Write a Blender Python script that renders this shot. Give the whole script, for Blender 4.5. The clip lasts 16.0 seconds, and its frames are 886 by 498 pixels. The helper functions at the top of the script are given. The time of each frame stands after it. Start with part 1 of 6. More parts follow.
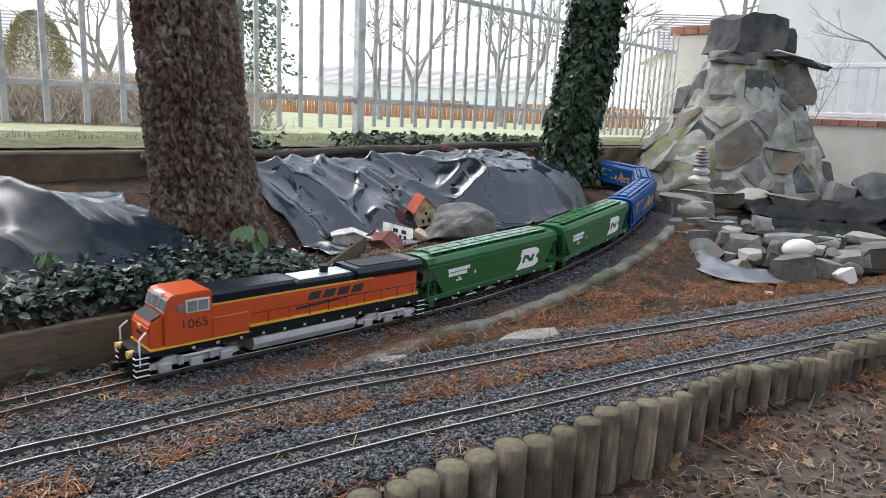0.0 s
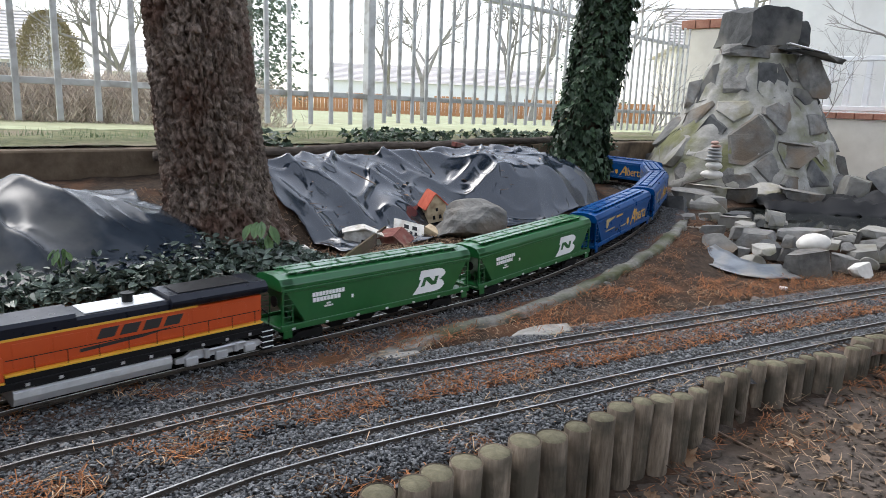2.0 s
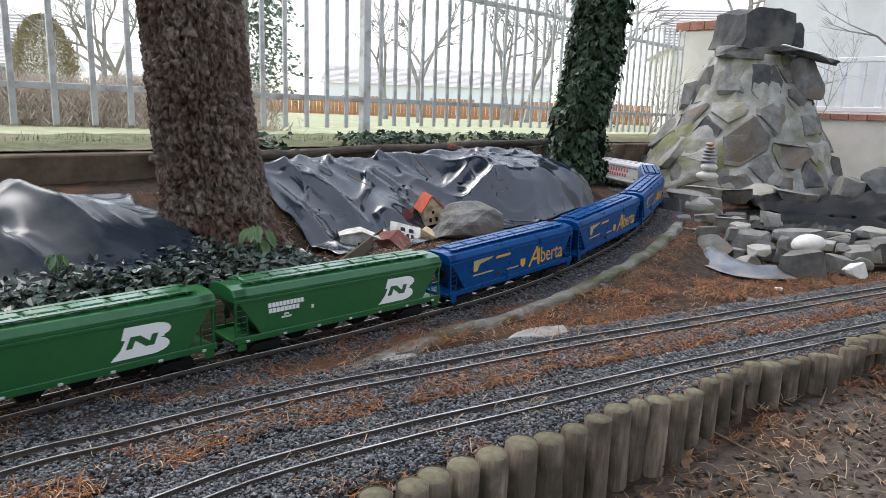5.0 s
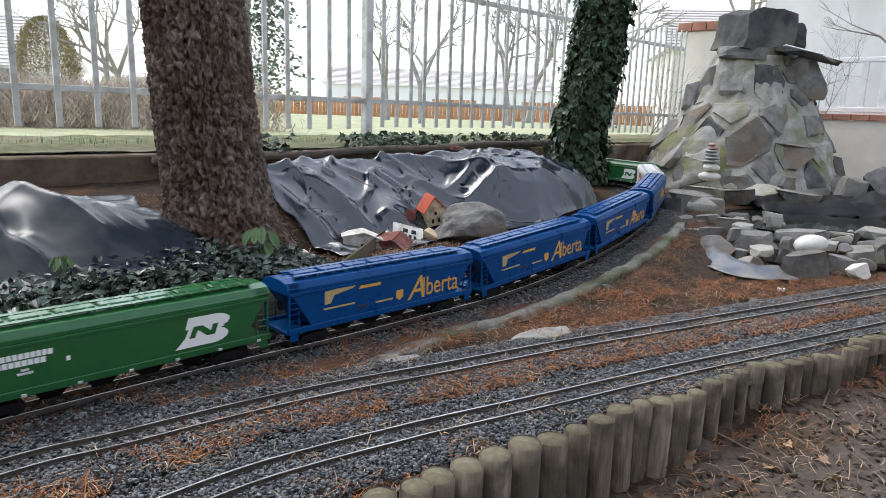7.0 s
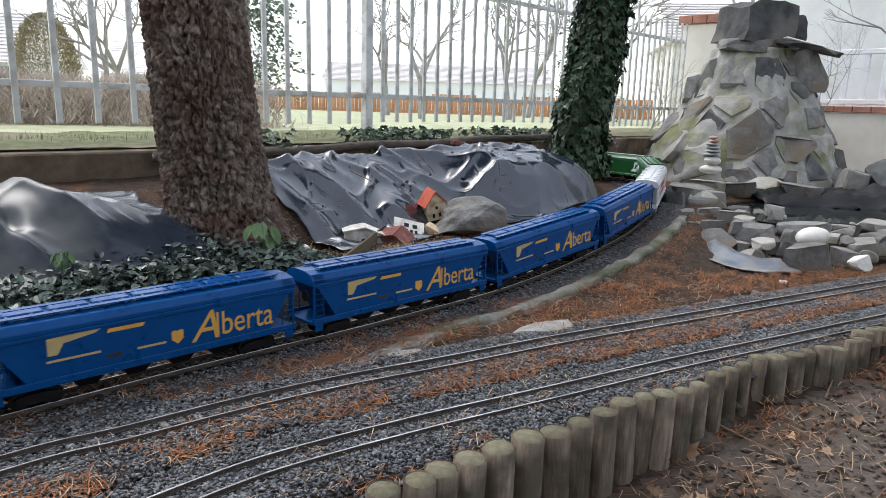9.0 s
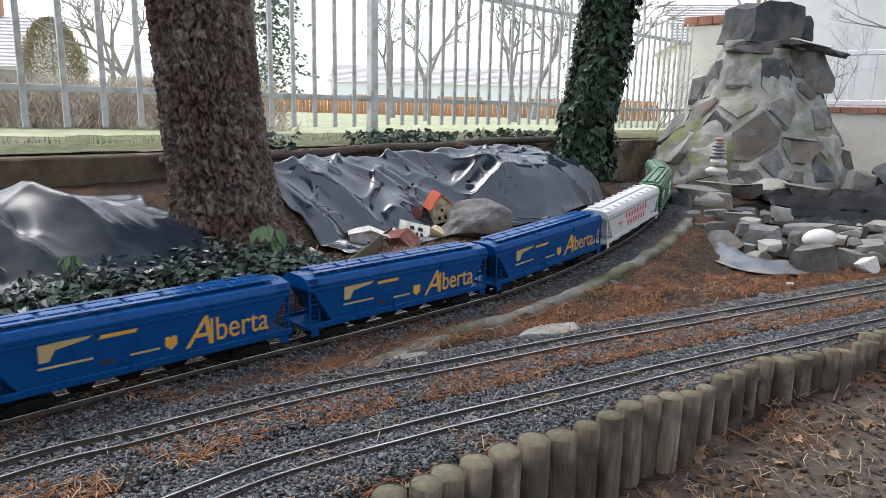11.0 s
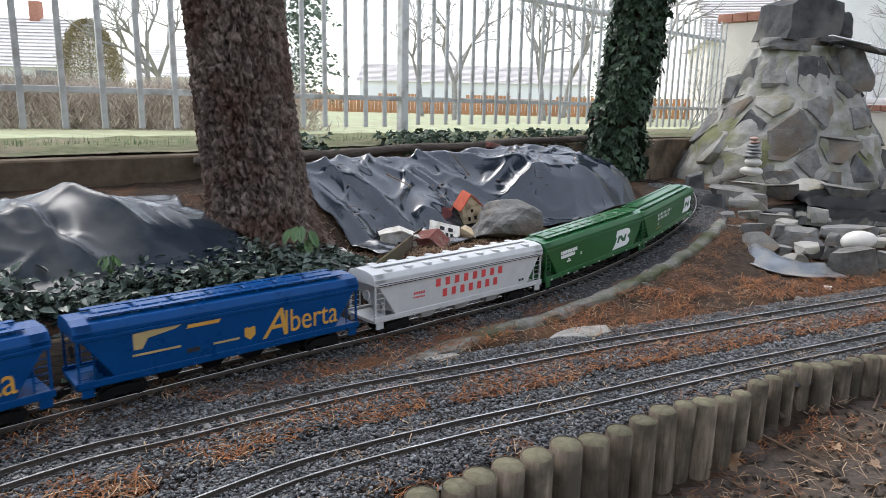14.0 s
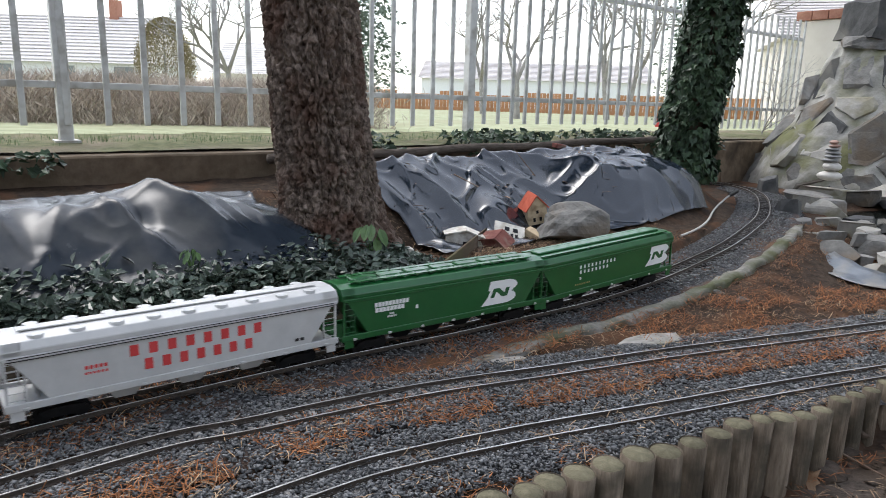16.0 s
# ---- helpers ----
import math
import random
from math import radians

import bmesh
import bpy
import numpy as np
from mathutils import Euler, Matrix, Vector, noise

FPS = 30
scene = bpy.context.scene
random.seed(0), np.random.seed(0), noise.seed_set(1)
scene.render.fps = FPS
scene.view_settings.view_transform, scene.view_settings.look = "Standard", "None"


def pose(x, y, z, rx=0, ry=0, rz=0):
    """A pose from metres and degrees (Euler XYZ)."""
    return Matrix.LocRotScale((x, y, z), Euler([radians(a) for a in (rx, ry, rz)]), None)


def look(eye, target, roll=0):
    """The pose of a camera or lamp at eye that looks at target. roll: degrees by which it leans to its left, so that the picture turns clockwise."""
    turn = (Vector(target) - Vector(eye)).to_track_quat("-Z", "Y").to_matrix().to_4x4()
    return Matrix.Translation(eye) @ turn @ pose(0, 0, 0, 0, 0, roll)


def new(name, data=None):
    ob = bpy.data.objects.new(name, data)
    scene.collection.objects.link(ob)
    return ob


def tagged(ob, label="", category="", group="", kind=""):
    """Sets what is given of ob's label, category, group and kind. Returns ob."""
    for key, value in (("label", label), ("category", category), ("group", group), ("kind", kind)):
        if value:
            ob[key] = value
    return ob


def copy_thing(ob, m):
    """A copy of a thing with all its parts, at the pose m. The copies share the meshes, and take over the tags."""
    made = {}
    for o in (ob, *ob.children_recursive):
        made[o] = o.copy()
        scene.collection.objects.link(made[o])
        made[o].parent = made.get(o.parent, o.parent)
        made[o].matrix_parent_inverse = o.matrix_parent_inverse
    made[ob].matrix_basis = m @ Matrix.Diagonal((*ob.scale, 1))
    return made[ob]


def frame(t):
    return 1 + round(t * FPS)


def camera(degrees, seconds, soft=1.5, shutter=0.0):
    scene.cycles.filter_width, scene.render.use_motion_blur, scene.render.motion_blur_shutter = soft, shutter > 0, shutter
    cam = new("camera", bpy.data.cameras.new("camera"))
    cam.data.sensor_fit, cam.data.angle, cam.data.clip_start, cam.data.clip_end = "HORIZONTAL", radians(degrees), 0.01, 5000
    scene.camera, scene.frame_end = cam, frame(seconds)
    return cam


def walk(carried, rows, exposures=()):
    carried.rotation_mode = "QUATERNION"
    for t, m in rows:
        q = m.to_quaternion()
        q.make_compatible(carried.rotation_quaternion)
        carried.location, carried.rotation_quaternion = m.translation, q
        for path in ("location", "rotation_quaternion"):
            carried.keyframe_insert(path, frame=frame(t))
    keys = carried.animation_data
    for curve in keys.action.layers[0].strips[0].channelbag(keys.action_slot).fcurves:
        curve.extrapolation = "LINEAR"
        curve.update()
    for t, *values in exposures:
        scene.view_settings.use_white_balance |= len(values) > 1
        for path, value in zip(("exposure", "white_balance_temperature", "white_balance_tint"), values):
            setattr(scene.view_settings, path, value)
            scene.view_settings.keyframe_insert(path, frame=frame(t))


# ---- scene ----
cam = camera(66.01, 16.0, 0.6, 0.4)
PATH = [
    (0.0, 0.0054, 0.0025, 0.5195, 78.551, -2.635, 0.407),
    (0.5, 0.0015, -0.0010, 0.5177, 78.325, -2.633, 1.064),
    (1.0, -0.0002, -0.0019, 0.5179, 78.301, -2.586, 1.174),
    (1.5, -0.0006, -0.0008, 0.5171, 78.292, -2.433, 1.314),
    (2.0, 0.0013, 0.0076, 0.5159, 78.254, -2.240, 1.180),
    (2.5, 0.0008, 0.0018, 0.5171, 78.312, -2.062, 1.168),
    (3.0, 0.0002, 0.0012, 0.5184, 78.529, -2.237, 0.979),
    (3.5, 0.0019, -0.0009, 0.5194, 78.789, -2.387, 0.968),
    (4.0, 0.0017, 0.0036, 0.5188, 78.673, -2.317, 0.773),
    (6.5, 0.0020, 0.0009, 0.5183, 78.362, -1.596, 1.141),
    (7.0, 0.0000, 0.0000, 0.5200, 78.500, -1.900, 1.000),
    (7.5, 0.0006, -0.0002, 0.5209, 78.477, -1.902, 1.122),
    (8.0, 0.0012, -0.0006, 0.5200, 78.529, -1.804, 1.084),
    (8.5, -0.0000, 0.0018, 0.5172, 78.326, -1.978, 0.723),
    (9.0, -0.0018, 0.0016, 0.5165, 78.103, -1.578, 0.995),
    (11.5, -0.0024, -0.0001, 0.5204, 78.342, -1.380, 1.439),
    (12.0, -0.0053, -0.0030, 0.5218, 78.422, -1.482, 1.250),
    (12.5, -0.0055, -0.0011, 0.5216, 78.451, -1.402, 1.330),
    (13.0, -0.0055, -0.0009, 0.5219, 78.022, -1.018, 1.823),
    (13.5, -0.0072, 0.0061, 0.5229, 78.242, -1.212, 2.394),
    (14.0, -0.0103, 0.0005, 0.5256, 78.092, -1.190, 3.763),
    (14.5, -0.0134, -0.0054, 0.5273, 77.994, -1.079, 5.021),
    (15.0, -0.0205, -0.0066, 0.5309, 78.211, -0.908, 5.913),
    (15.5, -0.0305, -0.0054, 0.5325, 78.205, -0.989, 7.324),
    (16.0, -0.0371, -0.0047, 0.5344, 77.766, -1.611, 8.752),
]
walk(cam, [(t, pose(*p)) for t, *p in PATH], [(0.0, 1.68), (12.5, 1.68), (16.0, 1.52)])

# ---- world, light, exposure ----
world = bpy.data.worlds.new("overcast_sky")
scene.world = world
world.use_nodes = True
wn, wl = world.node_tree.nodes, world.node_tree.links
sky = wn.new("ShaderNodeTexSky")
sky.sky_type, sky.sun_disc = "NISHITA", False
sky.sun_elevation, sky.sun_rotation = radians(57), radians(-51)
sky.air_density, sky.dust_density, sky.ozone_density = 1.0, 1.5, 1.0
veil = wn.new("ShaderNodeHueSaturation")
veil.inputs["Saturation"].default_value = 0.44
wl.new(sky.outputs[0], veil.inputs["Color"])
wl.new(veil.outputs[0], wn["Background"].inputs["Color"])
wn["Background"].inputs["Strength"].default_value = 0.15

sun = new("sun", bpy.data.lights.new("sun", "SUN"))
sun.data.energy, sun.data.angle, sun.data.color = 0.5, radians(30), (1.0, 0.985, 0.97)
sun.matrix_world = look((-5, 4, 10), (0, 0, 0))


# ---- materials ----
def mat(name, c1, c2, scale=30.0, rough=0.75, bump=0.25, fine=None, metal=0.0, stain=None, stain_scale=3.0,
        island=0.0, each=0.0, stretch=(1, 1, 1), coat=0.0, dist=0.004, spec=0.5):
    if rough >= 0.7 and metal == 0:
        spec = min(spec, 0.12)
    m = bpy.data.materials.new(name)
    m.use_nodes = True
    n, l = m.node_tree.nodes, m.node_tree.links
    b = n["Principled BSDF"]
    tc = n.new("ShaderNodeTexCoord")
    mp = n.new("ShaderNodeMapping")
    mp.inputs["Scale"].default_value = stretch
    l.new(tc.outputs["Object"], mp.inputs["Vector"])
    n1 = n.new("ShaderNodeTexNoise")
    n1.inputs["Scale"].default_value, n1.inputs["Detail"].default_value, n1.inputs["Roughness"].default_value = scale, 6, 0.65
    l.new(mp.outputs[0], n1.inputs["Vector"])
    ramp = n.new("ShaderNodeValToRGB")
    ramp.color_ramp.elements[0].position, ramp.color_ramp.elements[1].position = 0.32, 0.68
    ramp.color_ramp.elements[0].color, ramp.color_ramp.elements[1].color = (*c1, 1), (*c2, 1)
    l.new(n1.outputs["Fac"], ramp.inputs[0])
    out = ramp.outputs[0]
    if stain:
        n2 = n.new("ShaderNodeTexNoise")
        n2.inputs["Scale"].default_value, n2.inputs["Detail"].default_value = stain_scale, 5
        l.new(tc.outputs["Object"], n2.inputs["Vector"])
        r2 = n.new("ShaderNodeValToRGB")
        r2.color_ramp.elements[0].position, r2.color_ramp.elements[1].position = 0.47, 0.66
        l.new(n2.outputs["Fac"], r2.inputs[0])
        mx = n.new("ShaderNodeMix")
        mx.data_type = "RGBA"
        mx.inputs["B"].default_value = (*stain, 1)
        l.new(r2.outputs[0], mx.inputs["Factor"])
        l.new(out, mx.inputs["A"])
        out = mx.outputs["Result"]
    if island or each:
        hs = n.new("ShaderNodeHueSaturation")
        if island:
            src = n.new("ShaderNodeNewGeometry").outputs["Random Per Island"]
        else:
            src = n.new("ShaderNodeObjectInfo").outputs["Random"]
        mr = n.new("ShaderNodeMapRange")
        k = island or each
        mr.inputs["To Min"].default_value, mr.inputs["To Max"].default_value = 1 - k, 1 + k
        l.new(src, mr.inputs["Value"])
        l.new(mr.outputs[0], hs.inputs["Value"])
        l.new(out, hs.inputs["Color"])
        out = hs.outputs[0]
    l.new(out, b.inputs["Base Color"])
    b.inputs["Roughness"].default_value, b.inputs["Metallic"].default_value = rough, metal
    b.inputs["Coat Weight"].default_value = coat
    b.inputs["Specular IOR Level"].default_value = spec
    rr = n.new("ShaderNodeMapRange")
    rr.inputs["To Min"].default_value, rr.inputs["To Max"].default_value = max(0.03, rough - 0.1), min(1, rough + 0.1)
    l.new(n1.outputs["Fac"], rr.inputs["Value"])
    l.new(rr.outputs[0], b.inputs["Roughness"])
    if bump:
        n3 = n.new("ShaderNodeTexNoise")
        n3.inputs["Scale"].default_value, n3.inputs["Detail"].default_value = fine or scale * 2.5, 5
        l.new(mp.outputs[0], n3.inputs["Vector"])
        bp = n.new("ShaderNodeBump")
        bp.inputs["Strength"].default_value, bp.inputs["Distance"].default_value = bump, dist
        l.new(n3.outputs["Fac"], bp.inputs["Height"])
        l.new(bp.outputs[0], b.inputs["Normal"])
    return m


M = dict(
    soil=mat("soil", (0.019, 0.014, 0.011), (0.07, 0.049, 0.035), 45, 0.95, 0.7, 160, stain=(0.10, 0.052, 0.03), stain_scale=7),
    bare_soil=mat("bare_soil", (0.056, 0.046, 0.038), (0.135, 0.109, 0.09), 40, 0.95, 0.7, 150, stain=(0.085, 0.062, 0.045), stain_scale=6),
    ballast_bed=mat("ballast_bed", (0.022, 0.023, 0.025), (0.10, 0.10, 0.105), 160, 0.9, 0.8, 260, stain=(0.14, 0.075, 0.042), stain_scale=6),
    gravel=mat("gravel", (0.085, 0.087, 0.090), (0.205, 0.208, 0.210), 60, 0.8, 0.3, 300, island=0.45),
    needles=mat("needles", (0.16, 0.062, 0.028), (0.31, 0.14, 0.062), 30, 0.8, 0.0, island=0.45),
    dry_needles=mat("dry_needles", (0.26, 0.17, 0.10), (0.40, 0.29, 0.19), 30, 0.8, 0.0, island=0.4),
    rail=mat("rail", (0.035, 0.027, 0.022), (0.09, 0.07, 0.056), 120, 0.7, 0.1, metal=0.1),
    rail_top=mat("rail_top", (0.22, 0.21, 0.20), (0.58, 0.57, 0.56), 7, 0.36, 0.05, metal=1.0),
    sleeper=mat("sleeper", (0.022, 0.020, 0.019), (0.05, 0.045, 0.042), 80, 0.7, 0.3, each=0.3),
    grey_sleeper=mat("grey_sleeper", (0.09, 0.085, 0.08), (0.22, 0.21, 0.20), 80, 0.85, 0.4, each=0.5),
    concrete=mat("concrete", (0.20, 0.19, 0.17), (0.36, 0.345, 0.32), 35, 0.9, 0.6, 120, stain=(0.13, 0.125, 0.07), stain_scale=7),
    kerb_mortar=mat("kerb_mortar", (0.13, 0.125, 0.11), (0.27, 0.26, 0.235), 40, 0.9, 0.8, 120, stain=(0.085, 0.09, 0.05), stain_scale=6),
    board=mat("board", (0.06, 0.045, 0.035), (0.13, 0.095, 0.07), 20, 0.9, 0.5, stretch=(1, 1, 5), stain=(0.09, 0.08, 0.045), stain_scale=5),
    stake=mat("stake", (0.10, 0.078, 0.057), (0.26, 0.21, 0.16), 18, 0.9, 0.6, 60, stretch=(4, 4, 0.6), stain=(0.075, 0.064, 0.048), stain_scale=14, each=0.25),
    stake_top=mat("stake_top", (0.11, 0.10, 0.065), (0.20, 0.18, 0.12), 60, 0.95, 0.5, each=0.2),
    bark=mat("bark", (0.035, 0.024, 0.019), (0.30, 0.235, 0.195), 52, 0.95, 1.0, 130, stretch=(1, 1, 0.6), stain=(0.11, 0.066, 0.05), stain_scale=9, dist=0.010),
    ivy_bark=mat("ivy_bark", (0.04, 0.032, 0.025), (0.10, 0.08, 0.06), 30, 0.95, 0.6),
    ivy=mat("ivy", (0.022, 0.042, 0.024), (0.055, 0.088, 0.045), 40, 0.40, 0.1, island=0.5, spec=0.25),
    vinca=mat("vinca", (0.03, 0.048, 0.034), (0.12, 0.15, 0.12), 40, 0.28, 0.1, island=0.55, spec=0.35),
    brown_litter=mat("brown_litter", (0.07, 0.042, 0.026), (0.20, 0.125, 0.08), 30, 0.9, 0.0, island=0.5),
    green_leaf=mat("green_leaf", (0.055, 0.115, 0.035), (0.12, 0.20, 0.07), 30, 0.45, 0.1, island=0.25),
    dead_leaf=mat("dead_leaf", (0.16, 0.09, 0.05), (0.34, 0.24, 0.16), 25, 0.8, 0.2, island=0.5),
    twig=mat("twig", (0.09, 0.06, 0.045), (0.19, 0.14, 0.105), 40, 0.9, 0.2, island=0.4),
    # blue in this black base imitates the sky reflected in the sheet
    tarp=mat("tarp", (0.006, 0.011, 0.020), (0.011, 0.018, 0.030), 9, 0.15, 0.05, 60, stain=(0.024, 0.031, 0.041), stain_scale=3.5, dist=0.003, spec=0.9, coat=0.3),
    dusty_tarp=mat("dusty_tarp", (0.011, 0.017, 0.026), (0.021, 0.029, 0.040), 9, 0.24, 0.06, 60, stain=(0.075, 0.078, 0.080), stain_scale=5, dist=0.003, spec=0.28),
    liner=mat("liner", (0.06, 0.07, 0.085), (0.13, 0.15, 0.175), 14, 0.4, 0.2, 80, stain=(0.2, 0.19, 0.17), stain_scale=9),
    retaining=mat("retaining", (0.11, 0.08, 0.055), (0.20, 0.155, 0.11), 14, 0.95, 0.5, 70, stain=(0.06, 0.045, 0.033), stain_scale=5),
    moss=mat("moss", (0.085, 0.095, 0.045), (0.20, 0.20, 0.11), 24, 0.95, 0.7, 110, stain=(0.21, 0.175, 0.125), stain_scale=3.5),
    lawn=mat("lawn", (0.25, 0.27, 0.16), (0.42, 0.44, 0.29), 6, 0.95, 0.5, 40, stain=(0.32, 0.31, 0.2), stain_scale=0.6),
    log=mat("log", (0.06, 0.048, 0.04), (0.15, 0.125, 0.105), 18, 0.9, 0.6, 60, stretch=(1, 1, 6)),
    fence_paint=mat("fence_paint", (0.54, 0.54, 0.52), (0.66, 0.66, 0.635), 12, 0.5, 0.1, stain=(0.36, 0.34, 0.30), stain_scale=14),
    white_paint=mat("white_paint", (0.74, 0.75, 0.75), (0.82, 0.82, 0.82), 12, 0.5, 0.08),
    stone=mat("stone", (0.11, 0.108, 0.102), (0.25, 0.243, 0.228), 14, 0.85, 0.7, 70, stain=(0.17, 0.135, 0.10), stain_scale=5, each=0.32),
    pale_stone=mat("pale_stone", (0.22, 0.21, 0.19), (0.38, 0.365, 0.33), 10, 0.85, 0.5, 60, stain=(0.2, 0.185, 0.125), stain_scale=8, each=0.3),
    dark_stone=mat("dark_stone", (0.055, 0.056, 0.057), (0.13, 0.13, 0.128), 10, 0.85, 0.5, 60, stain=(0.2, 0.19, 0.17), stain_scale=4, each=0.3),
    mortar=mat("mortar", (0.24, 0.23, 0.205), (0.40, 0.39, 0.36), 12, 0.95, 0.9, 45, stain=(0.17, 0.17, 0.09), stain_scale=4.5),
    pebble=mat("pebble", (0.50, 0.475, 0.43), (0.66, 0.63, 0.58), 14, 0.6, 0.1, each=0.1),
    red_pebble=mat("red_pebble", (0.30, 0.17, 0.13), (0.42, 0.27, 0.22), 20, 0.6, 0.1),
    grey_pebble=mat("grey_pebble", (0.20, 0.205, 0.20), (0.34, 0.34, 0.335), 20, 0.6, 0.1, each=0.35),
    render_wall=mat("render_wall", (0.66, 0.62, 0.54), (0.76, 0.72, 0.64), 6, 0.9, 0.25, 60, stain=(0.6, 0.55, 0.47), stain_scale=2),
    grey_wall=mat("grey_wall", (0.58, 0.58, 0.57), (0.66, 0.655, 0.64), 4, 0.95, 0.4, 70, stain=(0.52, 0.51, 0.49), stain_scale=1.2),
    brick=mat("brick", (0.26, 0.12, 0.085), (0.40, 0.21, 0.15), 18, 0.9, 0.4, each=0.2),
    # tile colour paled: the distance haze is put into it
    hazy_roof_tile=mat("hazy_roof_tile", (0.66, 0.62, 0.60), (0.79, 0.75, 0.73), 2.5, 0.85, 0.3, each=0.15),
    wood_fence=mat("wood_fence", (0.36, 0.17, 0.08), (0.52, 0.28, 0.15), 3, 0.8, 0.2, each=0.15),
    conifer=mat("conifer", (0.20, 0.17, 0.09), (0.38, 0.33, 0.21), 3, 0.9, 0.0, island=0.4),
    pine_needles=mat("pine_needles", (0.03, 0.05, 0.03), (0.08, 0.11, 0.06), 3, 0.8, 0.0, island=0.4),
    # spruce green raised in value to imitate haze
    spruce=mat("spruce", (0.11, 0.15, 0.115), (0.24, 0.28, 0.225), 3, 0.9, 0.0, island=0.4),
    hedge=mat("hedge", (0.36, 0.30, 0.25), (0.62, 0.54, 0.47), 3, 0.9, 0.0, island=0.4),
    # bark lightened so that far trees look veiled by haze
    hazy_bark=mat("hazy_bark", (0.24, 0.225, 0.21), (0.38, 0.36, 0.34), 5, 0.9, 0.0),
    orange=mat("orange", (0.50, 0.068, 0.012), (0.56, 0.082, 0.016), 25, 0.32, 0.02, coat=0.2),
    black=mat("black", (0.004, 0.004, 0.005), (0.009, 0.009, 0.010), 40, 0.5, 0.05, spec=0.22),
    navy=mat("navy", (0.005, 0.007, 0.014), (0.009, 0.011, 0.019), 40, 0.30, 0.03, spec=0.3),
    yellow=mat("yellow", (0.72, 0.36, 0.03), (0.78, 0.42, 0.05), 30, 0.4, 0.0),
    silver=mat("silver", (0.44, 0.44, 0.45), (0.58, 0.58, 0.59), 40, 0.42, 0.08, metal=0.35),
    chrome=mat("chrome", (0.62, 0.62, 0.62), (0.72, 0.72, 0.72), 40, 0.3, 0.0, metal=0.5),
    lamp_yellow=mat("lamp_yellow", (0.62, 0.42, 0.14), (0.74, 0.52, 0.2), 50, 0.4, 0.0),
    window_glass=mat("window_glass", (0.10, 0.12, 0.13), (0.26, 0.29, 0.30), 50, 0.12, 0.0, coat=0.6),
    car_green=mat("car_green", (0.008, 0.088, 0.022), (0.012, 0.108, 0.027), 30, 0.32, 0.02, coat=0.2),
    car_blue=mat("car_blue", (0.0005, 0.046, 0.17), (0.0005, 0.056, 0.205), 30, 0.30, 0.02, spec=0.16),
    car_white=mat("car_white", (0.50, 0.505, 0.50), (0.57, 0.57, 0.565), 30, 0.4, 0.02),
    letter_white=mat("letter_white", (0.78, 0.79, 0.78), (0.82, 0.82, 0.82), 30, 0.5, 0.0),
    letter_red=mat("letter_red", (0.58, 0.045, 0.045), (0.64, 0.06, 0.06), 30, 0.5, 0.0),
    letter_gold=mat("letter_gold", (0.56, 0.29, 0.04), (0.64, 0.35, 0.06), 30, 0.5, 0.0),
    letter_dim=mat("letter_dim", (0.40, 0.30, 0.12), (0.46, 0.35, 0.16), 30, 0.5, 0.0),
    letter_black=mat("letter_black", (0.018, 0.017, 0.018), (0.024, 0.022, 0.022), 30, 0.5, 0.0),
    toy_white=mat("toy_white", (0.58, 0.56, 0.51), (0.70, 0.68, 0.63), 40, 0.7, 0.1, stain=(0.4, 0.36, 0.3), stain_scale=30),
    toy_cream=mat("toy_cream", (0.50, 0.40, 0.26), (0.62, 0.50, 0.34), 40, 0.7, 0.1, stain=(0.3, 0.22, 0.14), stain_scale=30),
    toy_red=mat("toy_red", (0.42, 0.085, 0.05), (0.55, 0.14, 0.085), 50, 0.7, 0.2),
    toy_maroon=mat("toy_maroon", (0.13, 0.045, 0.04), (0.24, 0.10, 0.08), 40, 0.8, 0.2, stain=(0.2, 0.15, 0.12), stain_scale=20),
    hose=mat("hose", (0.33, 0.32, 0.30), (0.5, 0.48, 0.45), 60, 0.6, 0.1),
    red_plastic=mat("red_plastic", (0.5, 0.03, 0.03), (0.58, 0.05, 0.05), 30, 0.5, 0.0),
)
wm = bpy.data.materials.new("pond_water")
wm.use_nodes = True
wb = wm.node_tree.nodes["Principled BSDF"]
wb.inputs["Base Color"].default_value = (0.012, 0.014, 0.013, 1)
wb.inputs["Roughness"].default_value, wb.inputs["IOR"].default_value = 0.04, 1.33
wbn = wm.node_tree.nodes.new("ShaderNodeTexNoise")
wbn.inputs["Scale"].default_value = 14
wbb = wm.node_tree.nodes.new("ShaderNodeBump")
wbb.inputs["Strength"].default_value, wbb.inputs["Distance"].default_value = 0.06, 0.004
wm.node_tree.links.new(wbn.outputs["Fac"], wbb.inputs["Height"])
wm.node_tree.links.new(wbb.outputs[0], wb.inputs["Normal"])
M["water"] = wm


# ---- building helpers ----
def thing(name, label, category, group="", at=None, kind=""):
    ob = new(name)
    ob.empty_display_size = 0.05
    if at is not None:
        ob.matrix_basis = at
    return tagged(ob, label, category, group, kind)


def as_mesh(bm, material, name, smooth=False):
    me = bpy.data.meshes.new(name)
    bm.to_mesh(me)
    bm.free()
    me.materials.append(M[material])
    if smooth:
        me.shade_smooth()
    return me


def raw(name, verts, faces, material, smooth=False):
    me = bpy.data.meshes.new(name)
    me.from_pydata([tuple(map(float, v)) for v in verts], [], faces)
    me.materials.append(M[material])
    if smooth:
        me.shade_smooth()
    me.update()
    return me


def part(name, data, material, parent, label="", at=None, smooth=False):
    me = as_mesh(data, material, name, smooth) if isinstance(data, bmesh.types.BMesh) else data
    ob = new(name, me)
    ob.parent = parent
    if at is not None:
        ob.matrix_basis = at
    return tagged(ob, label)


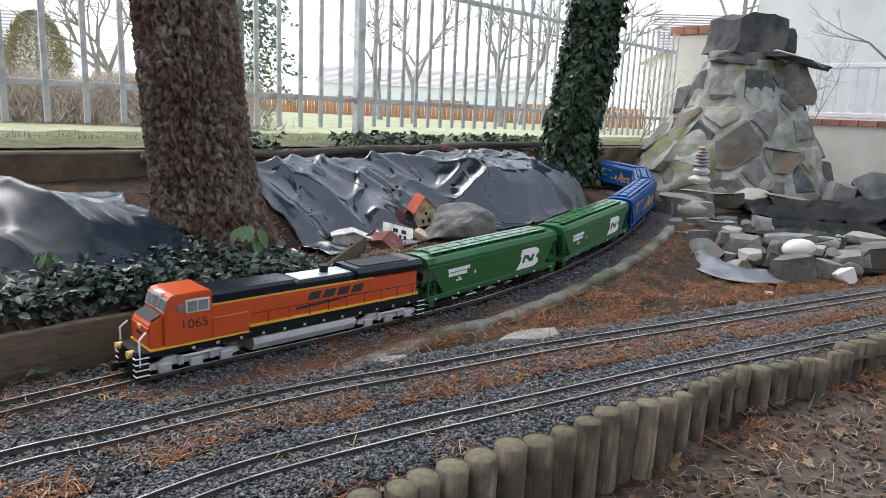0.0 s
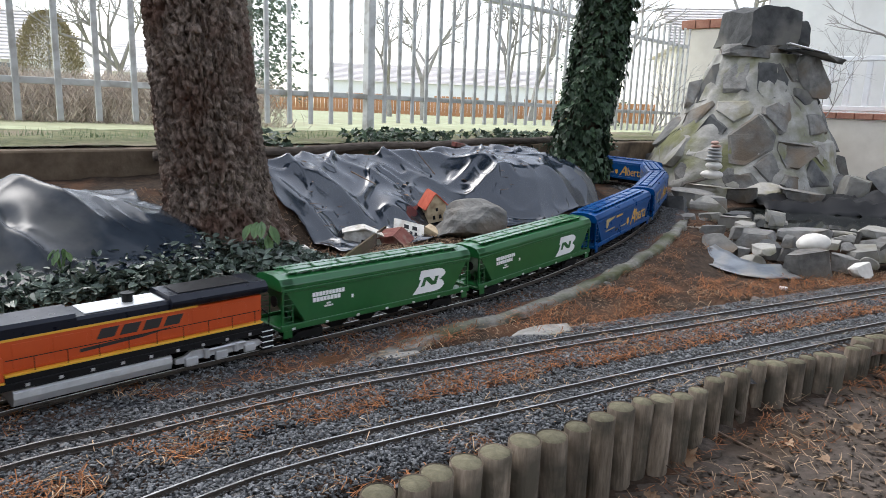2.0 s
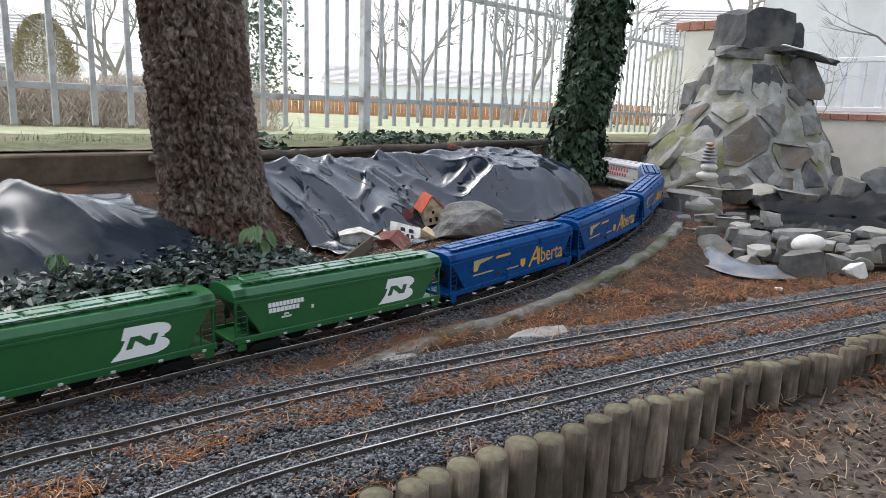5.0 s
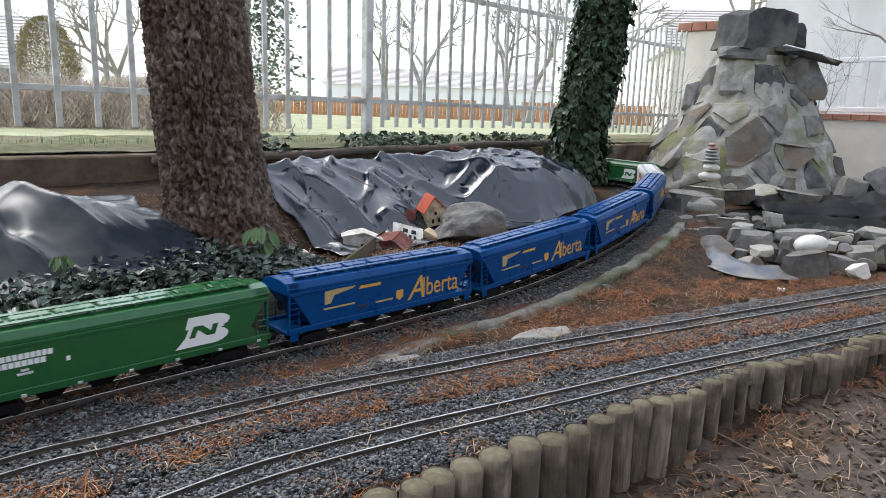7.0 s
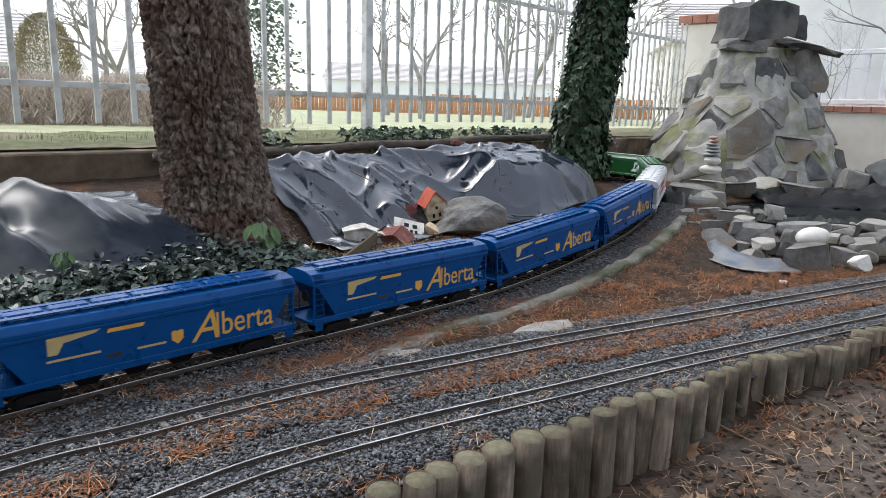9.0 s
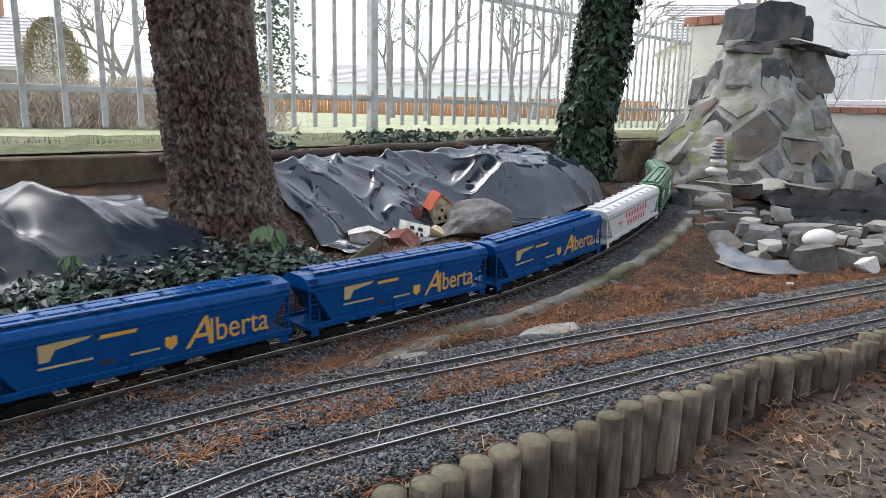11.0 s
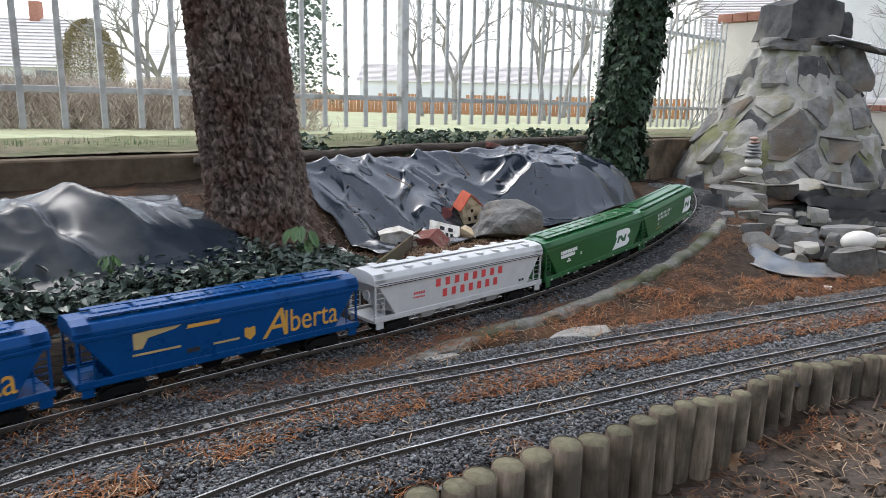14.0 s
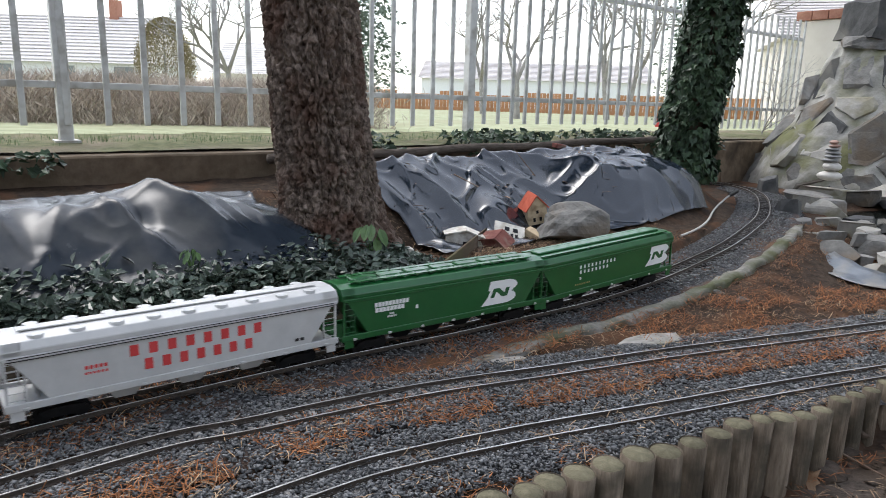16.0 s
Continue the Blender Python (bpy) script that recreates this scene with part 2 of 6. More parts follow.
def solo(name, data, material, label, category, group="", kind="", at=None, smooth=False):
    me = as_mesh(data, material, name, smooth) if isinstance(data, bmesh.types.BMesh) else data
    ob = new(name, me)
    if at is not None:
        ob.matrix_basis = at
    return tagged(ob, label, category, group, kind)


def box(bm, x0, x1, y0, y1, z0, z1, bevel=0.0, m=None):
    vs = [bm.verts.new((x, y, z)) for x in (x0, x1) for y in (y0, y1) for z in (z0, z1)]
    fs = [bm.faces.new([vs[i] for i in f]) for f in ((0, 1, 3, 2), (4, 6, 7, 5), (0, 4, 5, 1), (2, 3, 7, 6), (0, 2, 6, 4), (1, 5, 7, 3))]
    if bevel:
        es = list({e for f in fs for e in f.edges})
        r = bmesh.ops.bevel(bm, geom=es, offset=bevel, segments=1, affect="EDGES", profile=0.5)
        vs = list({v for f in r["faces"] for v in f.verts} | {v for v in vs if v.is_valid})
    if m is not None:
        bmesh.ops.transform(bm, matrix=m, verts=[v for v in vs if v.is_valid])
    return bm


def boxed(*a, **k):
    return box(bmesh.new(), *a, **k)


def prism(pts, y0, y1, bm=None):
    """An outline in x and z, swept from y0 to y1."""
    bm = bm or bmesh.new()
    a = [bm.verts.new((x, y0, z)) for x, z in pts]
    b = [bm.verts.new((x, y1, z)) for x, z in pts]
    bm.faces.new(a)
    bm.faces.new(b[::-1])
    for i in range(len(pts)):
        j = (i + 1) % len(pts)
        bm.faces.new((a[j], a[i], b[i], b[j]))
    bmesh.ops.recalc_face_normals(bm, faces=bm.faces)
    return bm


def long_prism(pts, x0, x1, bm=None):
    """A cross-section in y and z, swept from x0 to x1."""
    bm = bm or bmesh.new()
    a = [bm.verts.new((x0, y, z)) for y, z in pts]
    b = [bm.verts.new((x1, y, z)) for y, z in pts]
    bm.faces.new(a)
    bm.faces.new(b[::-1])
    for i in range(len(pts)):
        j = (i + 1) % len(pts)
        bm.faces.new((a[j], a[i], b[i], b[j]))
    bmesh.ops.recalc_face_normals(bm, faces=bm.faces)
    return bm


def rod(bm, a, b, r, n=6, r2=None):
    a, b = Vector(a), Vector(b)
    q = (b - a).to_track_quat("Z", "Y").to_matrix()
    r2 = r if r2 is None else r2
    lo = [bm.verts.new(a + q @ Vector((r * math.cos(2 * math.pi * i / n), r * math.sin(2 * math.pi * i / n), 0))) for i in range(n)]
    hi = [bm.verts.new(b + q @ Vector((r2 * math.cos(2 * math.pi * i / n), r2 * math.sin(2 * math.pi * i / n), 0))) for i in range(n)]
    for i in range(n):
        j = (i + 1) % n
        bm.faces.new((lo[i], lo[j], hi[j], hi[i]))
    bm.faces.new(lo[::-1])
    bm.faces.new(hi)
    return bm


def rock(sx, sy, sz, seed, cuts=10, rough=0.05, sub=3, flat_top=False):
    """A broken stone: a ball cut by random planes, with its base at z = 0."""
    rng = random.Random(seed)
    bm = bmesh.new()
    bmesh.ops.create_icosphere(bm, subdivisions=sub, radius=1.0)
    planes = []
    if flat_top:
        turn = rng.uniform(0, 6.28)
        for i in range(5):
            a = turn + i * 1.2566 + rng.uniform(-.35, .35)
            planes.append((Vector((math.cos(a), math.sin(a), rng.uniform(-.25, .35))).normalized(), rng.uniform(.42, .62)))
        cuts = 4
    for i in range(cuts):
        v = Vector((rng.gauss(0, 1), rng.gauss(0, 1), rng.gauss(0, 0.7))).normalized()
        planes.append((v, rng.uniform(0.45, 0.78)))
    if flat_top:
        planes.append((Vector((rng.uniform(-0.22, 0.22), rng.uniform(-0.22, 0.22), 1)).normalized(), 0.33))
    planes.append((Vector((0, 0, -1)), 0.5))
    off = Vector((seed * 3.7, seed * 1.3, 0))
    for v in bm.verts:
        for n_, d in planes:
            k = v.co.dot(n_) - d
            if k > 0:
                v.co -= n_ * k
        v.co += v.co.normalized() * rough * noise.noise(v.co * 3 + off)
    lo = min(v.co.z for v in bm.verts)
    hi = max(v.co.z for v in bm.verts)
    ex = max(abs(v.co.x) for v in bm.verts)
    ey = max(abs(v.co.y) for v in bm.verts)
    for v in bm.verts:
        v.co = Vector((v.co.x / ex * sx / 2, v.co.y / ey * sy / 2, (v.co.z - lo) / (hi - lo) * sz))
    return bm


def ball(sx, sy, sz, seed=0, sub=3, rough=0.04):
    bm = bmesh.new()
    bmesh.ops.create_icosphere(bm, subdivisions=sub, radius=1.0)
    for v in bm.verts:
        v.co *= 1 + rough * noise.noise(v.co * 1.5 + Vector((seed, 0, 0)))
        v.co = Vector((v.co.x * sx / 2, v.co.y * sy / 2, (v.co.z + 1) * sz / 2))
    return bm


def sstep(a, b, x):
    t = np.clip((np.asarray(x, float) - a) / (b - a), 0, 1)
    return t * t * (3 - 2 * t)


# ---- the plan: track lines, fence line, height of the ground ----
def dense(points, n=24, soft=60):
    cp = np.array(points, float)
    cp = np.vstack([2 * cp[0] - cp[1], cp, 2 * cp[-1] - cp[-2]])
    out = []
    for i in range(1, len(cp) - 2):
        p0, p1, p2, p3 = cp[i - 1:i + 3]
        for u in np.arange(n) / n:
            out.append(0.5 * (2 * p1 + (p2 - p0) * u + (2 * p0 - 5 * p1 + 4 * p2 - p3) * u * u + (3 * p1 - p0 - 3 * p2 + p3) * u ** 3))
    d = np.array(out + [cp[-2]])
    for _ in range(soft):
        d[1:-1] = 0.25 * d[:-2] + 0.5 * d[1:-1] + 0.25 * d[2:]
    return d


MAIN = dense([(-1.75, -.20, 0), (-1.30, .36, 0), (-.99, .74, 0), (-.878, .893, 0), (-.707, 1.082, 0), (-.474, 1.322, 0),
              (-.25, 1.53, 0), (-.084, 1.704, 0), (.10, 1.896, 0), (.313, 2.125, .018), (.492, 2.365, .037), (.632, 2.57, .053),
              (.786, 2.845, .075), (.915, 3.13, .093), (1.06, 3.65, .1), (1.10, 4.05, .1), (1.0, 4.33, .1), (.80, 4.30, .1),
              (.55, 4.06, .08), (.2, 3.70, 0), (-.3, 3.18, -.11), (-.8, 2.66, -.16)])
S0 = 4.0
MAIN = np.vstack([MAIN[0] + (MAIN[0] - MAIN[1]) / np.linalg.norm(MAIN[0] - MAIN[1]) * S0, MAIN])
MAIN_S = np.concatenate([[0], np.cumsum(np.linalg.norm(np.diff(MAIN[:, :2], axis=0), axis=1))]) - S0
LOOP_A = dense([(-1.6, -.25, 0), (-.92, .54, 0), (-.633, .885, 0), (-.515, .975, 0), (-.377, 1.09, 0), (-.202, 1.217, 0), (-.006, 1.334, 0),
                (.274, 1.51, 0), (.592, 1.689, 0), (.99, 1.917, 0), (1.407, 2.15, 0), (2.0, 2.48, 0), (3.2, 3.15, 0)])
LOOP_B = dense([(-1.25, -.25, 0), (-.62, .50, 0), (-.335, .835, 0), (-.205, .945, 0), (-.078, 1.03, 0), (0, 1.08, 0), (.228, 1.215, 0),
                (.491, 1.375, 0), (.818, 1.558, 0), (1.162, 1.752, 0), (2.0, 2.22, 0), (3.2, 2.9, 0)])
EDGE = dense([(-.55, .30, 0), (-.28, .62, 0), (-.062, .837, 0), (.014, .893, 0), (.073, .936, 0), (.128, .976, 0), (.185, 1.012, 0), (.248, 1.068, 0), (.307, 1.118, 0),
              (.362, 1.149, 0), (.456, 1.20, 0), (.548, 1.275, 0), (.645, 1.345, 0), (.76, 1.405, 0), (.84, 1.46, 0), (.939, 1.535, 0), (1.077, 1.62, 0), (1.5, 1.87, 0), (2.4, 2.4, 0)])
FD, FN, F0 = np.array([.695, .719]), np.array([-.719, .695]), np.array([-.445, 3.5])


OPEN = MAIN[MAIN_S < 5.35]  # the stretch under the open sky; past it the line dips under the mound


def along(line, xy):
    """For each place: the signed distance from a line (its right side is positive), the line's height and its index."""
    xy = np.atleast_2d(np.asarray(xy, float))[:, :2]
    u, z, k = np.empty(len(xy)), np.empty(len(xy)), np.empty(len(xy), int)
    t = np.gradient(line[:, :2], axis=0)
    t /= np.linalg.norm(t, axis=1)[:, None]
    for a in range(0, len(xy), 4000):
        p = xy[a:a + 4000]
        d2 = ((p[:, None, :] - line[None, :, :2]) ** 2).sum(2)
        i = d2.argmin(1)
        d = p - line[i, :2]
        u[a:a + 4000] = np.sqrt(d2[np.arange(len(p)), i]) * np.sign(d[:, 0] * t[i, 1] - d[:, 1] * t[i, 0])
        z[a:a + 4000], k[a:a + 4000] = line[i, 2], i
    return u, z, k


def fence_at(k, off, z=0.0):
    p = F0 + k * FD + off * FN
    return Vector((p[0], p[1], z))


WALL_OFF = -0.36


def height(xy):
    xy = np.atleast_2d(np.asarray(xy, float))[:, :2]
    u, zc, _ = along(OPEN, xy)
    v, _, _ = along(EDGE, xy)
    off = (xy - F0) @ FN
    k = (xy - F0) @ FD
    base = -0.022 + 0.10 * sstep(2.5, 3.6, xy[:, 1])
    base = base - (0.125 - 0.075 * sstep(0.2, 0.9, xy[:, 0])) * sstep(-0.036, -0.010, v)
    base = base - 0.075 * np.clip(1 - ((xy[:, 0] - 1.86) / .62) ** 2 - ((xy[:, 1] - 3.36) / .50) ** 2, 0, 1) ** .5
    near = zc - 0.024
    right = near + (base - near) * sstep(0.19, 0.42, u)
    a = np.clip(-u - 0.13, 0, None)
    dw = np.clip(WALL_OFF - off, 0, None)
    w = a / (a + dw + 1e-6)
    foot = 0.065 - 0.06 * sstep(1.6, 2.0, xy[:, 1])
    rise = 0.5
    bank = zc + foot * sstep(0.0, 0.05, a) + (0.245 - zc - foot) * w ** rise - 0.024 * (1 - sstep(0.0, 0.04, a))
    # the mound: an even slope from its foot up to the wall, falling away at its far end
    low = 0.55 * zc + 0.03
    start = -0.86 - 0.29 * sstep(-0.35, 0.35, k)
    climb = np.clip((off - start) / (-0.53 - start), 0, 1) ** 0.85
    mound = low + (0.30 - low) * climb * (1 - sstep(0.60, 0.98, k)) * sstep(0.0, 0.15, a)
    mix = sstep(-1.30, -0.95, k)
    left = np.where(u < -0.13, bank * (1 - mix) + mound * mix, near)
    z = np.where(u > 0, right, left)
    out = 0.315 + 0.045 * sstep(0.15, 0.5, off) - 0.46 * sstep(3.0, 30.0, off)
    return np.where((off > WALL_OFF + 0.02) & (k < 3.5), out, z)


def ground_z(x, y):
    return float(height([(x, y)])[0])


# ---- ground ----
def spaced(lo, fine_lo, fine_hi, hi, step):
    mid = np.arange(fine_lo, fine_hi + step / 2, step)
    left, right = [], []
    d = step
    while (mid[0] if not left else left[-1]) > lo:
        d *= 1.35
        left.append((mid[0] if not left else left[-1]) - d)
    d = step
    while (mid[-1] if not right else right[-1]) < hi:
        d *= 1.35
        right.append((mid[-1] if not right else right[-1]) + d)
    return np.concatenate([left[::-1], mid, right])


def build_ground():
    xs, ys = spaced(-900, -2.0, 2.4, 900, 0.022), spaced(-900, 0.3, 4.9, 900, 0.022)
    gx, gy = np.meshgrid(xs, ys)
    xy = np.stack([gx.ravel(), gy.ravel()], 1)
    z = height(xy)
    near = (np.abs(xy[:, 0]) < 3) & (np.abs(xy[:, 1]) < 6)
    for i in np.nonzero(near)[0]:
        z[i] += 0.005 * noise.noise((xy[i, 0] * 9, xy[i, 1] * 9, 0)) + 0.003 * noise.noise((xy[i, 0] * 30, xy[i, 1] * 30, 5))
    nx = len(xs)
    faces, index = [], []
    v, _, _ = along(EDGE, xy)
    u, _, _ = along(MAIN, xy)
    off = (xy - F0) @ FN
    for j in range(len(ys) - 1):
        for i in range(nx - 1):
            a = j * nx + i
            faces.append((a, a + 1, a + nx + 1, a + nx))
            index.append(2 if off[a] > 0.1 else (1 if v[a] > 0.02 else 0))
    me = raw("ground", np.column_stack([xy, z]), faces, "soil", True)
    me.materials.append(M["bare_soil"])
    me.materials.append(M["lawn"])
    me.polygons.foreach_set("material_index", index)
    tagged(new("ground", me), "brown garden soil strewn with needles, lawn beyond the fence", "ground", kind="structure")


build_ground()


def ribbon(line, lo, hi, k0, k1, lift, name, material, label, rough=0.004):
    """A strip that follows a line from offset lo to hi, draped a little over the ground."""
    t = np.gradient(line[:, :2], axis=0)
    t /= np.linalg.norm(t, axis=1)[:, None]
    n_ = np.stack([t[:, 1], -t[:, 0]], 1)
    cols = np.linspace(lo, hi, 9)
    verts, faces = [], []
    for i in range(k0, k1):
        for j, c in enumerate(cols):
            p = line[i, :2] + n_[i] * c
            edge = -0.014 if j in (0, len(cols) - 1) else 0
            verts.append((p[0], p[1], line[i, 2] + lift + edge + rough * noise.noise((p[0] * 14, p[1] * 14, 3))))
    m = len(cols)
    for i in range(k1 - k0 - 1):
        for j in range(m - 1):
            a = i * m + j
            faces.append((a, a + 1, a + m + 1, a + m))
    return tagged(new(name, raw(name, verts, faces, material, True)), label, "ballast bed", kind="structure")


def inside_k(line, y0, x1):
    ks = [i for i, p in enumerate(line) if p[1] > y0 and p[0] < x1]
    return ks[0], ks[-1]


ribbon(MAIN, -0.12, 0.165, 2, len(OPEN), -0.013, "ballast_bed", "ballast_bed", "grey crushed stone bed under the main track")
ribbon(LOOP_A, -0.085, 0.11, 0, len(LOOP_A), -0.012, "ballast_bed", "ballast_bed", "grey crushed stone bed under the loop track")
ribbon(LOOP_B, -0.075, 0.09, 0, len(LOOP_B), -0.010, "ballast_bed", "ballast_bed", "grey crushed stone bed beside the palisade")


# ---- tracks ----
def build_track(line, label, k0, k1, sleeper_mat, sleeper_z, bright):
    track = thing("railway_track", label, "model railway track", "garden railway tracks", kind="")
    d = line[k0:k1]
    t = np.gradient(d[:, :2], axis=0)
    t /= np.linalg.norm(t, axis=1)[:, None]
    n_ = np.stack([t[:, 1], -t[:, 0]], 1)
    foot = [(-.0042, -.0085), (.0042, -.0085), (.0042, -.0072), (.0011, -.0066), (.0011, -.0022), (.0018, -.0016), (.0018, -.0003)]
    prof = foot + [(-.0018, -.0003), (-.0018, -.0016), (-.0011, -.0022), (-.0011, -.0066), (-.0042, -.0072)]
    for s in (-1, 1):
        for nm, pr, mt in (("rail", prof, "rail"), ("rail_head", [(-.0013, -.0003), (.0013, -.0003), (.0010, .0004), (-.0010, .0004)], bright)):
            verts, faces, m = [], [], len(pr)
            for i in range(len(d)):
                for a, b in pr:
                    p = d[i, :2] + n_[i] * (s * 0.0235 + a)
                    verts.append((p[0], p[1], d[i, 2] + b))
            for i in range(len(d) - 1):
                for j in range(m):
                    a, b = i * m + j, i * m + (j + 1) % m
                    faces.append((a, b, b + m, a + m))
            part(nm, raw(nm, verts, faces, mt), mt, track)
    sl = as_mesh(boxed(-0.044, 0.044, -0.0065, 0.0065, -0.02, -0.0075, 0.0015), sleeper_mat, "sleeper")
    length = np.concatenate([[0], np.cumsum(np.linalg.norm(np.diff(d[:, :2], axis=0), axis=1))])
    rng = random.Random(5)
    s = 0.01
    while s < length[-1]:
        x, y, z = (float(np.interp(s, length, d[:, i])) for i in range(3))
        i = min(int(np.searchsorted(length, s)), len(d) - 1)
        part("sleeper", sl, sleeper_mat, track, at=pose(x, y, z + sleeper_z + rng.uniform(-.001, .001), 0, 0, math.degrees(math.atan2(n_[i, 1], n_[i, 0])) + rng.uniform(-1.5, 1.5)))
        s += 0.0275
    return track


ka = inside_k(MAIN, -0.2, 9)[0]
build_track(MAIN, "main track with dark sleepers curving behind the ivy trunk", ka, len(MAIN) - 40, "sleeper", 0.0, "rail_top")
build_track(LOOP_A, "loop track with weathered rails half sunk in ballast", 0, len(LOOP_A), "grey_sleeper", -0.001, "rail_top")
build_track(LOOP_B, "loop track beside the palisade half sunk in ballast", 0, len(LOOP_B), "grey_sleeper", -0.001, "rail_top")


# ---- kerb, edging board, palisade ----
def build_kerb():
    t = np.gradient(MAIN[:, :2], axis=0)
    t /= np.linalg.norm(t, axis=1)[:, None]
    n_ = np.stack([t[:, 1], -t[:, 0]], 1)
    ks = [i for i, p in enumerate(MAIN) if -0.30 < p[0] and p[1] < 3.0]
    prof = [(-.024, -.04), (-.024, .004), (-.019, .010), (-.008, .0125), (.004, .0125), (.016, .010), (.022, .002), (.027, -.045)]
    verts, faces, m = [], [], len(prof)
    for q, i in enumerate(ks):
        f = q / len(ks)
        wob = 0.012 * noise.noise((f * 9, 1, 0))
        ease = min(1, f * 6)
        for a, b in prof:
            j = Vector((MAIN[i, 0] * 11, MAIN[i, 1] * 11, a * 90))
            p = MAIN[i, :2] + n_[i] * (0.150 + wob + a * (1 + 0.6 * noise.noise(j * 1.4)))
            verts.append((p[0], p[1], MAIN[i, 2] - 0.018 + b * ease + 0.007 * noise.noise(j * 1.6 + Vector((0, 0, 9)))))
    for i in range(len(ks) - 1):
        for j in range(m - 1):
            a = i * m + j
            faces.append((a, a + 1, a + m + 1, a + m))
    tagged(new("kerb", raw("kerb", verts, faces, "kerb_mortar", True)), "low mossy mortar kerb along the curved track bed", "kerb", kind="structure")


build_kerb()


def build_board():
    t = np.gradient(MAIN[:, :2], axis=0)
    t /= np.linalg.norm(t, axis=1)[:, None]
    n_ = np.stack([t[:, 1], -t[:, 0]], 1)
    ks = [i for i, p in enumerate(MAIN) if i > 0 and p[0] < -0.25]
    prof = [(-.012, -.05), (-.012, .078), (-.006, .082), (.010, .081), (.012, .075), (.012, -.05)]
    verts, faces, m = [], [], len(prof)
    for i in ks:
        for a, b in prof:
            p = MAIN[i, :2] + n_[i] * (-0.135 - a + 0.003 * noise.noise((i * .2, 0, 0)))
            verts.append((p[0], p[1], b + 0.004 * noise.noise((i * .3, b * 30, 2))))
    for i in range(len(ks) - 1):
        for j in range(m - 1):
            a = i * m + j
            faces.append((a, a + m, a + m + 1, a + 1))
    tagged(new("edging_board", raw("edging_board", verts, faces, "board", True)), "low dark brown edging wall behind the main track", "edging", kind="structure")


build_board()


def stake_mesh(r, h, seed):
    rng = random.Random(seed)
    bm = bmesh.new()
    n = 16
    rings = [(-0.22, 1.0), (h * 0.2, 1.0), (h * 0.7, 0.985), (h - 0.006, 0.97), (h - 0.001, 0.9), (h, 0.0)]
    prev = None
    for z, k in rings[:-1]:
        ring = []
        for i in range(n):
            a = 2 * math.pi * i / n
            rr = r * k * (1 + 0.05 * noise.noise((math.cos(a) * 1.5 + seed, math.sin(a) * 1.5, z * 6)))
            ring.append(bm.verts.new((rr * math.cos(a), rr * math.sin(a), z)))
        if prev:
            for i in range(n):
                bm.faces.new((prev[i], prev[(i + 1) % n], ring[(i + 1) % n], ring[i]))
        prev = ring
    side = len(bm.faces)
    c = bm.verts.new((rng.uniform(-.003, .003), rng.uniform(-.003, .003), h + 0.002))
    for i in range(n):
        f = bm.faces.new((prev[i], prev[(i + 1) % n], c))
        f.material_index = 1
    return bm


def build_palisade():
    pal = thing("palisade", "row of weathered round wooden stakes with mossy tops", "palisade edging")
    meshes = []
    for q in range(7):
        me = as_mesh(stake_mesh(0.0258, 0.0, q), "stake", "stake", True)
        me.materials.append(M["stake_top"])
        meshes.append(me)
    # the stakes in plain view: x, y, thickness
    row = [(-.084, .838, .020), (-.035, .860, .020), (-.006, .891, .0215), (.037, .928, .022), (.081, .962, .022), (.129, .993, .0225), (.175, 1.023, .0225), (.223, 1.058, .019),
           (.272, 1.103, .020), (.315, 1.143, .0205), (.359, 1.166, .017), (.396, 1.176, .0195), (.440, 1.197, .0175), (.484, 1.237, .0155), (.530, 1.280, .016), (.573, 1.317, .0150),
           (.611, 1.342, .0140), (.658, 1.383, .0165), (.702, 1.395, .0205), (.758, 1.426, .0185), (.796, 1.446, .0150), (.833, 1.456, .016), (.869, 1.462, .016), (.928, 1.507, .014), (.968, 1.538, .0155)]
    length = np.concatenate([[0], np.cumsum(np.linalg.norm(np.diff(EDGE[:, :2], axis=0), axis=1))])
    rng = random.Random(11)
    # the row goes on at both ends
    for a, b in ((.05, .68), (2.02, length[-1])):
        q = a
        while q < b:
            row.append((float(np.interp(q, length, EDGE[:, 0])) - .006, float(np.interp(q, length, EDGE[:, 1])) + .006, rng.uniform(.016, .021)))
            q += 2.5 * row[-1][2]
    for x, y, r in row:
        w = r * 1.18 / 0.0258
        m = pose(x, y, 0.010 + rng.uniform(-.004, .004), rng.uniform(-1.5, 1.5), rng.uniform(-1.5, 1.5), rng.uniform(0, 360)) @ Matrix.Diagonal((w, w, 1, 1))
        part("stake", rng.choice(meshes), "stake", pal, at=m)


build_palisade()


# ---- retaining wall, log, fence ----
def obl(k0, k1, o0, o1, z0, z1, bevel=0.0):
    """A block along the fence line."""
    m = Matrix(((FD[0], FN[0], 0, F0[0]), (FD[1], FN[1], 0, F0[1]), (0, 0, 1, 0), (0, 0, 0, 1)))
    return boxed(k0, k1, o0, o1, z0, z1, bevel, m)


FM = Matrix(((FD[0], FN[0], 0, F0[0]), (FD[1], FN[1], 0, F0[1]), (0, 0, 1, 0), (0, 0, 0, 1)))
part_ground = tagged(new("wall_garden", as_mesh(obl(-9, 3.6, WALL_OFF, WALL_OFF + 0.1, -0.2, 0.335, 0.006), "retaining", "wall_garden")),
                     "brown stained concrete retaining wall below the fence", "retaining wall", kind="structure")


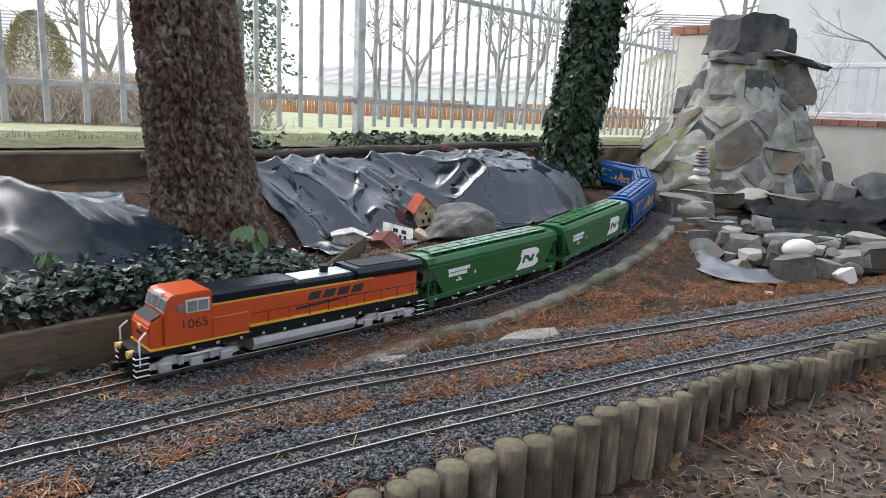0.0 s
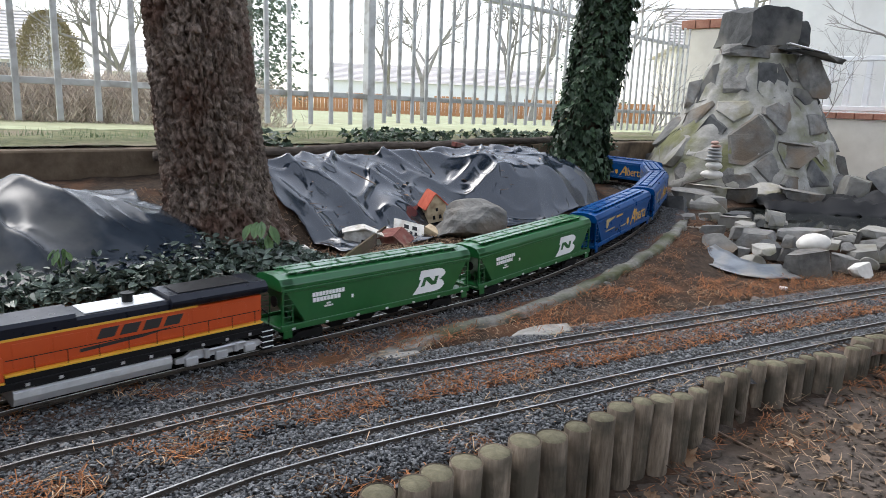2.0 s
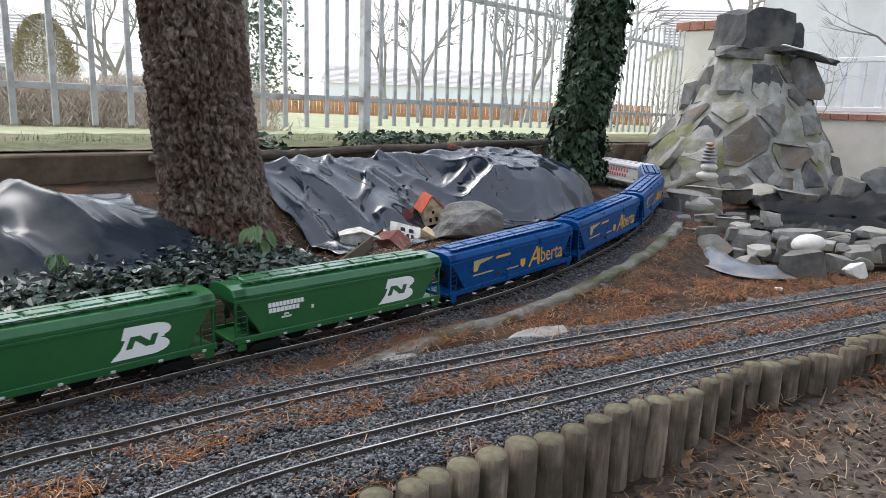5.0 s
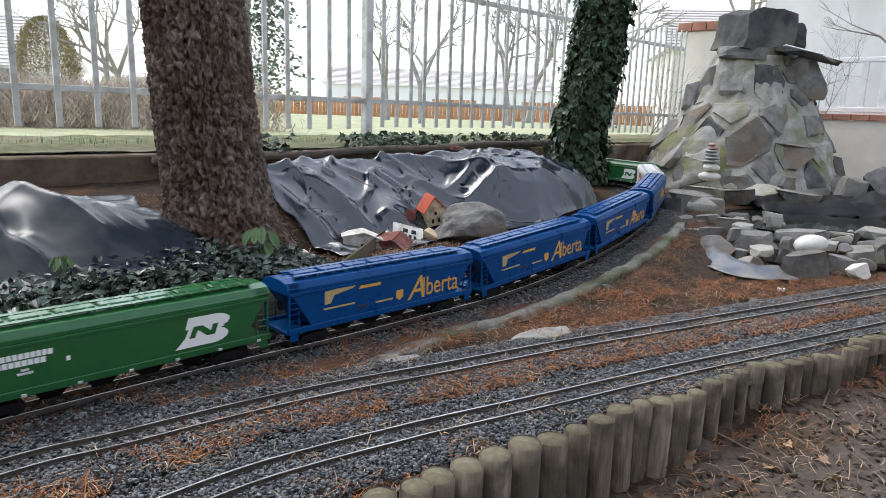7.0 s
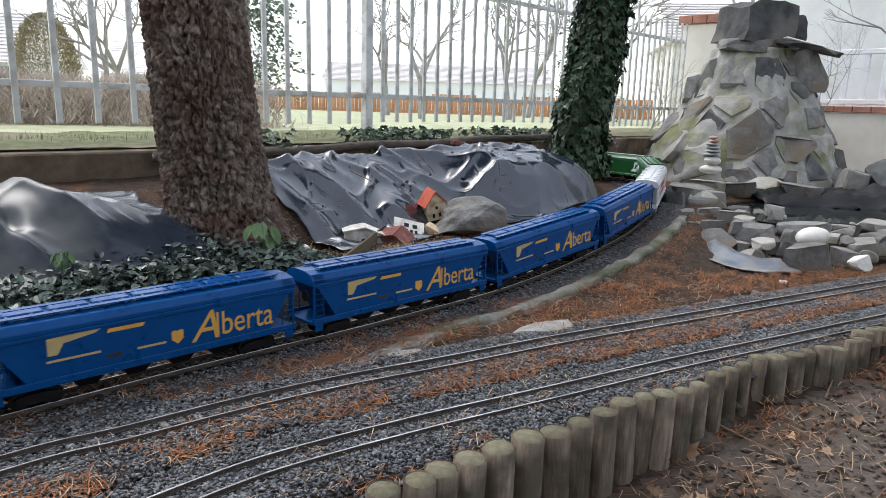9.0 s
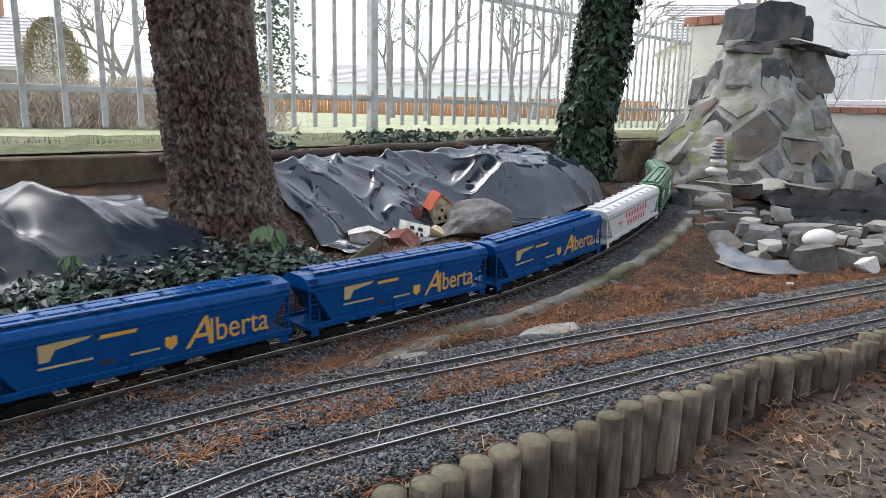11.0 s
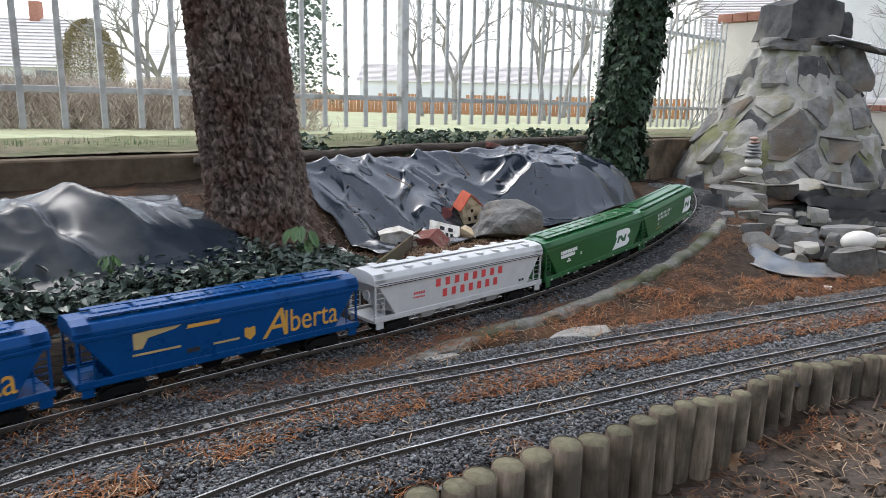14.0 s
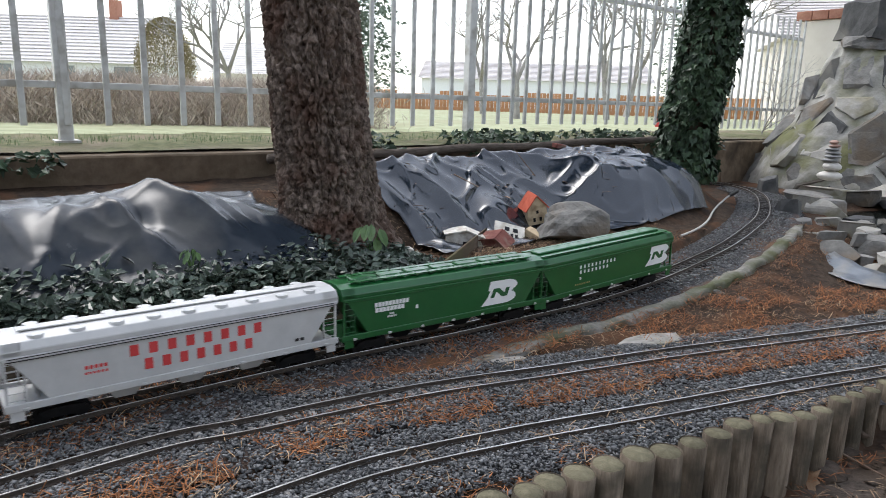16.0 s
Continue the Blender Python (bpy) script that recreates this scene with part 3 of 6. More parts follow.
def build_verge():
    verts, faces = [], []
    ks, os_ = np.arange(-9, 3.6, 0.05), np.linspace(WALL_OFF + 0.09, 0.25, 12)
    for k in ks:
        for o in os_:
            p = fence_at(k, o)
            z = 0.338 + 0.028 * (o - WALL_OFF) / 0.5 + 0.008 * noise.noise((k * 6, o * 8, 0)) + 0.004 * noise.noise((k * 25, o * 25, 4))
            verts.append((p.x, p.y, z))
    m = len(os_)
    for i in range(len(ks) - 1):
        for j in range(m - 1):
            a = i * m + j
            faces.append((a, a + m, a + m + 1, a + 1))
    tagged(new("verge", raw("verge", verts, faces, "moss", True)), "mossy grass verge on top of the retaining wall", "verge", kind="structure")


build_verge()


def build_fence():
    fence = thing("fence", "tall pale grey painted steel bar fence", "fence", at=FM)
    bar = as_mesh(boxed(-.0105, .0105, -.006, .006, 0.0, 1.0, 0.0015), "fence_paint", "bar")
    # lower and upper rails, then posts and bars
    for z in (0.553, 1.13):
        part("rail", boxed(-9, 1.92, -.014, .014, z - .012, z + .012, 0.002), "fence_paint", fence)
    post = as_mesh(boxed(-.022, .022, -.022, .022, 0.33, 1.5, 0.003), "fence_paint", "post")
    foot = as_mesh(boxed(-.04, .04, -.04, .04, 0.355, 0.364, 0.001), "fence_paint", "foot_plate")
    for k in (-5.6, -3.7, -1.82, 0.0, 1.92):
        p = part("post", post, "fence_paint", fence, at=pose(k, 0, 0))
        part("foot_plate", foot, "fence_paint", p)
    for i in range(16):
        part("bar", bar, "fence_paint", fence, at=pose(-0.13 - 0.114 * i, -0.021, 0.415) if i < 9 else pose(-1.155 - 0.132 * (i - 9), -0.021, 0.415))
    for i in range(19):
        part("bar", bar, "fence_paint", fence, at=pose(0.085 + 0.096 * i, -0.021, 0.425))
    for i in range(60):
        part("bar", bar, "fence_paint", fence, at=pose(-2.12 - 0.115 * i, -0.021, 0.415))
    gate = thing("fence", "lower white steel bar fence panel beside the pillar", "fence", at=FM)
    for z in (0.54, 1.08):
        part("rail", boxed(1.96, 3.35, -.012, .012, z - .012, z + .012, 0.002), "fence_paint", gate)
    part("post", boxed(1.91, 1.99, -.03, .03, 0.33, 1.22, 0.003), "fence_paint", gate)
    k = 2.05
    while k < 3.35:
        part("bar", bar, "fence_paint", gate, at=pose(k, -0.018, 0.40) @ Matrix.Diagonal((0.9, 1, 0.82, 1)))
        k += 0.085


build_fence()


def build_log():
    a, b = fence_at(-1.25, -0.41, 0.315), fence_at(1.15, -0.40, 0.365)
    bm = bmesh.new()
    n, rows, prev = 10, 40, None
    for i in range(rows + 1):
        c = a.lerp(b, i / rows) + Vector((0, 0, 0.004 * math.sin(i * 0.5)))
        q = (b - a).to_track_quat("Z", "Y").to_matrix()
        ring = [bm.verts.new(c + q @ Vector((0.018 * (1 + 0.12 * noise.noise((i * .3, j, 0))) * math.cos(j * 2 * math.pi / n), 0.018 * math.sin(j * 2 * math.pi / n), 0))) for j in range(n)]
        if prev:
            for j in range(n):
                bm.faces.new((prev[j], prev[(j + 1) % n], ring[(j + 1) % n], ring[j]))
        else:
            bm.faces.new(ring[::-1])
        prev = ring
    bm.faces.new(prev)
    solo("log", bm, "log", "long weathered grey-brown pole lying along the wall", "log", smooth=True)


build_log()


# ---- the train ----
def text_part(name, words, size, material, parent, m, shear=0.0, stretch=1.0):
    cu = bpy.data.curves.new(name, "FONT")
    cu.body, cu.size, cu.extrude, cu.shear, cu.align_x = words, size, 0.0004, shear, "CENTER"
    cu.materials.append(M[material])
    ob = new(name, cu)
    ob.parent = parent
    ob.matrix_basis = m @ Matrix.Diagonal((stretch, 1, 1, 1))
    return ob


def side_pose(side, x, y, z):
    """A pose on a car's side wall: text reads along the side."""
    return pose(x, side * y, z, 90, 0, 180 if side > 0 else 0)


def plate(pts, d=0.0006):
    """A flat shape in its own x and y, d thick."""
    bm = bmesh.new()
    a = [bm.verts.new((x, y, 0)) for x, y in pts]
    b = [bm.verts.new((x, y, d)) for x, y in pts]
    bm.faces.new(a[::-1])
    bm.faces.new(b)
    for i in range(len(pts)):
        j = (i + 1) % len(pts)
        bm.faces.new((a[i], a[j], b[j], b[i]))
    bmesh.ops.recalc_face_normals(bm, faces=bm.faces)
    return bm


def bars(count, w, h, gap, slant=0.0):
    bm = bmesh.new()
    total = count * w + (count - 1) * gap
    for i in range(count):
        x = -total / 2 + i * (w + gap)
        a = [bm.verts.new((px, py, pz)) for pz in (0, .0006) for px, py in ((x, 0), (x + w, 0), (x + w + slant, h), (x + slant, h))]
        for f in ((3, 2, 1, 0), (4, 5, 6, 7), (0, 1, 5, 4), (1, 2, 6, 5), (2, 3, 7, 6), (3, 0, 4, 7)):
            bm.faces.new([a[q] for q in f])
    return bm


def wheelset(bm, x, r=0.0155):
    for s in (-1, 1):
        rod(bm, (x, s * 0.020, r), (x, s * 0.0245, r), r, 18)
    rod(bm, (x, -0.03, r), (x, 0.03, r), 0.003, 6)
    return bm


def freight_truck(parent, x):
    bm = bmesh.new()
    for s in (-1, 1):
        prism([(x - .036, .018), (x - .03, .024), (x - .012, .026), (x + .012, .026), (x + .03, .024), (x + .036, .018), (x + .028, .013), (x + .012, .009), (x - .012, .009), (x - .028, .013)],
              s * 0.029 - .003, s * 0.029 + .003, bm)
    box(bm, x - .012, x + .012, -.03, .03, .014, .026)
    tr = part("truck", bm, "black", parent)
    for d in (-.027, .027):
        part("wheelset", wheelset(bmesh.new(), x + d), "black", tr)


def coupler(parent, x, mat_):
    s = 1 if x > 0 else -1
    bm = boxed(min(x, x + s * .024), max(x, x + s * .024), -.004, .004, .020, .030, .001)
    box(bm, min(x + s * .016, x + s * .027), max(x + s * .016, x + s * .027), -.008, .008, .016, .033, .002)
    part("coupler", bm, mat_, parent)


L2 = 0.284  # half the length of a hopper car's sill


def hopper(name, label, paint, lettering, roof="walk", low=False):
    car = thing(name, label, "hopper car", "hopper cars of the train")
    top, side = 0.139, 0.0505
    # body: long walls drawn in to the chutes at both ends
    sec = [(-side, .052), (-side, top - .010), (-side - .0012, top - .008), (-side - .0012, top), (-.043, .151), (-.02, .156), (.02, .156), (.043, .151), (side + .0012, top), (side + .0012, top - .008), (side, top - .010), (side, .052)]
    bm = long_prism(sec, -L2 + .004, L2 - .004)
    # cut the end slopes
    for s in (-1, 1):
        n_ = Vector((s * 0.83, 0, -0.56)).normalized()
        geom = bm.verts[:] + bm.edges[:] + bm.faces[:]
        r = bmesh.ops.bisect_plane(bm, geom=geom, plane_co=(s * (L2 - .012), 0, top - .016), plane_no=n_, clear_outer=True)
        es = [e for e in r["geom_cut"] if isinstance(e, bmesh.types.BMEdge)]
        bmesh.ops.contextual_create(bm, geom=es)
    bmesh.ops.recalc_face_normals(bm, faces=bm.faces)
    bmesh.ops.bevel(bm, geom=[e for e in bm.edges if e.is_manifold and e.calc_face_angle(0) > 0.5], offset=0.0012, segments=1, affect="EDGES")
    part("body", bm, paint, car)
    # roof ends that overhang the slopes
    for s in (-1, 1):
        part("roof_end", long_prism([(-.0517, top - .012), (-.0517, top), (-.043, .151), (-.02, .1563), (.02, .1563), (.043, .151), (.0517, top), (.0517, top - .012)], s * (L2 - .03), s * L2), paint, car)
    # top chords and side sill
    for s in (-1, 1):
        part("top_chord", boxed(-L2 + .002, L2 - .002, s * .0517 - .0014, s * .0517 + .0014, top - .015, top - .009, .0006), paint, car)
        sill = part("side_sill", boxed(-L2, L2, s * .050 - .003, s * .050 + .003, .040, .053, .001), paint, car)
        for q in range(7):
            part("lug", boxed(-.004, .004, -.0015, .0015, 0, .005, .0006), "chrome" if paint == "car_green" else paint, sill, at=pose(-L2 * .9 + q * L2 * .3, s * .0535, .0405))
    # chutes below
    bm = bmesh.new()
    for x in ((-.125, -.042, .042, .125) if not low else (-.11, 0, .11)):
        vs = [bm.verts.new(v) for v in ((x - .036, -.047, .054), (x + .036, -.047, .054), (x + .036, .047, .054), (x - .036, .047, .054),
                                        (x - .016, -.026, .017), (x + .016, -.026, .017), (x + .016, .026, .017), (x - .016, .026, .017))]
        for f in ((0, 3, 2, 1), (4, 5, 6, 7), (0, 1, 5, 4), (1, 2, 6, 5), (2, 3, 7, 6), (3, 0, 4, 7)):
            bm.faces.new([vs[i] for i in f])
    part("chute", bm, paint if paint == "car_white" else "black", car)
    # end frames: platform, posts, ladder, braces, brake wheel
    for s in (-1, 1):
        part("end_platform", boxed(min(s * (L2 - .075), s * L2), max(s * (L2 - .075), s * L2), -.047, .047, .038, .046, .001), paint, car)
        for sy in (-1, 1):
            part("corner_post", boxed(s * (L2 - .005) - .002, s * (L2 - .005) + .002, sy * .048 - .002, sy * .048 + .002, .046, top - .005), paint, car)
            part("brace", rod(bmesh.new(), (s * (L2 - .03), sy * .047, .05), (s * (L2 - .03), sy * .047, top - .012), .0016, 6), paint, car)
            bm = bmesh.new()
            for q in range(6):
                rod(bm, (s * (L2 - .03), sy * .0495, .058 + q * .0125), (s * (L2 - .005), sy * .0495, .058 + q * .0125), .0008, 5)
            part("ladder", bm, paint, car)
            part("step", boxed(s * (L2 - .016) - .010, s * (L2 - .016) + .010, sy * .050 - .001, sy * .050 + .001, .024, .040), paint, car)
        bm = rod(bmesh.new(), (s * (L2 - .05), 0, .046), (s * (L2 - .05), 0, .125), .004, 8)
        rod(bm, (s * (L2 - .05), -.02, .046), (s * (L2 - .035), -.02, .115), .0022, 6)
        rod(bm, (s * (L2 - .05), .02, .046), (s * (L2 - .035), .02, .115), .0022, 6)
        part("end_frame", bm, paint, car)
    part("brake_wheel", rod(bmesh.new(), (L2 - .004, .018, .10), (L2 - .001, .018, .10), .012, 14), "black" if paint != "car_white" else "chrome", car)
    # roof gear
    if roof == "walk":
        bm = bmesh.new()
        for s in (-1, 1):
            box(bm, -L2 + .03, L2 - .03, s * .026 - .0065, s * .026 + .0065, .1585, .1605)
        part("running_board", bm, paint, car)
        hatch = as_mesh(boxed(-.031, .031, -.013, .013, 0, .006, .002), paint, "hatch")
        for q in range(7):
            part("hatch", hatch, paint, car, at=pose(-.21 + q * .07, 0, .1555))
        rib = as_mesh(boxed(-.002, .002, -.036, .036, 0, .0055, .001), paint, "cross_bar")
        for q in range(14):
            part("cross_bar", rib, paint, car, at=pose(-.235 + q * .0362, 0, .1555))
    elif roof == "hatches":
        hatch = as_mesh(rod(bmesh.new(), (0, 0, 0), (0, 0, .005), .0125, 14, .011), paint, "hatch")
        for q in range(9):
            for s in (-1, 1):
                part("hatch", hatch, paint, car, at=pose(-.232 + q * .058, s * .030, .152))
        part("running_board", boxed(-L2 + .03, L2 - .03, -.010, .010, .158, .160), paint, car)
    else:
        part("hatch", boxed(-L2 + .03, L2 - .03, -.016, .016, .1555, .1625, .002), paint, car)
        for s in (-1, 1):
            part("running_board", boxed(-L2 + .02, L2 - .02, s * .034 - .005, s * .034 + .005, .156, .158), paint, car)
    if paint == "car_white":
        for s in (-1, 1):
            for dz in (0, .0045):
                part("stripe", boxed(-L2 + .01, L2 - .01, s * .0519 - .0014, s * .0519 + .0014, top - .0165 + dz, top - .0150 + dz), "letter_black", car)
    for s in (-1, 1):
        lettering(car, s)
        coupler(car, s * L2, "black")
    for x in (-.205, .205):
        freight_truck(car, x)
    return car


def emblem(car, s, x, z, h):
    """A white rounded block with a slanted dark band: the railway's mark as plain shapes."""
    k = h
    pts = [(-.95 * k, 0), (-.05 * k, 0)] + [(-.05 * k + .42 * k * math.sin(a), .27 * k - .27 * k * math.cos(a)) for a in np.linspace(.3, 2.6, 7)]
    pts += [(.27 * k, .52 * k)] + [(.02 * k + .40 * k * math.sin(a), .76 * k - .24 * k * math.cos(a)) for a in np.linspace(.6, 2.9, 7)] + [(-.62 * k, k), (-.70 * k, .62 * k), (-.62 * k, .60 * k), (-.72 * k, .32 * k)]
    wide = 1.4
    pts = [(a * wide, b) for a, b in pts]
    em = part("emblem", plate(pts), "letter_white", car, "white emblem block", at=side_pose(s, x, .0508, z))
    band = [(-.62 * k, .30 * k), (-.48 * k, .30 * k), (-.40 * k, .55 * k), (-.18 * k, .30 * k), (.02 * k, .30 * k), (.12 * k, .66 * k), (-.02 * k, .66 * k), (-.08 * k, .45 * k), (-.28 * k, .68 * k), (-.50 * k, .68 * k)]
    part("emblem_band", plate([(a * wide, b) for a, b in band], .0004), "car_green", em, at=pose(0, 0, .0007))


def burlington(car, s):
    f = -1 if s > 0 else 1
    emblem(car, s, f * .160, .060, .058)
    part("lettering", bars(10, .0072, .0095, .0014), "letter_white", car, "white name in plain bars", at=side_pose(s, -f * .165, .0508, .104))
    part("lettering", bars(8, .0078, .0095, .0014), "letter_white", car, "white name in plain bars", at=side_pose(s, -f * .170, .0508, .092))
    part("lettering", bars(3, .003, .004, .001), "letter_white", car, at=side_pose(s, -f * .165, .0508, .083))
    part("lettering", bars(6, .003, .004, .001), "letter_white", car, at=side_pose(s, -f * .165, .0508, .077))
    part("lettering", bars(1, .006, .008, .001), "letter_white", car, at=side_pose(s, -f * .10, .0504, .086))


def burlington_wide(car, s):
    f = -1 if s > 0 else 1
    emblem(car, s, f * .228, .068, .057)
    part("lettering", bars(10, .0055, .009, .010), "letter_white", car, "white name in spaced plain bars", at=side_pose(s, -f * .06, .0508, .108))
    part("lettering", bars(8, .0055, .009, .010), "letter_white", car, "white name in spaced plain bars", at=side_pose(s, -f * .075, .0508, .094))
    part("lettering", bars(1, .006, .007, .001), "letter_white", car, at=side_pose(s, -f * .13, .0508, .078))
    part("lettering", bars(9, .003, .004, .004), "letter_dim", car, at=side_pose(s, -f * .12, .0508, .064))


def southern(car, s):
    f = -1 if s > 0 else 1
    part("lettering", bars(8, .0140, .0195, .0165), "letter_red", car, "red name in plain bars", at=side_pose(s, f * .010, .0508, .096))
    part("lettering", bars(7, .0135, .0195, .0155), "letter_red", car, "red name in plain bars", at=side_pose(s, f * .012, .0508, .068))
    part("lettering", bars(5, .005, .006, .002), "letter_red", car, at=side_pose(s, -f * .155, .0504, .088))
    part("lettering", bars(6, .004, .004, .002), "letter_red", car, at=side_pose(s, -f * .155, .0504, .079))
    part("lettering", bars(2, .008, .006, .003), "letter_black", car, at=side_pose(s, f * .20, .0508, .062))


def alberta(car, s):
    f = -1 if s > 0 else 1
    text_part("lettering", "A", .084, "letter_gold", car, side_pose(s, f * .082, .0511, .060), 0.28, 1.0)
    text_part("lettering", "lberta", .068, "letter_gold", car, side_pose(s, f * .166, .0511, .064), 0.0, 0.80)
    shield = [(-.011, .022), (-.011, .006), (0, -.003), (.011, .006), (.011, .022), (.005, .024), (0, .021), (-.005, .024)]
    part("shield", plate(shield), "letter_gold", car, "small yellow shield", at=side_pose(s, f * .028, .0508, .068))
    part("lettering", bars(1, .062, .007, 0, .004), "letter_gold", car, at=side_pose(s, -f * .065, .0508, .113))
    part("lettering", bars(1, .052, .004, 0), "letter_dim", car, at=side_pose(s, -f * .020, .0508, .071))
    part("lettering", plate([(-.045, 0), (-.045, .030), (.045, .034), (.030, .026), (-.02, .018), (-.03, 0)]), "letter_dim", car, at=side_pose(s, -f * .145, .0508, .092))
    part("lettering", bars(1, .085, .004, 0), "letter_dim", car, at=side_pose(s, -f * .150, .0508, .080))
    part("data_panel", bars(2, .011, .008, .002), "letter_black", car, at=side_pose(s, -f * .085, .0508, .066))


def locomotive():
    lo = thing("locomotive", "orange and black diesel locomotive with yellow stripes and silver trucks", "locomotive")
    H = 0.356
    # frame, pilot, walkway
    part("frame", boxed(-H + .012, H - .012, -.050, .050, .043, .055, .001), "black", lo)
    part("sill_stripe", boxed(.128, H - .027, -.0512, .0512, .0555, .0590, .0004), "yellow", lo, "yellow stripe along the cab sill")
    part("hood_sill", boxed(-H + .022, .128, -.0495, .0495, .055, .0655, .0008), "black", lo, "black raised hood sill")
    part("sill_stripe", boxed(-H + .022, .127, -.0505, .0505, .0657, .0695, .0004), "yellow", lo, "yellow stripe along the hood sill")
    part("pilot", boxed(H - .014, H, -.047, .047, .008, .058, .002), "black", lo)
    part("pilot", boxed(-H, -H + .014, -.047, .047, .010, .055, .002), "black", lo)
    # long hood: orange walls, black top with a raised front section, pale panel and flared radiators
    part("hood", boxed(-H + .020, .206, -.0415, .0415, .0697, .1245, .002), "orange", lo, "orange long hood")
    part("hood_stripe", boxed(-.20, .206, -.0420, .0420, .1225, .1265, .0004), "yellow", lo, "yellow stripe below the roof")
    part("hood_top", long_prism([(-.0415, .127), (-.0415, .143), (-.035, .149), (.035, .149), (.0415, .143), (.0415, .127)], .014, .206), "navy", lo, "black raised hood roof")
    part("hood_top", long_prism([(-.041, .127), (-.041, .138), (-.036, .143), (.036, .143), (.041, .138), (.041, .127)], -.146, .0139), "navy", lo, "black hood roof")
    part("roof_panel", boxed(-.141, -.002, -.031, .031, .1431, .1455, .001), "chrome", lo, "pale grey roof panel")
    part("radiator", long_prism([(-.0415, .127), (-.047, .130), (-.052, .138), (-.052, .143), (-.040, .153), (.040, .153), (.052, .143), (.052, .138), (.047, .130), (.0415, .127)], -H + .010, -.146), "navy", lo, "flared black radiator housing")
    part("radiator_grille", boxed(-H + .045, -.165, -.034, .034, .1531, .1550, .0006), "black", lo)
    st = part("exhaust_stack", rod(bmesh.new(), (-.085, 0, .145), (-.085, 0, .159), .010, 14), "black", lo)
    part("rim", rod(bmesh.new(), (-.085, 0, .159), (-.085, 0, .162), .0125, 14), "black", st)
    for s in (-1, 1):
        part("equipment_box", boxed(.128, .206, s * .0455 - .0038, s * .0455 + .0038, .0595, .100, .0015), "orange", lo)
        for q in range(7):
            part("hood_door", boxed(-.300 + q * .060, -.247 + q * .060, s * .0416 - .0005, s * .0416 + .0005, .076, .117, .0003), "orange", lo)
    # cab with windows
    x0, x1 = .206, .289
    cab = prism([(x0, .0595), (x1 + .012, .0595), (x1 + .012, .118), (x1 + .010, .126), (x1 + .002, .152), (x1 - .006, .157), (x0 + .004, .159), (x0, .155)], -.0495, .0495)
    bmesh.ops.bevel(cab, geom=[e for e in cab.edges if e.calc_face_angle(0) > 0.4], offset=.002, segments=2, affect="EDGES")
    cab = part("cab", cab, "orange", lo, "orange wide-nose cab")
    for s in (-1, 1):
        part("window_frame", boxed(x0 + .006, x0 + .054, s * .050 - .001, s * .050 + .001, .118, .145, .0008), "chrome", cab, "silver window frame")
        for a, b in ((.010, .029), (.032, .050)):
            part("pane", boxed(x0 + a, x0 + b, s * .051 - .0006, s * .051 + .0006, .122, .141), "window_glass", cab)
        part("pane", boxed(x0 + .058, x0 + .068, s * .050 - .0006, s * .050 + .0006, .122, .140), "window_glass", cab)
        part("windscreen_frame", plate([(.003 if s > 0 else -.047, -.002), (.047 if s > 0 else -.003, -.002), (.047 if s > 0 else -.003, .024), (.003 if s > 0 else -.047, .024)]), "chrome", cab, "silver windscreen frame",
             at=Matrix.Translation((x1 + .0103, 0, .1265)) @ pose(0, 0, 0, 90, 0, 90) @ pose(0, 0, 0, -17, 0, 0))
        for y0, y1 in ((s * .006, s * .024), (s * .027, s * .045)):
            wsh = plate([(min(y0, y1), 0), (max(y0, y1), 0), (max(y0, y1), .020), (min(y0, y1), .020)])
            part("pane", wsh, "window_glass", cab, at=Matrix.Translation((x1 + .0112, 0, .128)) @ pose(0, 0, 0, 90, 0, 90) @ pose(0, 0, 0, -17, 0, 0))
    part("number_box", boxed(x1 - .006, x1 + .006, -.016, .016, .149, .157, .001), "letter_white", cab)
    # nose
    nose = prism([(x1 + .010, .0595), (H - .027, .0595), (H - .027, .100), (H - .034, .108), (x1 + .010, .121)], -.043, .043)
    bmesh.ops.bevel(nose, geom=[e for e in nose.edges if e.calc_face_angle(0) > 0.4], offset=.003, segments=2, affect="EDGES")
    nose = part("nose", nose, "orange", lo, "orange short nose")
    part("nose_top", plate([(0, -.038), (.024, -.038), (.024, .038), (0, .038)]), "black", nose, "dark sloping nose top", at=Matrix.Translation((x1 + .0125, 0, .1212)) @ pose(0, 0, 0, 0, 27, 0))
    part("nose_marking", bars(3, .009, .007, .002), "letter_black", nose, at=pose(H - .0268, 0, .078, 90, 0, 90))
    part("headlight", boxed(H - .029, H - .025, -.009, .009, .090, .098, .001), "lamp_yellow", nose)
    # fuel tank with rounded flank, trucks
    part("fuel_tank", long_prism([(-.045, .040), (-.049, .036), (-.050, .026), (-.044, .013), (-.034, .009), (.034, .009), (.044, .013), (.050, .026), (.049, .036), (.045, .040)], -.142, .118), "silver", lo, "silver fuel tank")
    part("air_tank", rod(bmesh.new(), (-.10, .044, .045), (.085, .044, .045), .0055, 10), "black", lo)
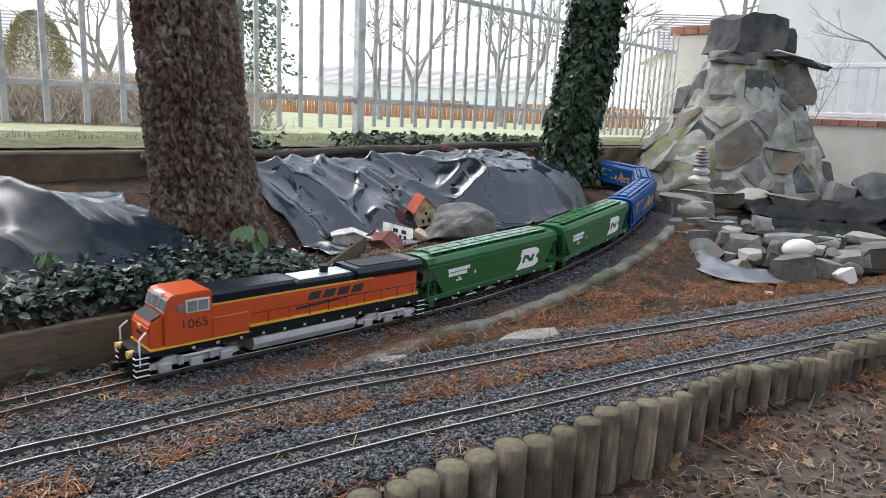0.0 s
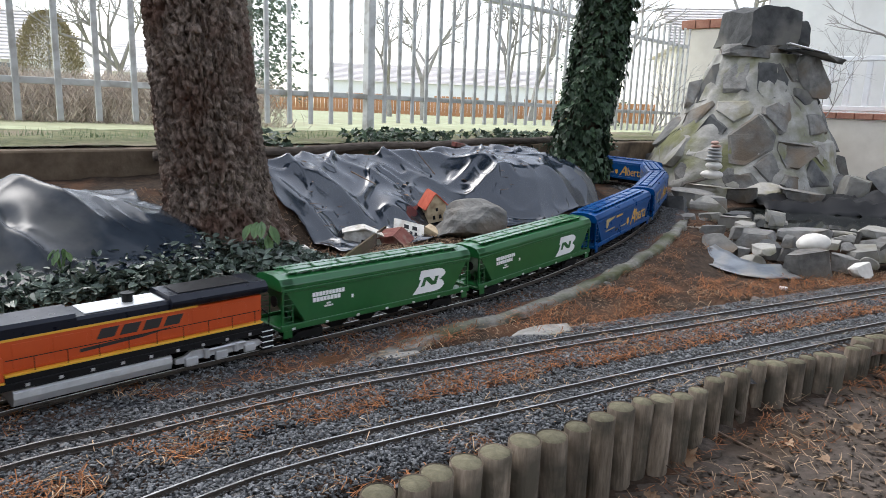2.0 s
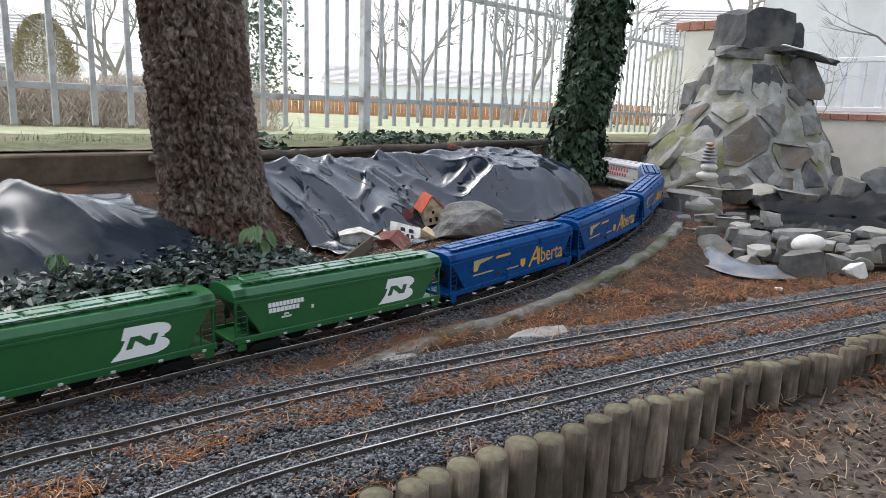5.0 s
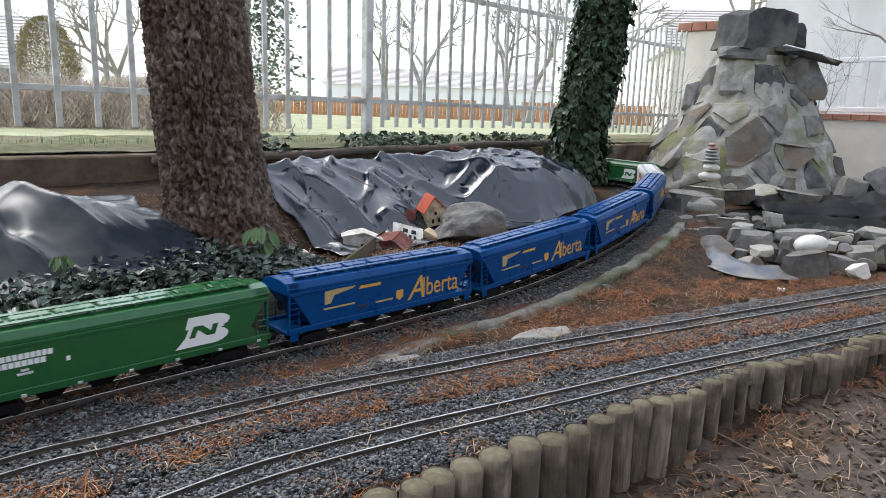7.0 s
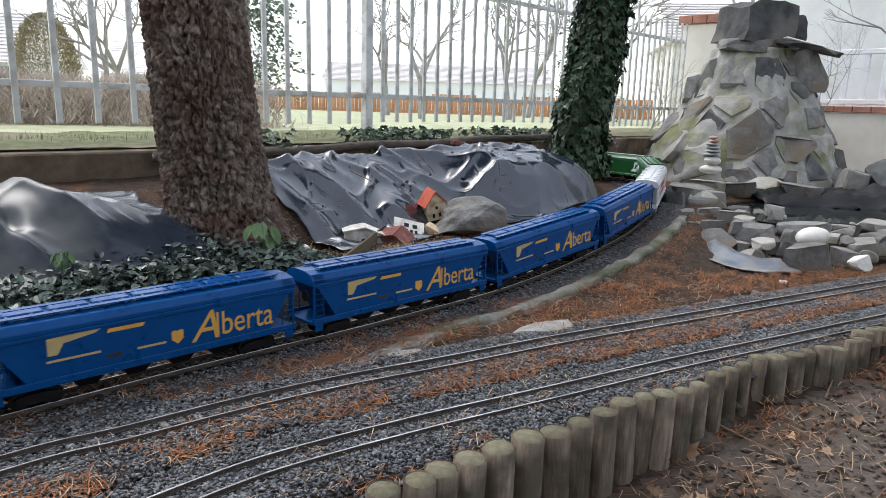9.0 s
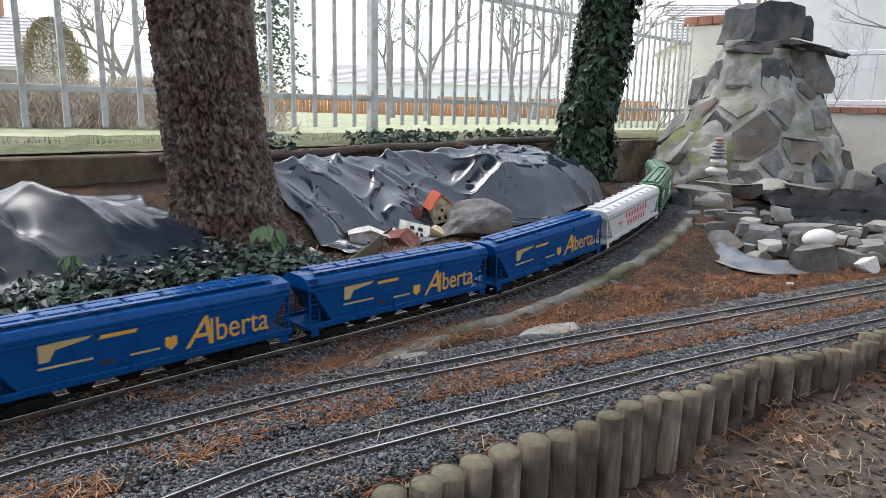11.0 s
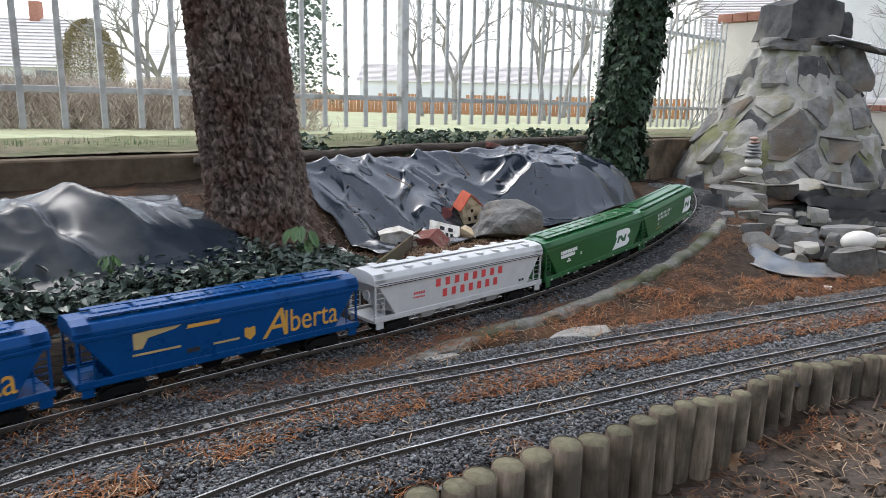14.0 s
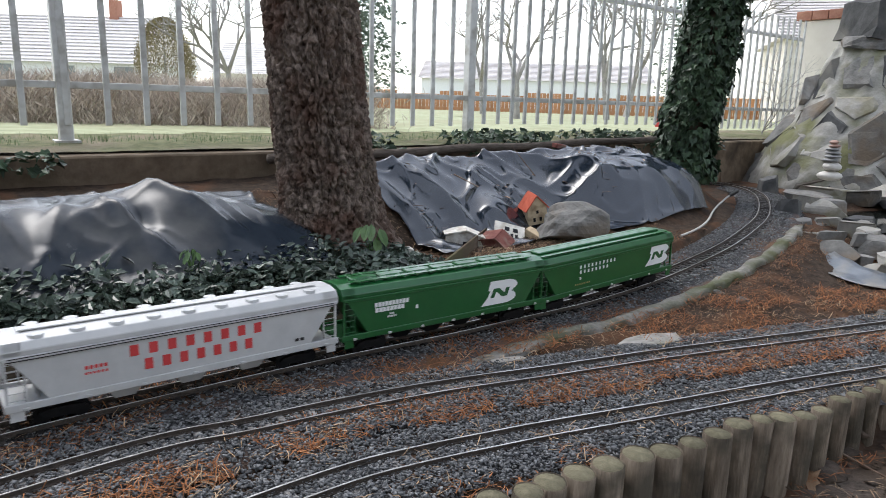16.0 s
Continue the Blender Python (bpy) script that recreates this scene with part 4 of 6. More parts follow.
    for xc in (-.243, .240):
        bm = bmesh.new()
        for s in (-1, 1):
            prism([(xc - .092, .020), (xc - .085, .030), (xc - .060, .031), (xc - .045, .037), (xc - .020, .037), (xc - .008, .031), (xc + .022, .031), (xc + .035, .038), (xc + .060, .038), (xc + .075, .030), (xc + .092, .028),
                   (xc + .092, .018), (xc + .070, .016), (xc + .060, .020), (xc + .012, .020), (xc - .012, .017), (xc - .055, .018), (xc - .070, .014)], s * .040 - .004, s * .040 + .004, bm)
            for q in (-.062, 0, .062):
                box(bm, xc + q - .013, xc + q + .013, s * .045 - .004, s * .045 + .004, .010, .027, .002)
            for q in (-.031, .031):
                rod(bm, (xc + q, s * .046, .019), (xc + q, s * .046, .036), .006, 8)
            rod(bm, (xc - .05, s * .048, .034), (xc + .03, s * .048, .034), .003, 6)
        tr = part("truck", bm, "silver", lo, "silver three-axle truck frame")
        for q in (-.062, 0, .062):
            part("wheelset", wheelset(bmesh.new(), xc + q, .0165), "black", tr)
    # steps, handrails, lamps, couplers
    for e, sx in ((H - .012, 1), (-H + .012, -1)):
        for s in (-1, 1):
            bm = bmesh.new()
            box(bm, e - .012, e + .012, s * .046 - .004, s * .046 + .004, .006, .055)
            st = part("stairwell", bm, "black", lo)
            for q in range(4):
                part("step", boxed(e - .012, e + .0135, s * .046 - .0075, s * .046 + .0075, .012 + q * .0115, .0135 + q * .0115), "letter_white", st, "white step edge")
            bm = rod(bmesh.new(), (e + sx * .004, s * .049, .030), (e + sx * .004, s * .049, .082), .0018, 6)
            rod(bm, (e + sx * .004, s * .049, .082), (e - sx * .010, s * .046, .094), .0018, 6)
            part("handrail", bm, "letter_white" if sx > 0 else "black", lo, "white handrail" if sx > 0 else "")
    for s in (-1, 1):
        part("ditch_light", rod(bmesh.new(), (H - .004, s * .030, .052), (H + .008, s * .030, .052), .0075, 12), "lamp_yellow", lo, "yellowed round lamp")
        bm = bmesh.new()
        for q in range(9):
            rod(bm, (-H + .04 + q * .05, s * .0495, .066), (-H + .04 + q * .05, s * .0495, .094), .0008, 5)
        rod(bm, (-H + .03, s * .0495, .094), (.125, s * .0495, .094), .0008, 5)
        part("side_handrail", bm, "black", lo)
        lug = as_mesh(boxed(-.003, .003, -.0008, .0008, 0, .005), "chrome", "lug")
        for q in range(12):
            part("lug", lug, "chrome", lo, at=pose(-H + .053 + q * .05, s * .0515, .046))
        f = -1 if s > 0 else 1
        part("lettering", bars(4, .030, .018, .009, .009), "letter_black", lo, "dark railway mark in plain bars", at=side_pose(s, -.088, .0421, .098))
        part("swoosh", plate([(-.085, -.004), (-.085, .002), (.085, .010), (.02, .001)]), "letter_black", lo, at=side_pose(s, -.072 if s > 0 else -.105, .0421, .085))
        text_part("road_number", "1065", .026, "letter_black", lo, side_pose(s, .243, .0498, .088), 0, 1.1)
    coupler(lo, H, "black")
    coupler(lo, -H, "black")
    return lo


loco = locomotive()
GREEN = "glossy green hopper car with white emblem and bars"
cars = [hopper("hopper_car", GREEN, "car_green", burlington)]
cars.append(copy_thing(cars[0], Matrix()))
blue = hopper("hopper_car", "bright blue hopper car with yellow lettering", "car_blue", alberta)
cars += [blue] + [copy_thing(blue, Matrix()) for _ in range(3)]
cars.append(hopper("hopper_car", "pale grey hopper car with red name bars and black stripes", "car_white", southern, "hatches", True))
cars[-1].scale = (1.03, 1, 1)
cars.append(copy_thing(cars[0], Matrix()))
cars.append(hopper("hopper_car", "green hopper car with widely spaced white bars, last in the train", "car_green", burlington_wide, "trough", True))

# where the coupling behind the locomotive stands on the main line, second by second
TRAIN = [(0, 2.544), (.5, 2.434), (1, 2.326), (1.5, 2.210), (2, 2.091), (2.5, 1.974), (3, 1.857), (3.5, 1.737), (4, 1.620), (6.5, 1.013), (7, .896), (8, .631), (8.5, .490),
         (9, .350), (9.2, .290), (11.3, -.391), (12, -.645), (12.5, -.829), (13, -1.016), (13.5, -1.209), (14, -1.408), (14.5, -1.606), (15, -1.815), (15.5, -2.032), (16, -2.258)]
RUN = np.polyfit([t for t, _ in TRAIN], [s for _, s in TRAIN], 5)


def rail_at(s):
    return Vector([float(np.interp(s, MAIN_S, MAIN[:, i])) for i in range(3)])


def car_pose(s, half):
    """A car stands on its two trucks and faces down the line."""
    a, b = rail_at(s - half), rail_at(s + half)
    d = a - b
    c = (a + b) / 2
    return pose(c.x, c.y, c.z, 0, -math.degrees(math.atan2(d.z, math.hypot(d.x, d.y))), math.degrees(math.atan2(d.y, d.x)))


def motions():
    steps = [i * 0.25 for i in range(65)]
    pitch = [0.605, 0.605, 0.605, 0.605, 0.605, 0.605, 0.620, 0.553, 0.562]
    walk(loco, [(t, car_pose(float(np.polyval(RUN, t)) - 0.353, 0.240)) for t in steps])
    back = 0.0
    for car, p in zip(cars, pitch):
        walk(car, [(t, car_pose(float(np.polyval(RUN, t)) + back + p / 2, 0.205)) for t in steps])
        back += p


# ---- tree trunks ----
def trunk(rows, n, cut, seed, depth, grain):
    """A tapered trunk through rows of x, y, z, radius, with furrowed bark."""
    rows = np.array(rows, float)
    zs = np.linspace(rows[0, 2], rows[-1, 2], cut)
    verts, faces = [], []
    for z in zs:
        cx, cy, r = (np.interp(z, rows[:, 2], rows[:, i]) for i in (0, 1, 3))
        for i in range(n):
            a = 2 * math.pi * i / n
            c, s = math.cos(a), math.sin(a)
            p = Vector((c * grain, s * grain, z * 13)) + Vector((seed, 0, 0))
            p += 0.35 * Vector((noise.noise(p * 1.7), noise.noise(p * 1.7 + Vector((5, 0, 0))), 0))
            furrow = min(1, abs(noise.noise(p)) * 6) ** .7
            furrow2 = min(1, abs(noise.noise(p * 2.1 + Vector((9, 3, 1)))) * 4.5)
            fine = noise.noise(Vector((c * grain * 4, s * grain * 4, z * 100)))
            flare = 1 + 0.10 * noise.noise((c * 1.3 + seed, s * 1.3, z * 2))
            rr = r * flare + depth * (0.58 * furrow + 0.42 * furrow2 - 0.8) + depth * 0.30 * fine
            verts.append((cx + rr * c, cy + rr * s, z))
    for j in range(cut - 1):
        for i in range(n):
            a, b = j * n + i, j * n + (i + 1) % n
            faces.append((a, b, b + n, a + n))
    return verts, faces


pine = thing("pine_tree", "large pine tree with thick furrowed grey-brown bark", "tree")
v_, f_ = trunk([(-.605, 1.86, .05, .22), (-.618, 1.86, .13, .185), (-.632, 1.86, .20, .155), (-.648, 1.86, .30, .139), (-.672, 1.86, .48, .129), (-.70, 1.86, .77, .125), (-.74, 1.86, 1.25, .118), (-.80, 1.86, 2.6, .09)], 300, 620, 3, .027, 5.2)
part("trunk", raw("trunk", v_, f_, "bark", True), "bark", pine)
for kx, kz in ((-.655, .680), (-.685, .480)):
    kn = ball(.045, .03, .030, 3, 3, .3)
    part("knot", kn, "bark", pine, "dark round branch scar", at=pose(kx, 1.744, kz - .015))



# crown out of view overhead, added to shade the foreground
def unseen_pine_crown():
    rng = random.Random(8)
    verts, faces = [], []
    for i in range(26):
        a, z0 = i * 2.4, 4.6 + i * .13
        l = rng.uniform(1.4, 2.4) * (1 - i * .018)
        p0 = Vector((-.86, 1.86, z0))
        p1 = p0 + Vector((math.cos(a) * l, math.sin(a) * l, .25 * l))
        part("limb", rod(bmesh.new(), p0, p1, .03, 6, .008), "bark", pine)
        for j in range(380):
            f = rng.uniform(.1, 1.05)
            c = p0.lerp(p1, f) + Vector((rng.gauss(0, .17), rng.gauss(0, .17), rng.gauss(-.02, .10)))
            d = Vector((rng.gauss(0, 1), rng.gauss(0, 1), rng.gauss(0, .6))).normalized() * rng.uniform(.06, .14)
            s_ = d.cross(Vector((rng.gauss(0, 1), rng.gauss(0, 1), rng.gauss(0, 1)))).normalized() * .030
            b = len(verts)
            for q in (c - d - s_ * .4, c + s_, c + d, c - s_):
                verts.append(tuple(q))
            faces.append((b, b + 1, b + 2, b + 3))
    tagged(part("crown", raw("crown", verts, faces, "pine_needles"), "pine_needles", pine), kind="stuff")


# unseen upper trunk, added to carry the shading crown
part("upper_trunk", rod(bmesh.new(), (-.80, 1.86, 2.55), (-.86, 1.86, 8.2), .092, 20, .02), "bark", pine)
unseen_pine_crown()

LEAF5 = [(0, 0), (.30, -.10), (.52, .12), (.34, .26), (.40, .52), (.16, .55), (0, 1.0), (-.16, .55), (-.40, .52), (-.34, .26), (-.52, .12), (-.30, -.10)]
LEAFO = [(0, 0), (.20, .22), (.27, .5), (.17, .8), (0, 1.0), (-.17, .8), (-.27, .5), (-.20, .22)]


def leaf_cloud(name, places, shape, material, fold=0.18):
    """Many leaves in one mesh. Each place: point, direction of the tip, normal, size."""
    verts, faces = [], []
    m = len(shape)
    mid = [i for i, p in enumerate(shape) if p[0] == 0][-1]
    for p, tip, nor, size in places:
        tip = tip.normalized()
        side = nor.cross(tip)
        if side.length < 1e-4:
            continue
        side.normalize()
        up = tip.cross(side)
        b = len(verts)
        for x, y in shape:
            q = p + (side * x + tip * y) * size + up * size * (fold * abs(x) * 1.6 - 0.22 * y * y)
            verts.append((q.x, q.y, q.z))
        faces.append(tuple(b + i for i in range(0, mid + 1)))
        faces.append(tuple([b + i for i in range(mid, m)] + [b]))
    return raw(name, verts, faces, material)


def build_ivy_tree():
    tree = thing("ivy_tree", "leaning tree trunk wrapped in dark glossy ivy", "tree")
    rows = [(.595, 3.54, .05, .15), (.605, 3.54, .18, .11), (.62, 3.54, .27, .085), (.656, 3.54, .53, .092), (.723, 3.54, 1.076, .085), (.85, 3.54, 2.2, .07)]
    v, f = trunk(rows, 40, 90, 8, .012, 4)
    part("trunk", raw("trunk", v, f, "ivy_bark"), "ivy_bark", tree)
    rng, ra = random.Random(21), np.array(rows)
    places = []
    for i in range(5200):
        z = rng.uniform(.20, 1.75)
        cx, r = float(np.interp(z, ra[:, 2], ra[:, 0])), float(np.interp(z, ra[:, 2], ra[:, 3]))
        a = rng.uniform(0, 2 * math.pi)
        lump = 0.030 + 0.045 * max(0, noise.noise((a * 1.6, z * 3.2, 4)) + 0.35)
        rr = r + rng.uniform(.2, 1.0) * lump + (0.03 if z < .3 else 0)
        out = Vector((math.cos(a), math.sin(a), 0))
        p = Vector((cx, 3.54, z)) + out * rr
        tip = Vector((rng.gauss(0, .55), rng.gauss(0, .55), -1 + rng.gauss(0, .35))) + out * .45
        nor = (out + Vector((rng.gauss(0, .35), rng.gauss(0, .35), .45 + rng.gauss(0, .3)))).normalized()
        places.append((p, tip, nor, rng.uniform(.026, .050)))
    tagged(part("ivy_leaves", leaf_cloud("ivy_leaves", places, LEAF5, "ivy"), "ivy", tree), kind="stuff")


build_ivy_tree()


# ---- tarpaulins ----
TARP = []


def on_tarp(x, y):
    v = np.vstack(TARP)
    return float(v[((v[:, :2] - (x, y)) ** 2).sum(1).argmin(), 2])


def ridge(k, o, k0, o0, k1, o1, w, h):
    """A fold in the sheet from one place to another, fading at its ends."""
    dk, do = k1 - k0, o1 - o0
    f = np.clip(((k - k0) * dk + (o - o0) * do) / (dk * dk + do * do), 0, 1)
    d = np.hypot(k - k0 - f * dk, o - o0 - f * do)
    return h * np.exp(-np.sqrt((d / w) ** 2 + .04) * 1.5 + .3) * (.55 + .45 * np.sin(np.pi * np.clip(f, .08, .92)))


def dome(k, o, kc, oc, rk, ro, h):
    return h * np.exp(-((k - kc) / rk) ** 2 - ((o - oc) / ro) ** 2)


def mound_sheet(k, o):
    """The sheet over the mound: a plateau that breaks into a steep front, and folds running down the slope."""
    brk = -.86 - .30 * np.clip(k, 0, .4)
    z = .105 * sstep(-.17, .02, o - brk) * (1 - .8 * sstep(-.86, -.53, o)) * sstep(-.22, .06, k) * (1 - sstep(.40, .72, k))
    z = z + ridge(k, o, -.84, -.57, -.63, -.86, .040, .034) + ridge(k, o, -.76, -.64, -.68, -.82, .026, .018) + ridge(k, o, -.93, -.62, -.80, -.95, .045, .024)
    z = z + ridge(k, o, -.62, -.55, -.42, -.72, .030, .022) + ridge(k, o, -.36, -.53, -.12, -.64, .034, .030) + ridge(k, o, -.22, -.56, .04, -.80, .040, .030)
    z = z + ridge(k, o, -.06, -.55, .22, -.70, .034, .024) + ridge(k, o, .14, -.60, .34, -.86, .030, .020) + ridge(k, o, -.16, -.84, .08, -.87, .024, .018)
    z = z + ridge(k, o, .30, -.55, .58, -.66, .030, .020) + ridge(k, o, -.30, -.66, -.12, -.86, .022, .016) + ridge(k, o, .24, -.93, .30, -1.06, .024, .014)
    return z + dome(k, o, -.50, -.82, .10, .085, .055) - dome(k, o, -.38, -.72, .06, .07, .022)


def bank_sheet(k, o):
    """The slack sheet on the bank: a flat top edge, one high arch with two folds below it."""
    z = .086 * sstep(-1.25, -1.0, o) * (1 - sstep(-.96, -.60, o)) * (.30 + .70 * (1 - sstep(-1.70, -1.46, k)))
    z = z + dome(k, o, -1.81, -.92, .075, .08, .020) - dome(k, o, -1.845, -1.07, .028, .06, .030) - dome(k, o, -1.97, -.93, .06, .07, .014)
    z = z + ridge(k, o, -1.91, -1.0, -1.80, -1.21, .026, .030) + ridge(k, o, -1.79, -.93, -1.67, -1.11, .034, .030) + ridge(k, o, -1.98, -.97, -2.05, -1.16, .045, .020)
    z = z + ridge(k, o, -2.16, -.95, -2.08, -1.20, .05, .024) + ridge(k, o, -1.60, -.90, -1.54, -1.10, .04, .014) + dome(k, o, -1.50, -1.05, .05, .09, .014)
    for q in range(8):
        z = z + ridge(k, o, -2.35 - .16 * q, -.92 - .03 * (q % 3), -2.27 - .16 * q, -1.2, .06, .020)
    return z


def tarp(name, corners, nu, nv, label, seed, lift, relief, material, fine):
    """Sheeting over the bank: corners along and across the fence line (top start, top end, foot end, foot start)."""
    a, b, c, d = (np.array(q, float) for q in corners)
    u, v = (q.ravel() for q in np.meshgrid(np.linspace(0, 1, nu + 1), np.linspace(0, 1, nv + 1)))
    ko = (a * (1 - u[:, None]) + b * u[:, None]) * (1 - v[:, None]) + (d * (1 - u[:, None]) + c * u[:, None]) * v[:, None]
    w = np.array([noise.noise((x * 5 + seed, y * 5, 0)) for x, y in zip(u, v)])
    rim = 1 - (1 - np.abs(2 * u - 1) ** 6) * (1 - np.abs(2 * v - 1) ** 6)
    ko = ko + (w * rim * .03)[:, None]
    k, o = ko[:, 0], ko[:, 1]
    xy = F0 + k[:, None] * FD + o[:, None] * FN
    z = height(xy) + lift + relief(k, o) * (1 - .8 * sstep(.88, 1.0, v))
    for i, (x, y) in enumerate(xy):
        q = Vector((x * 3.2 + seed, y * 3.2, seed))
        crease = math.exp(-abs(noise.noise(q * 1.4 + Vector((noise.noise(q), noise.noise(q + Vector((7, 0, 0))), 0)) * .7)) * 11)
        z[i] += fine * (.7 * crease + .7 * noise.noise(q * .9) + .35 * math.exp(-abs(noise.noise(q * 3.1 + Vector((2, 5, 0)))) * 9) + .12 * noise.noise(q * 5)) * (.6 + .8 * (1 - v[i]))
    verts = np.column_stack([xy, z])
    TARP.append(verts)
    faces = []
    for j in range(nv):
        for i in range(nu):
            q = j * (nu + 1) + i
            faces.append((q, q + 1, q + nu + 2, q + nu + 1))
    ob = new(name, raw(name, verts, faces, material, True))
    so = ob.modifiers.new("thickness", "SOLIDIFY")
    so.thickness = 0.0015
    return tagged(ob, label, "tarpaulin", "tarpaulins on the bank")


def fxy(k, off):
    p = fence_at(k, off)
    return (p.x, p.y)


tarp("tarpaulin", [(-.98, -.55), (.76, -.52), (.46, -1.10), (-.88, -.99)], 220, 110,
     "wrinkled glossy black tarpaulin draped over the mound", 2.3, .010, mound_sheet, "tarp", .022)
tarp("tarpaulin", [(-3.6, -.50), (-1.42, -.58), (-1.44, -1.25), (-3.6, -1.30)], 260, 110,
     "slack dusty black tarpaulin on the bank beside the pine", 9.1, .014, bank_sheet, "dusty_tarp", .012)


# ---- plants on the bank ----
def scatter_leaves(name, label, count, region, zlo, zhi, size, shape, material, seed, upright=0.5):
    rng = random.Random(seed)
    pts = []
    while len(pts) < count:
        c = region(rng)
        if c:
            pts.append(c)
    hz = height(pts)
    places = []
    for (x, y), h in zip(pts, hz):
        clump = 0.5 + 0.5 * noise.noise((x * 7, y * 7, seed))
        if clump < 0.28:
            continue
        p = Vector((x, y, h + zlo + (zhi - zlo) * rng.random() * (0.4 + clump)))
        tip = Vector((rng.gauss(0, 1), rng.gauss(0, 1) - .25, rng.gauss(0.05, .45)))
        nor = Vector((rng.gauss(0, .45), rng.gauss(0, .45) - .2, 1))
        places.append((p, tip, nor, rng.uniform(*size)))
    tagged(new(name, leaf_cloud(name, places, shape, material)), label, "plants", kind="stuff")


def bank_strip(u0, u1, x0, x1):
    def pick(rng):
        i = rng.randrange(1, len(OPEN) - 1)
        p = OPEN[i]
        if not x0 < p[0] < x1:
            return None
        t = OPEN[i + 1] - OPEN[i - 1]
        n_ = np.array((-t[1], t[0])) / math.hypot(t[0], t[1])
        q = p[:2] + n_ * rng.uniform(u0, u1)
        q = q + np.array((rng.gauss(0, .02), rng.gauss(0, .02)))
        return (q[0], q[1])
    return pick


scatter_leaves("ground_cover", "dense dark periwinkle leaves on the bank above the track", 5200, bank_strip(.145, .235, -1.45, -.25), .002, .030, (.018, .032), LEAFO, "vinca", 3)
scatter_leaves("ground_cover", "periwinkle leaves creeping over the foot of the tarpaulin", 900, bank_strip(.23, .37, -.97, -.72), .010, .045, (.018, .034), LEAFO, "vinca", 14)
scatter_leaves("ground_cover", "sparse periwinkle leaves at the foot of the pine", 3000, bank_strip(.22, .46, -.70, -.05), .003, .030, (.014, .028), LEAFO, "vinca", 4)


def wall_ivy():
    rng = random.Random(31)
    places = []
    for i in range(1500):
        k = rng.uniform(-1.0, 1.75)
        o = rng.uniform(WALL_OFF - .05, WALL_OFF + .22)
        if noise.noise((k * 3.5, 1, 0)) < -0.12 + 0.3 * (k < -.3):
            continue
        p = fence_at(k, o, 0.345 + rng.uniform(-.01, .055) - (0.05 if o < WALL_OFF else 0))
        places.append((p, Vector((rng.gauss(0, 1), rng.gauss(0, 1) - .4, rng.gauss(-.1, .5))), Vector((rng.gauss(0, .5), rng.gauss(0, .5) - .5, 1)), rng.uniform(.022, .045)))
    for i in range(170):
        k = rng.uniform(-2.35, -1.9) if i < 90 else rng.uniform(-1.02, -.86)
        p = fence_at(k, WALL_OFF - rng.uniform(.01, .09), 0.29 + rng.uniform(0, .06))
        places.append((p, Vector((rng.gauss(0, 1), rng.gauss(0, 1), rng.gauss(0, .5))), Vector((rng.gauss(0, .5), rng.gauss(0, .5) - .5, 1)), rng.uniform(.02, .04)))
    tagged(new("creeping_ivy", leaf_cloud("creeping_ivy", places, LEAF5, "ivy")), "low ivy creeping along the top of the wall", "plants", kind="stuff")


wall_ivy()


def grass_tufts():
    rng = random.Random(61)
    verts, faces = [], []
    for i in range(5200):
        k, o = rng.uniform(-3.4, 1.6), rng.gauss(.04, .07)
        if o < WALL_OFF + .12 or noise.noise((k * 4, o * 5, 3)) < -.15:
            continue
        p = fence_at(k, o, .352)
        h = rng.uniform(.012, .045)
        lean = Vector((rng.gauss(0, .4), rng.gauss(0, .4), 1)).normalized() * h
        s_ = Vector((lean.y, -lean.x, 0.01)).normalized() * .0014
        b = len(verts)
        for q in (p - s_, p + s_, p + lean):
            verts.append(tuple(q))
        faces.append((b, b + 1, b + 2))
    tagged(new("grass", raw("grass", verts, faces, "green_leaf")), "short green grass tufts along the fence", "grass", kind="stuff")


grass_tufts()


def leafy_plant(x, y, z, count, size, seed, label, material="green_leaf"):
    rng = random.Random(seed)
    pl = thing("leafy_plant", label, "plant", at=pose(x, y, z))
    bm = bmesh.new()
    for i in range(count):
        a = rng.uniform(0, 6.28)
        h = size * rng.uniform(.5, 1.1)
        top = Vector((math.cos(a) * h * .3, math.sin(a) * h * .3, h * .8))
        rod(bm, (0, 0, -.01), top, .0016, 5, .0009)
        me = leaf_cloud("leaf", [(top, Vector((math.cos(a) * .7, math.sin(a) * .7 - .3, -1)), Vector((math.cos(a), math.sin(a) - .8, .5)), size * .46)], LEAFO, material)
        part("leaf", me, material, pl)
    part("stem", bm, material, pl)


leafy_plant(-.478, 1.69, ground_z(-.478, 1.69) + .01, 6, .10, 5, "fresh green broad-leaved plant at the foot of the pine")
leafy_plant(-.80, 1.36, ground_z(-.80, 1.36) + .03, 9, .05, 6, "small green plant among the periwinkle")

# ---- rubble, toy houses and debris on the mound ----
boulder = solo("boulder", rock(.29, .22, .165, 17, 8, .12, 4), "stone", "rough grey boulder at the foot of the tarpaulin", "rock", at=pose(.070, 2.53, on_tarp(.07, 2.53) - .03, 0, 0, 20))


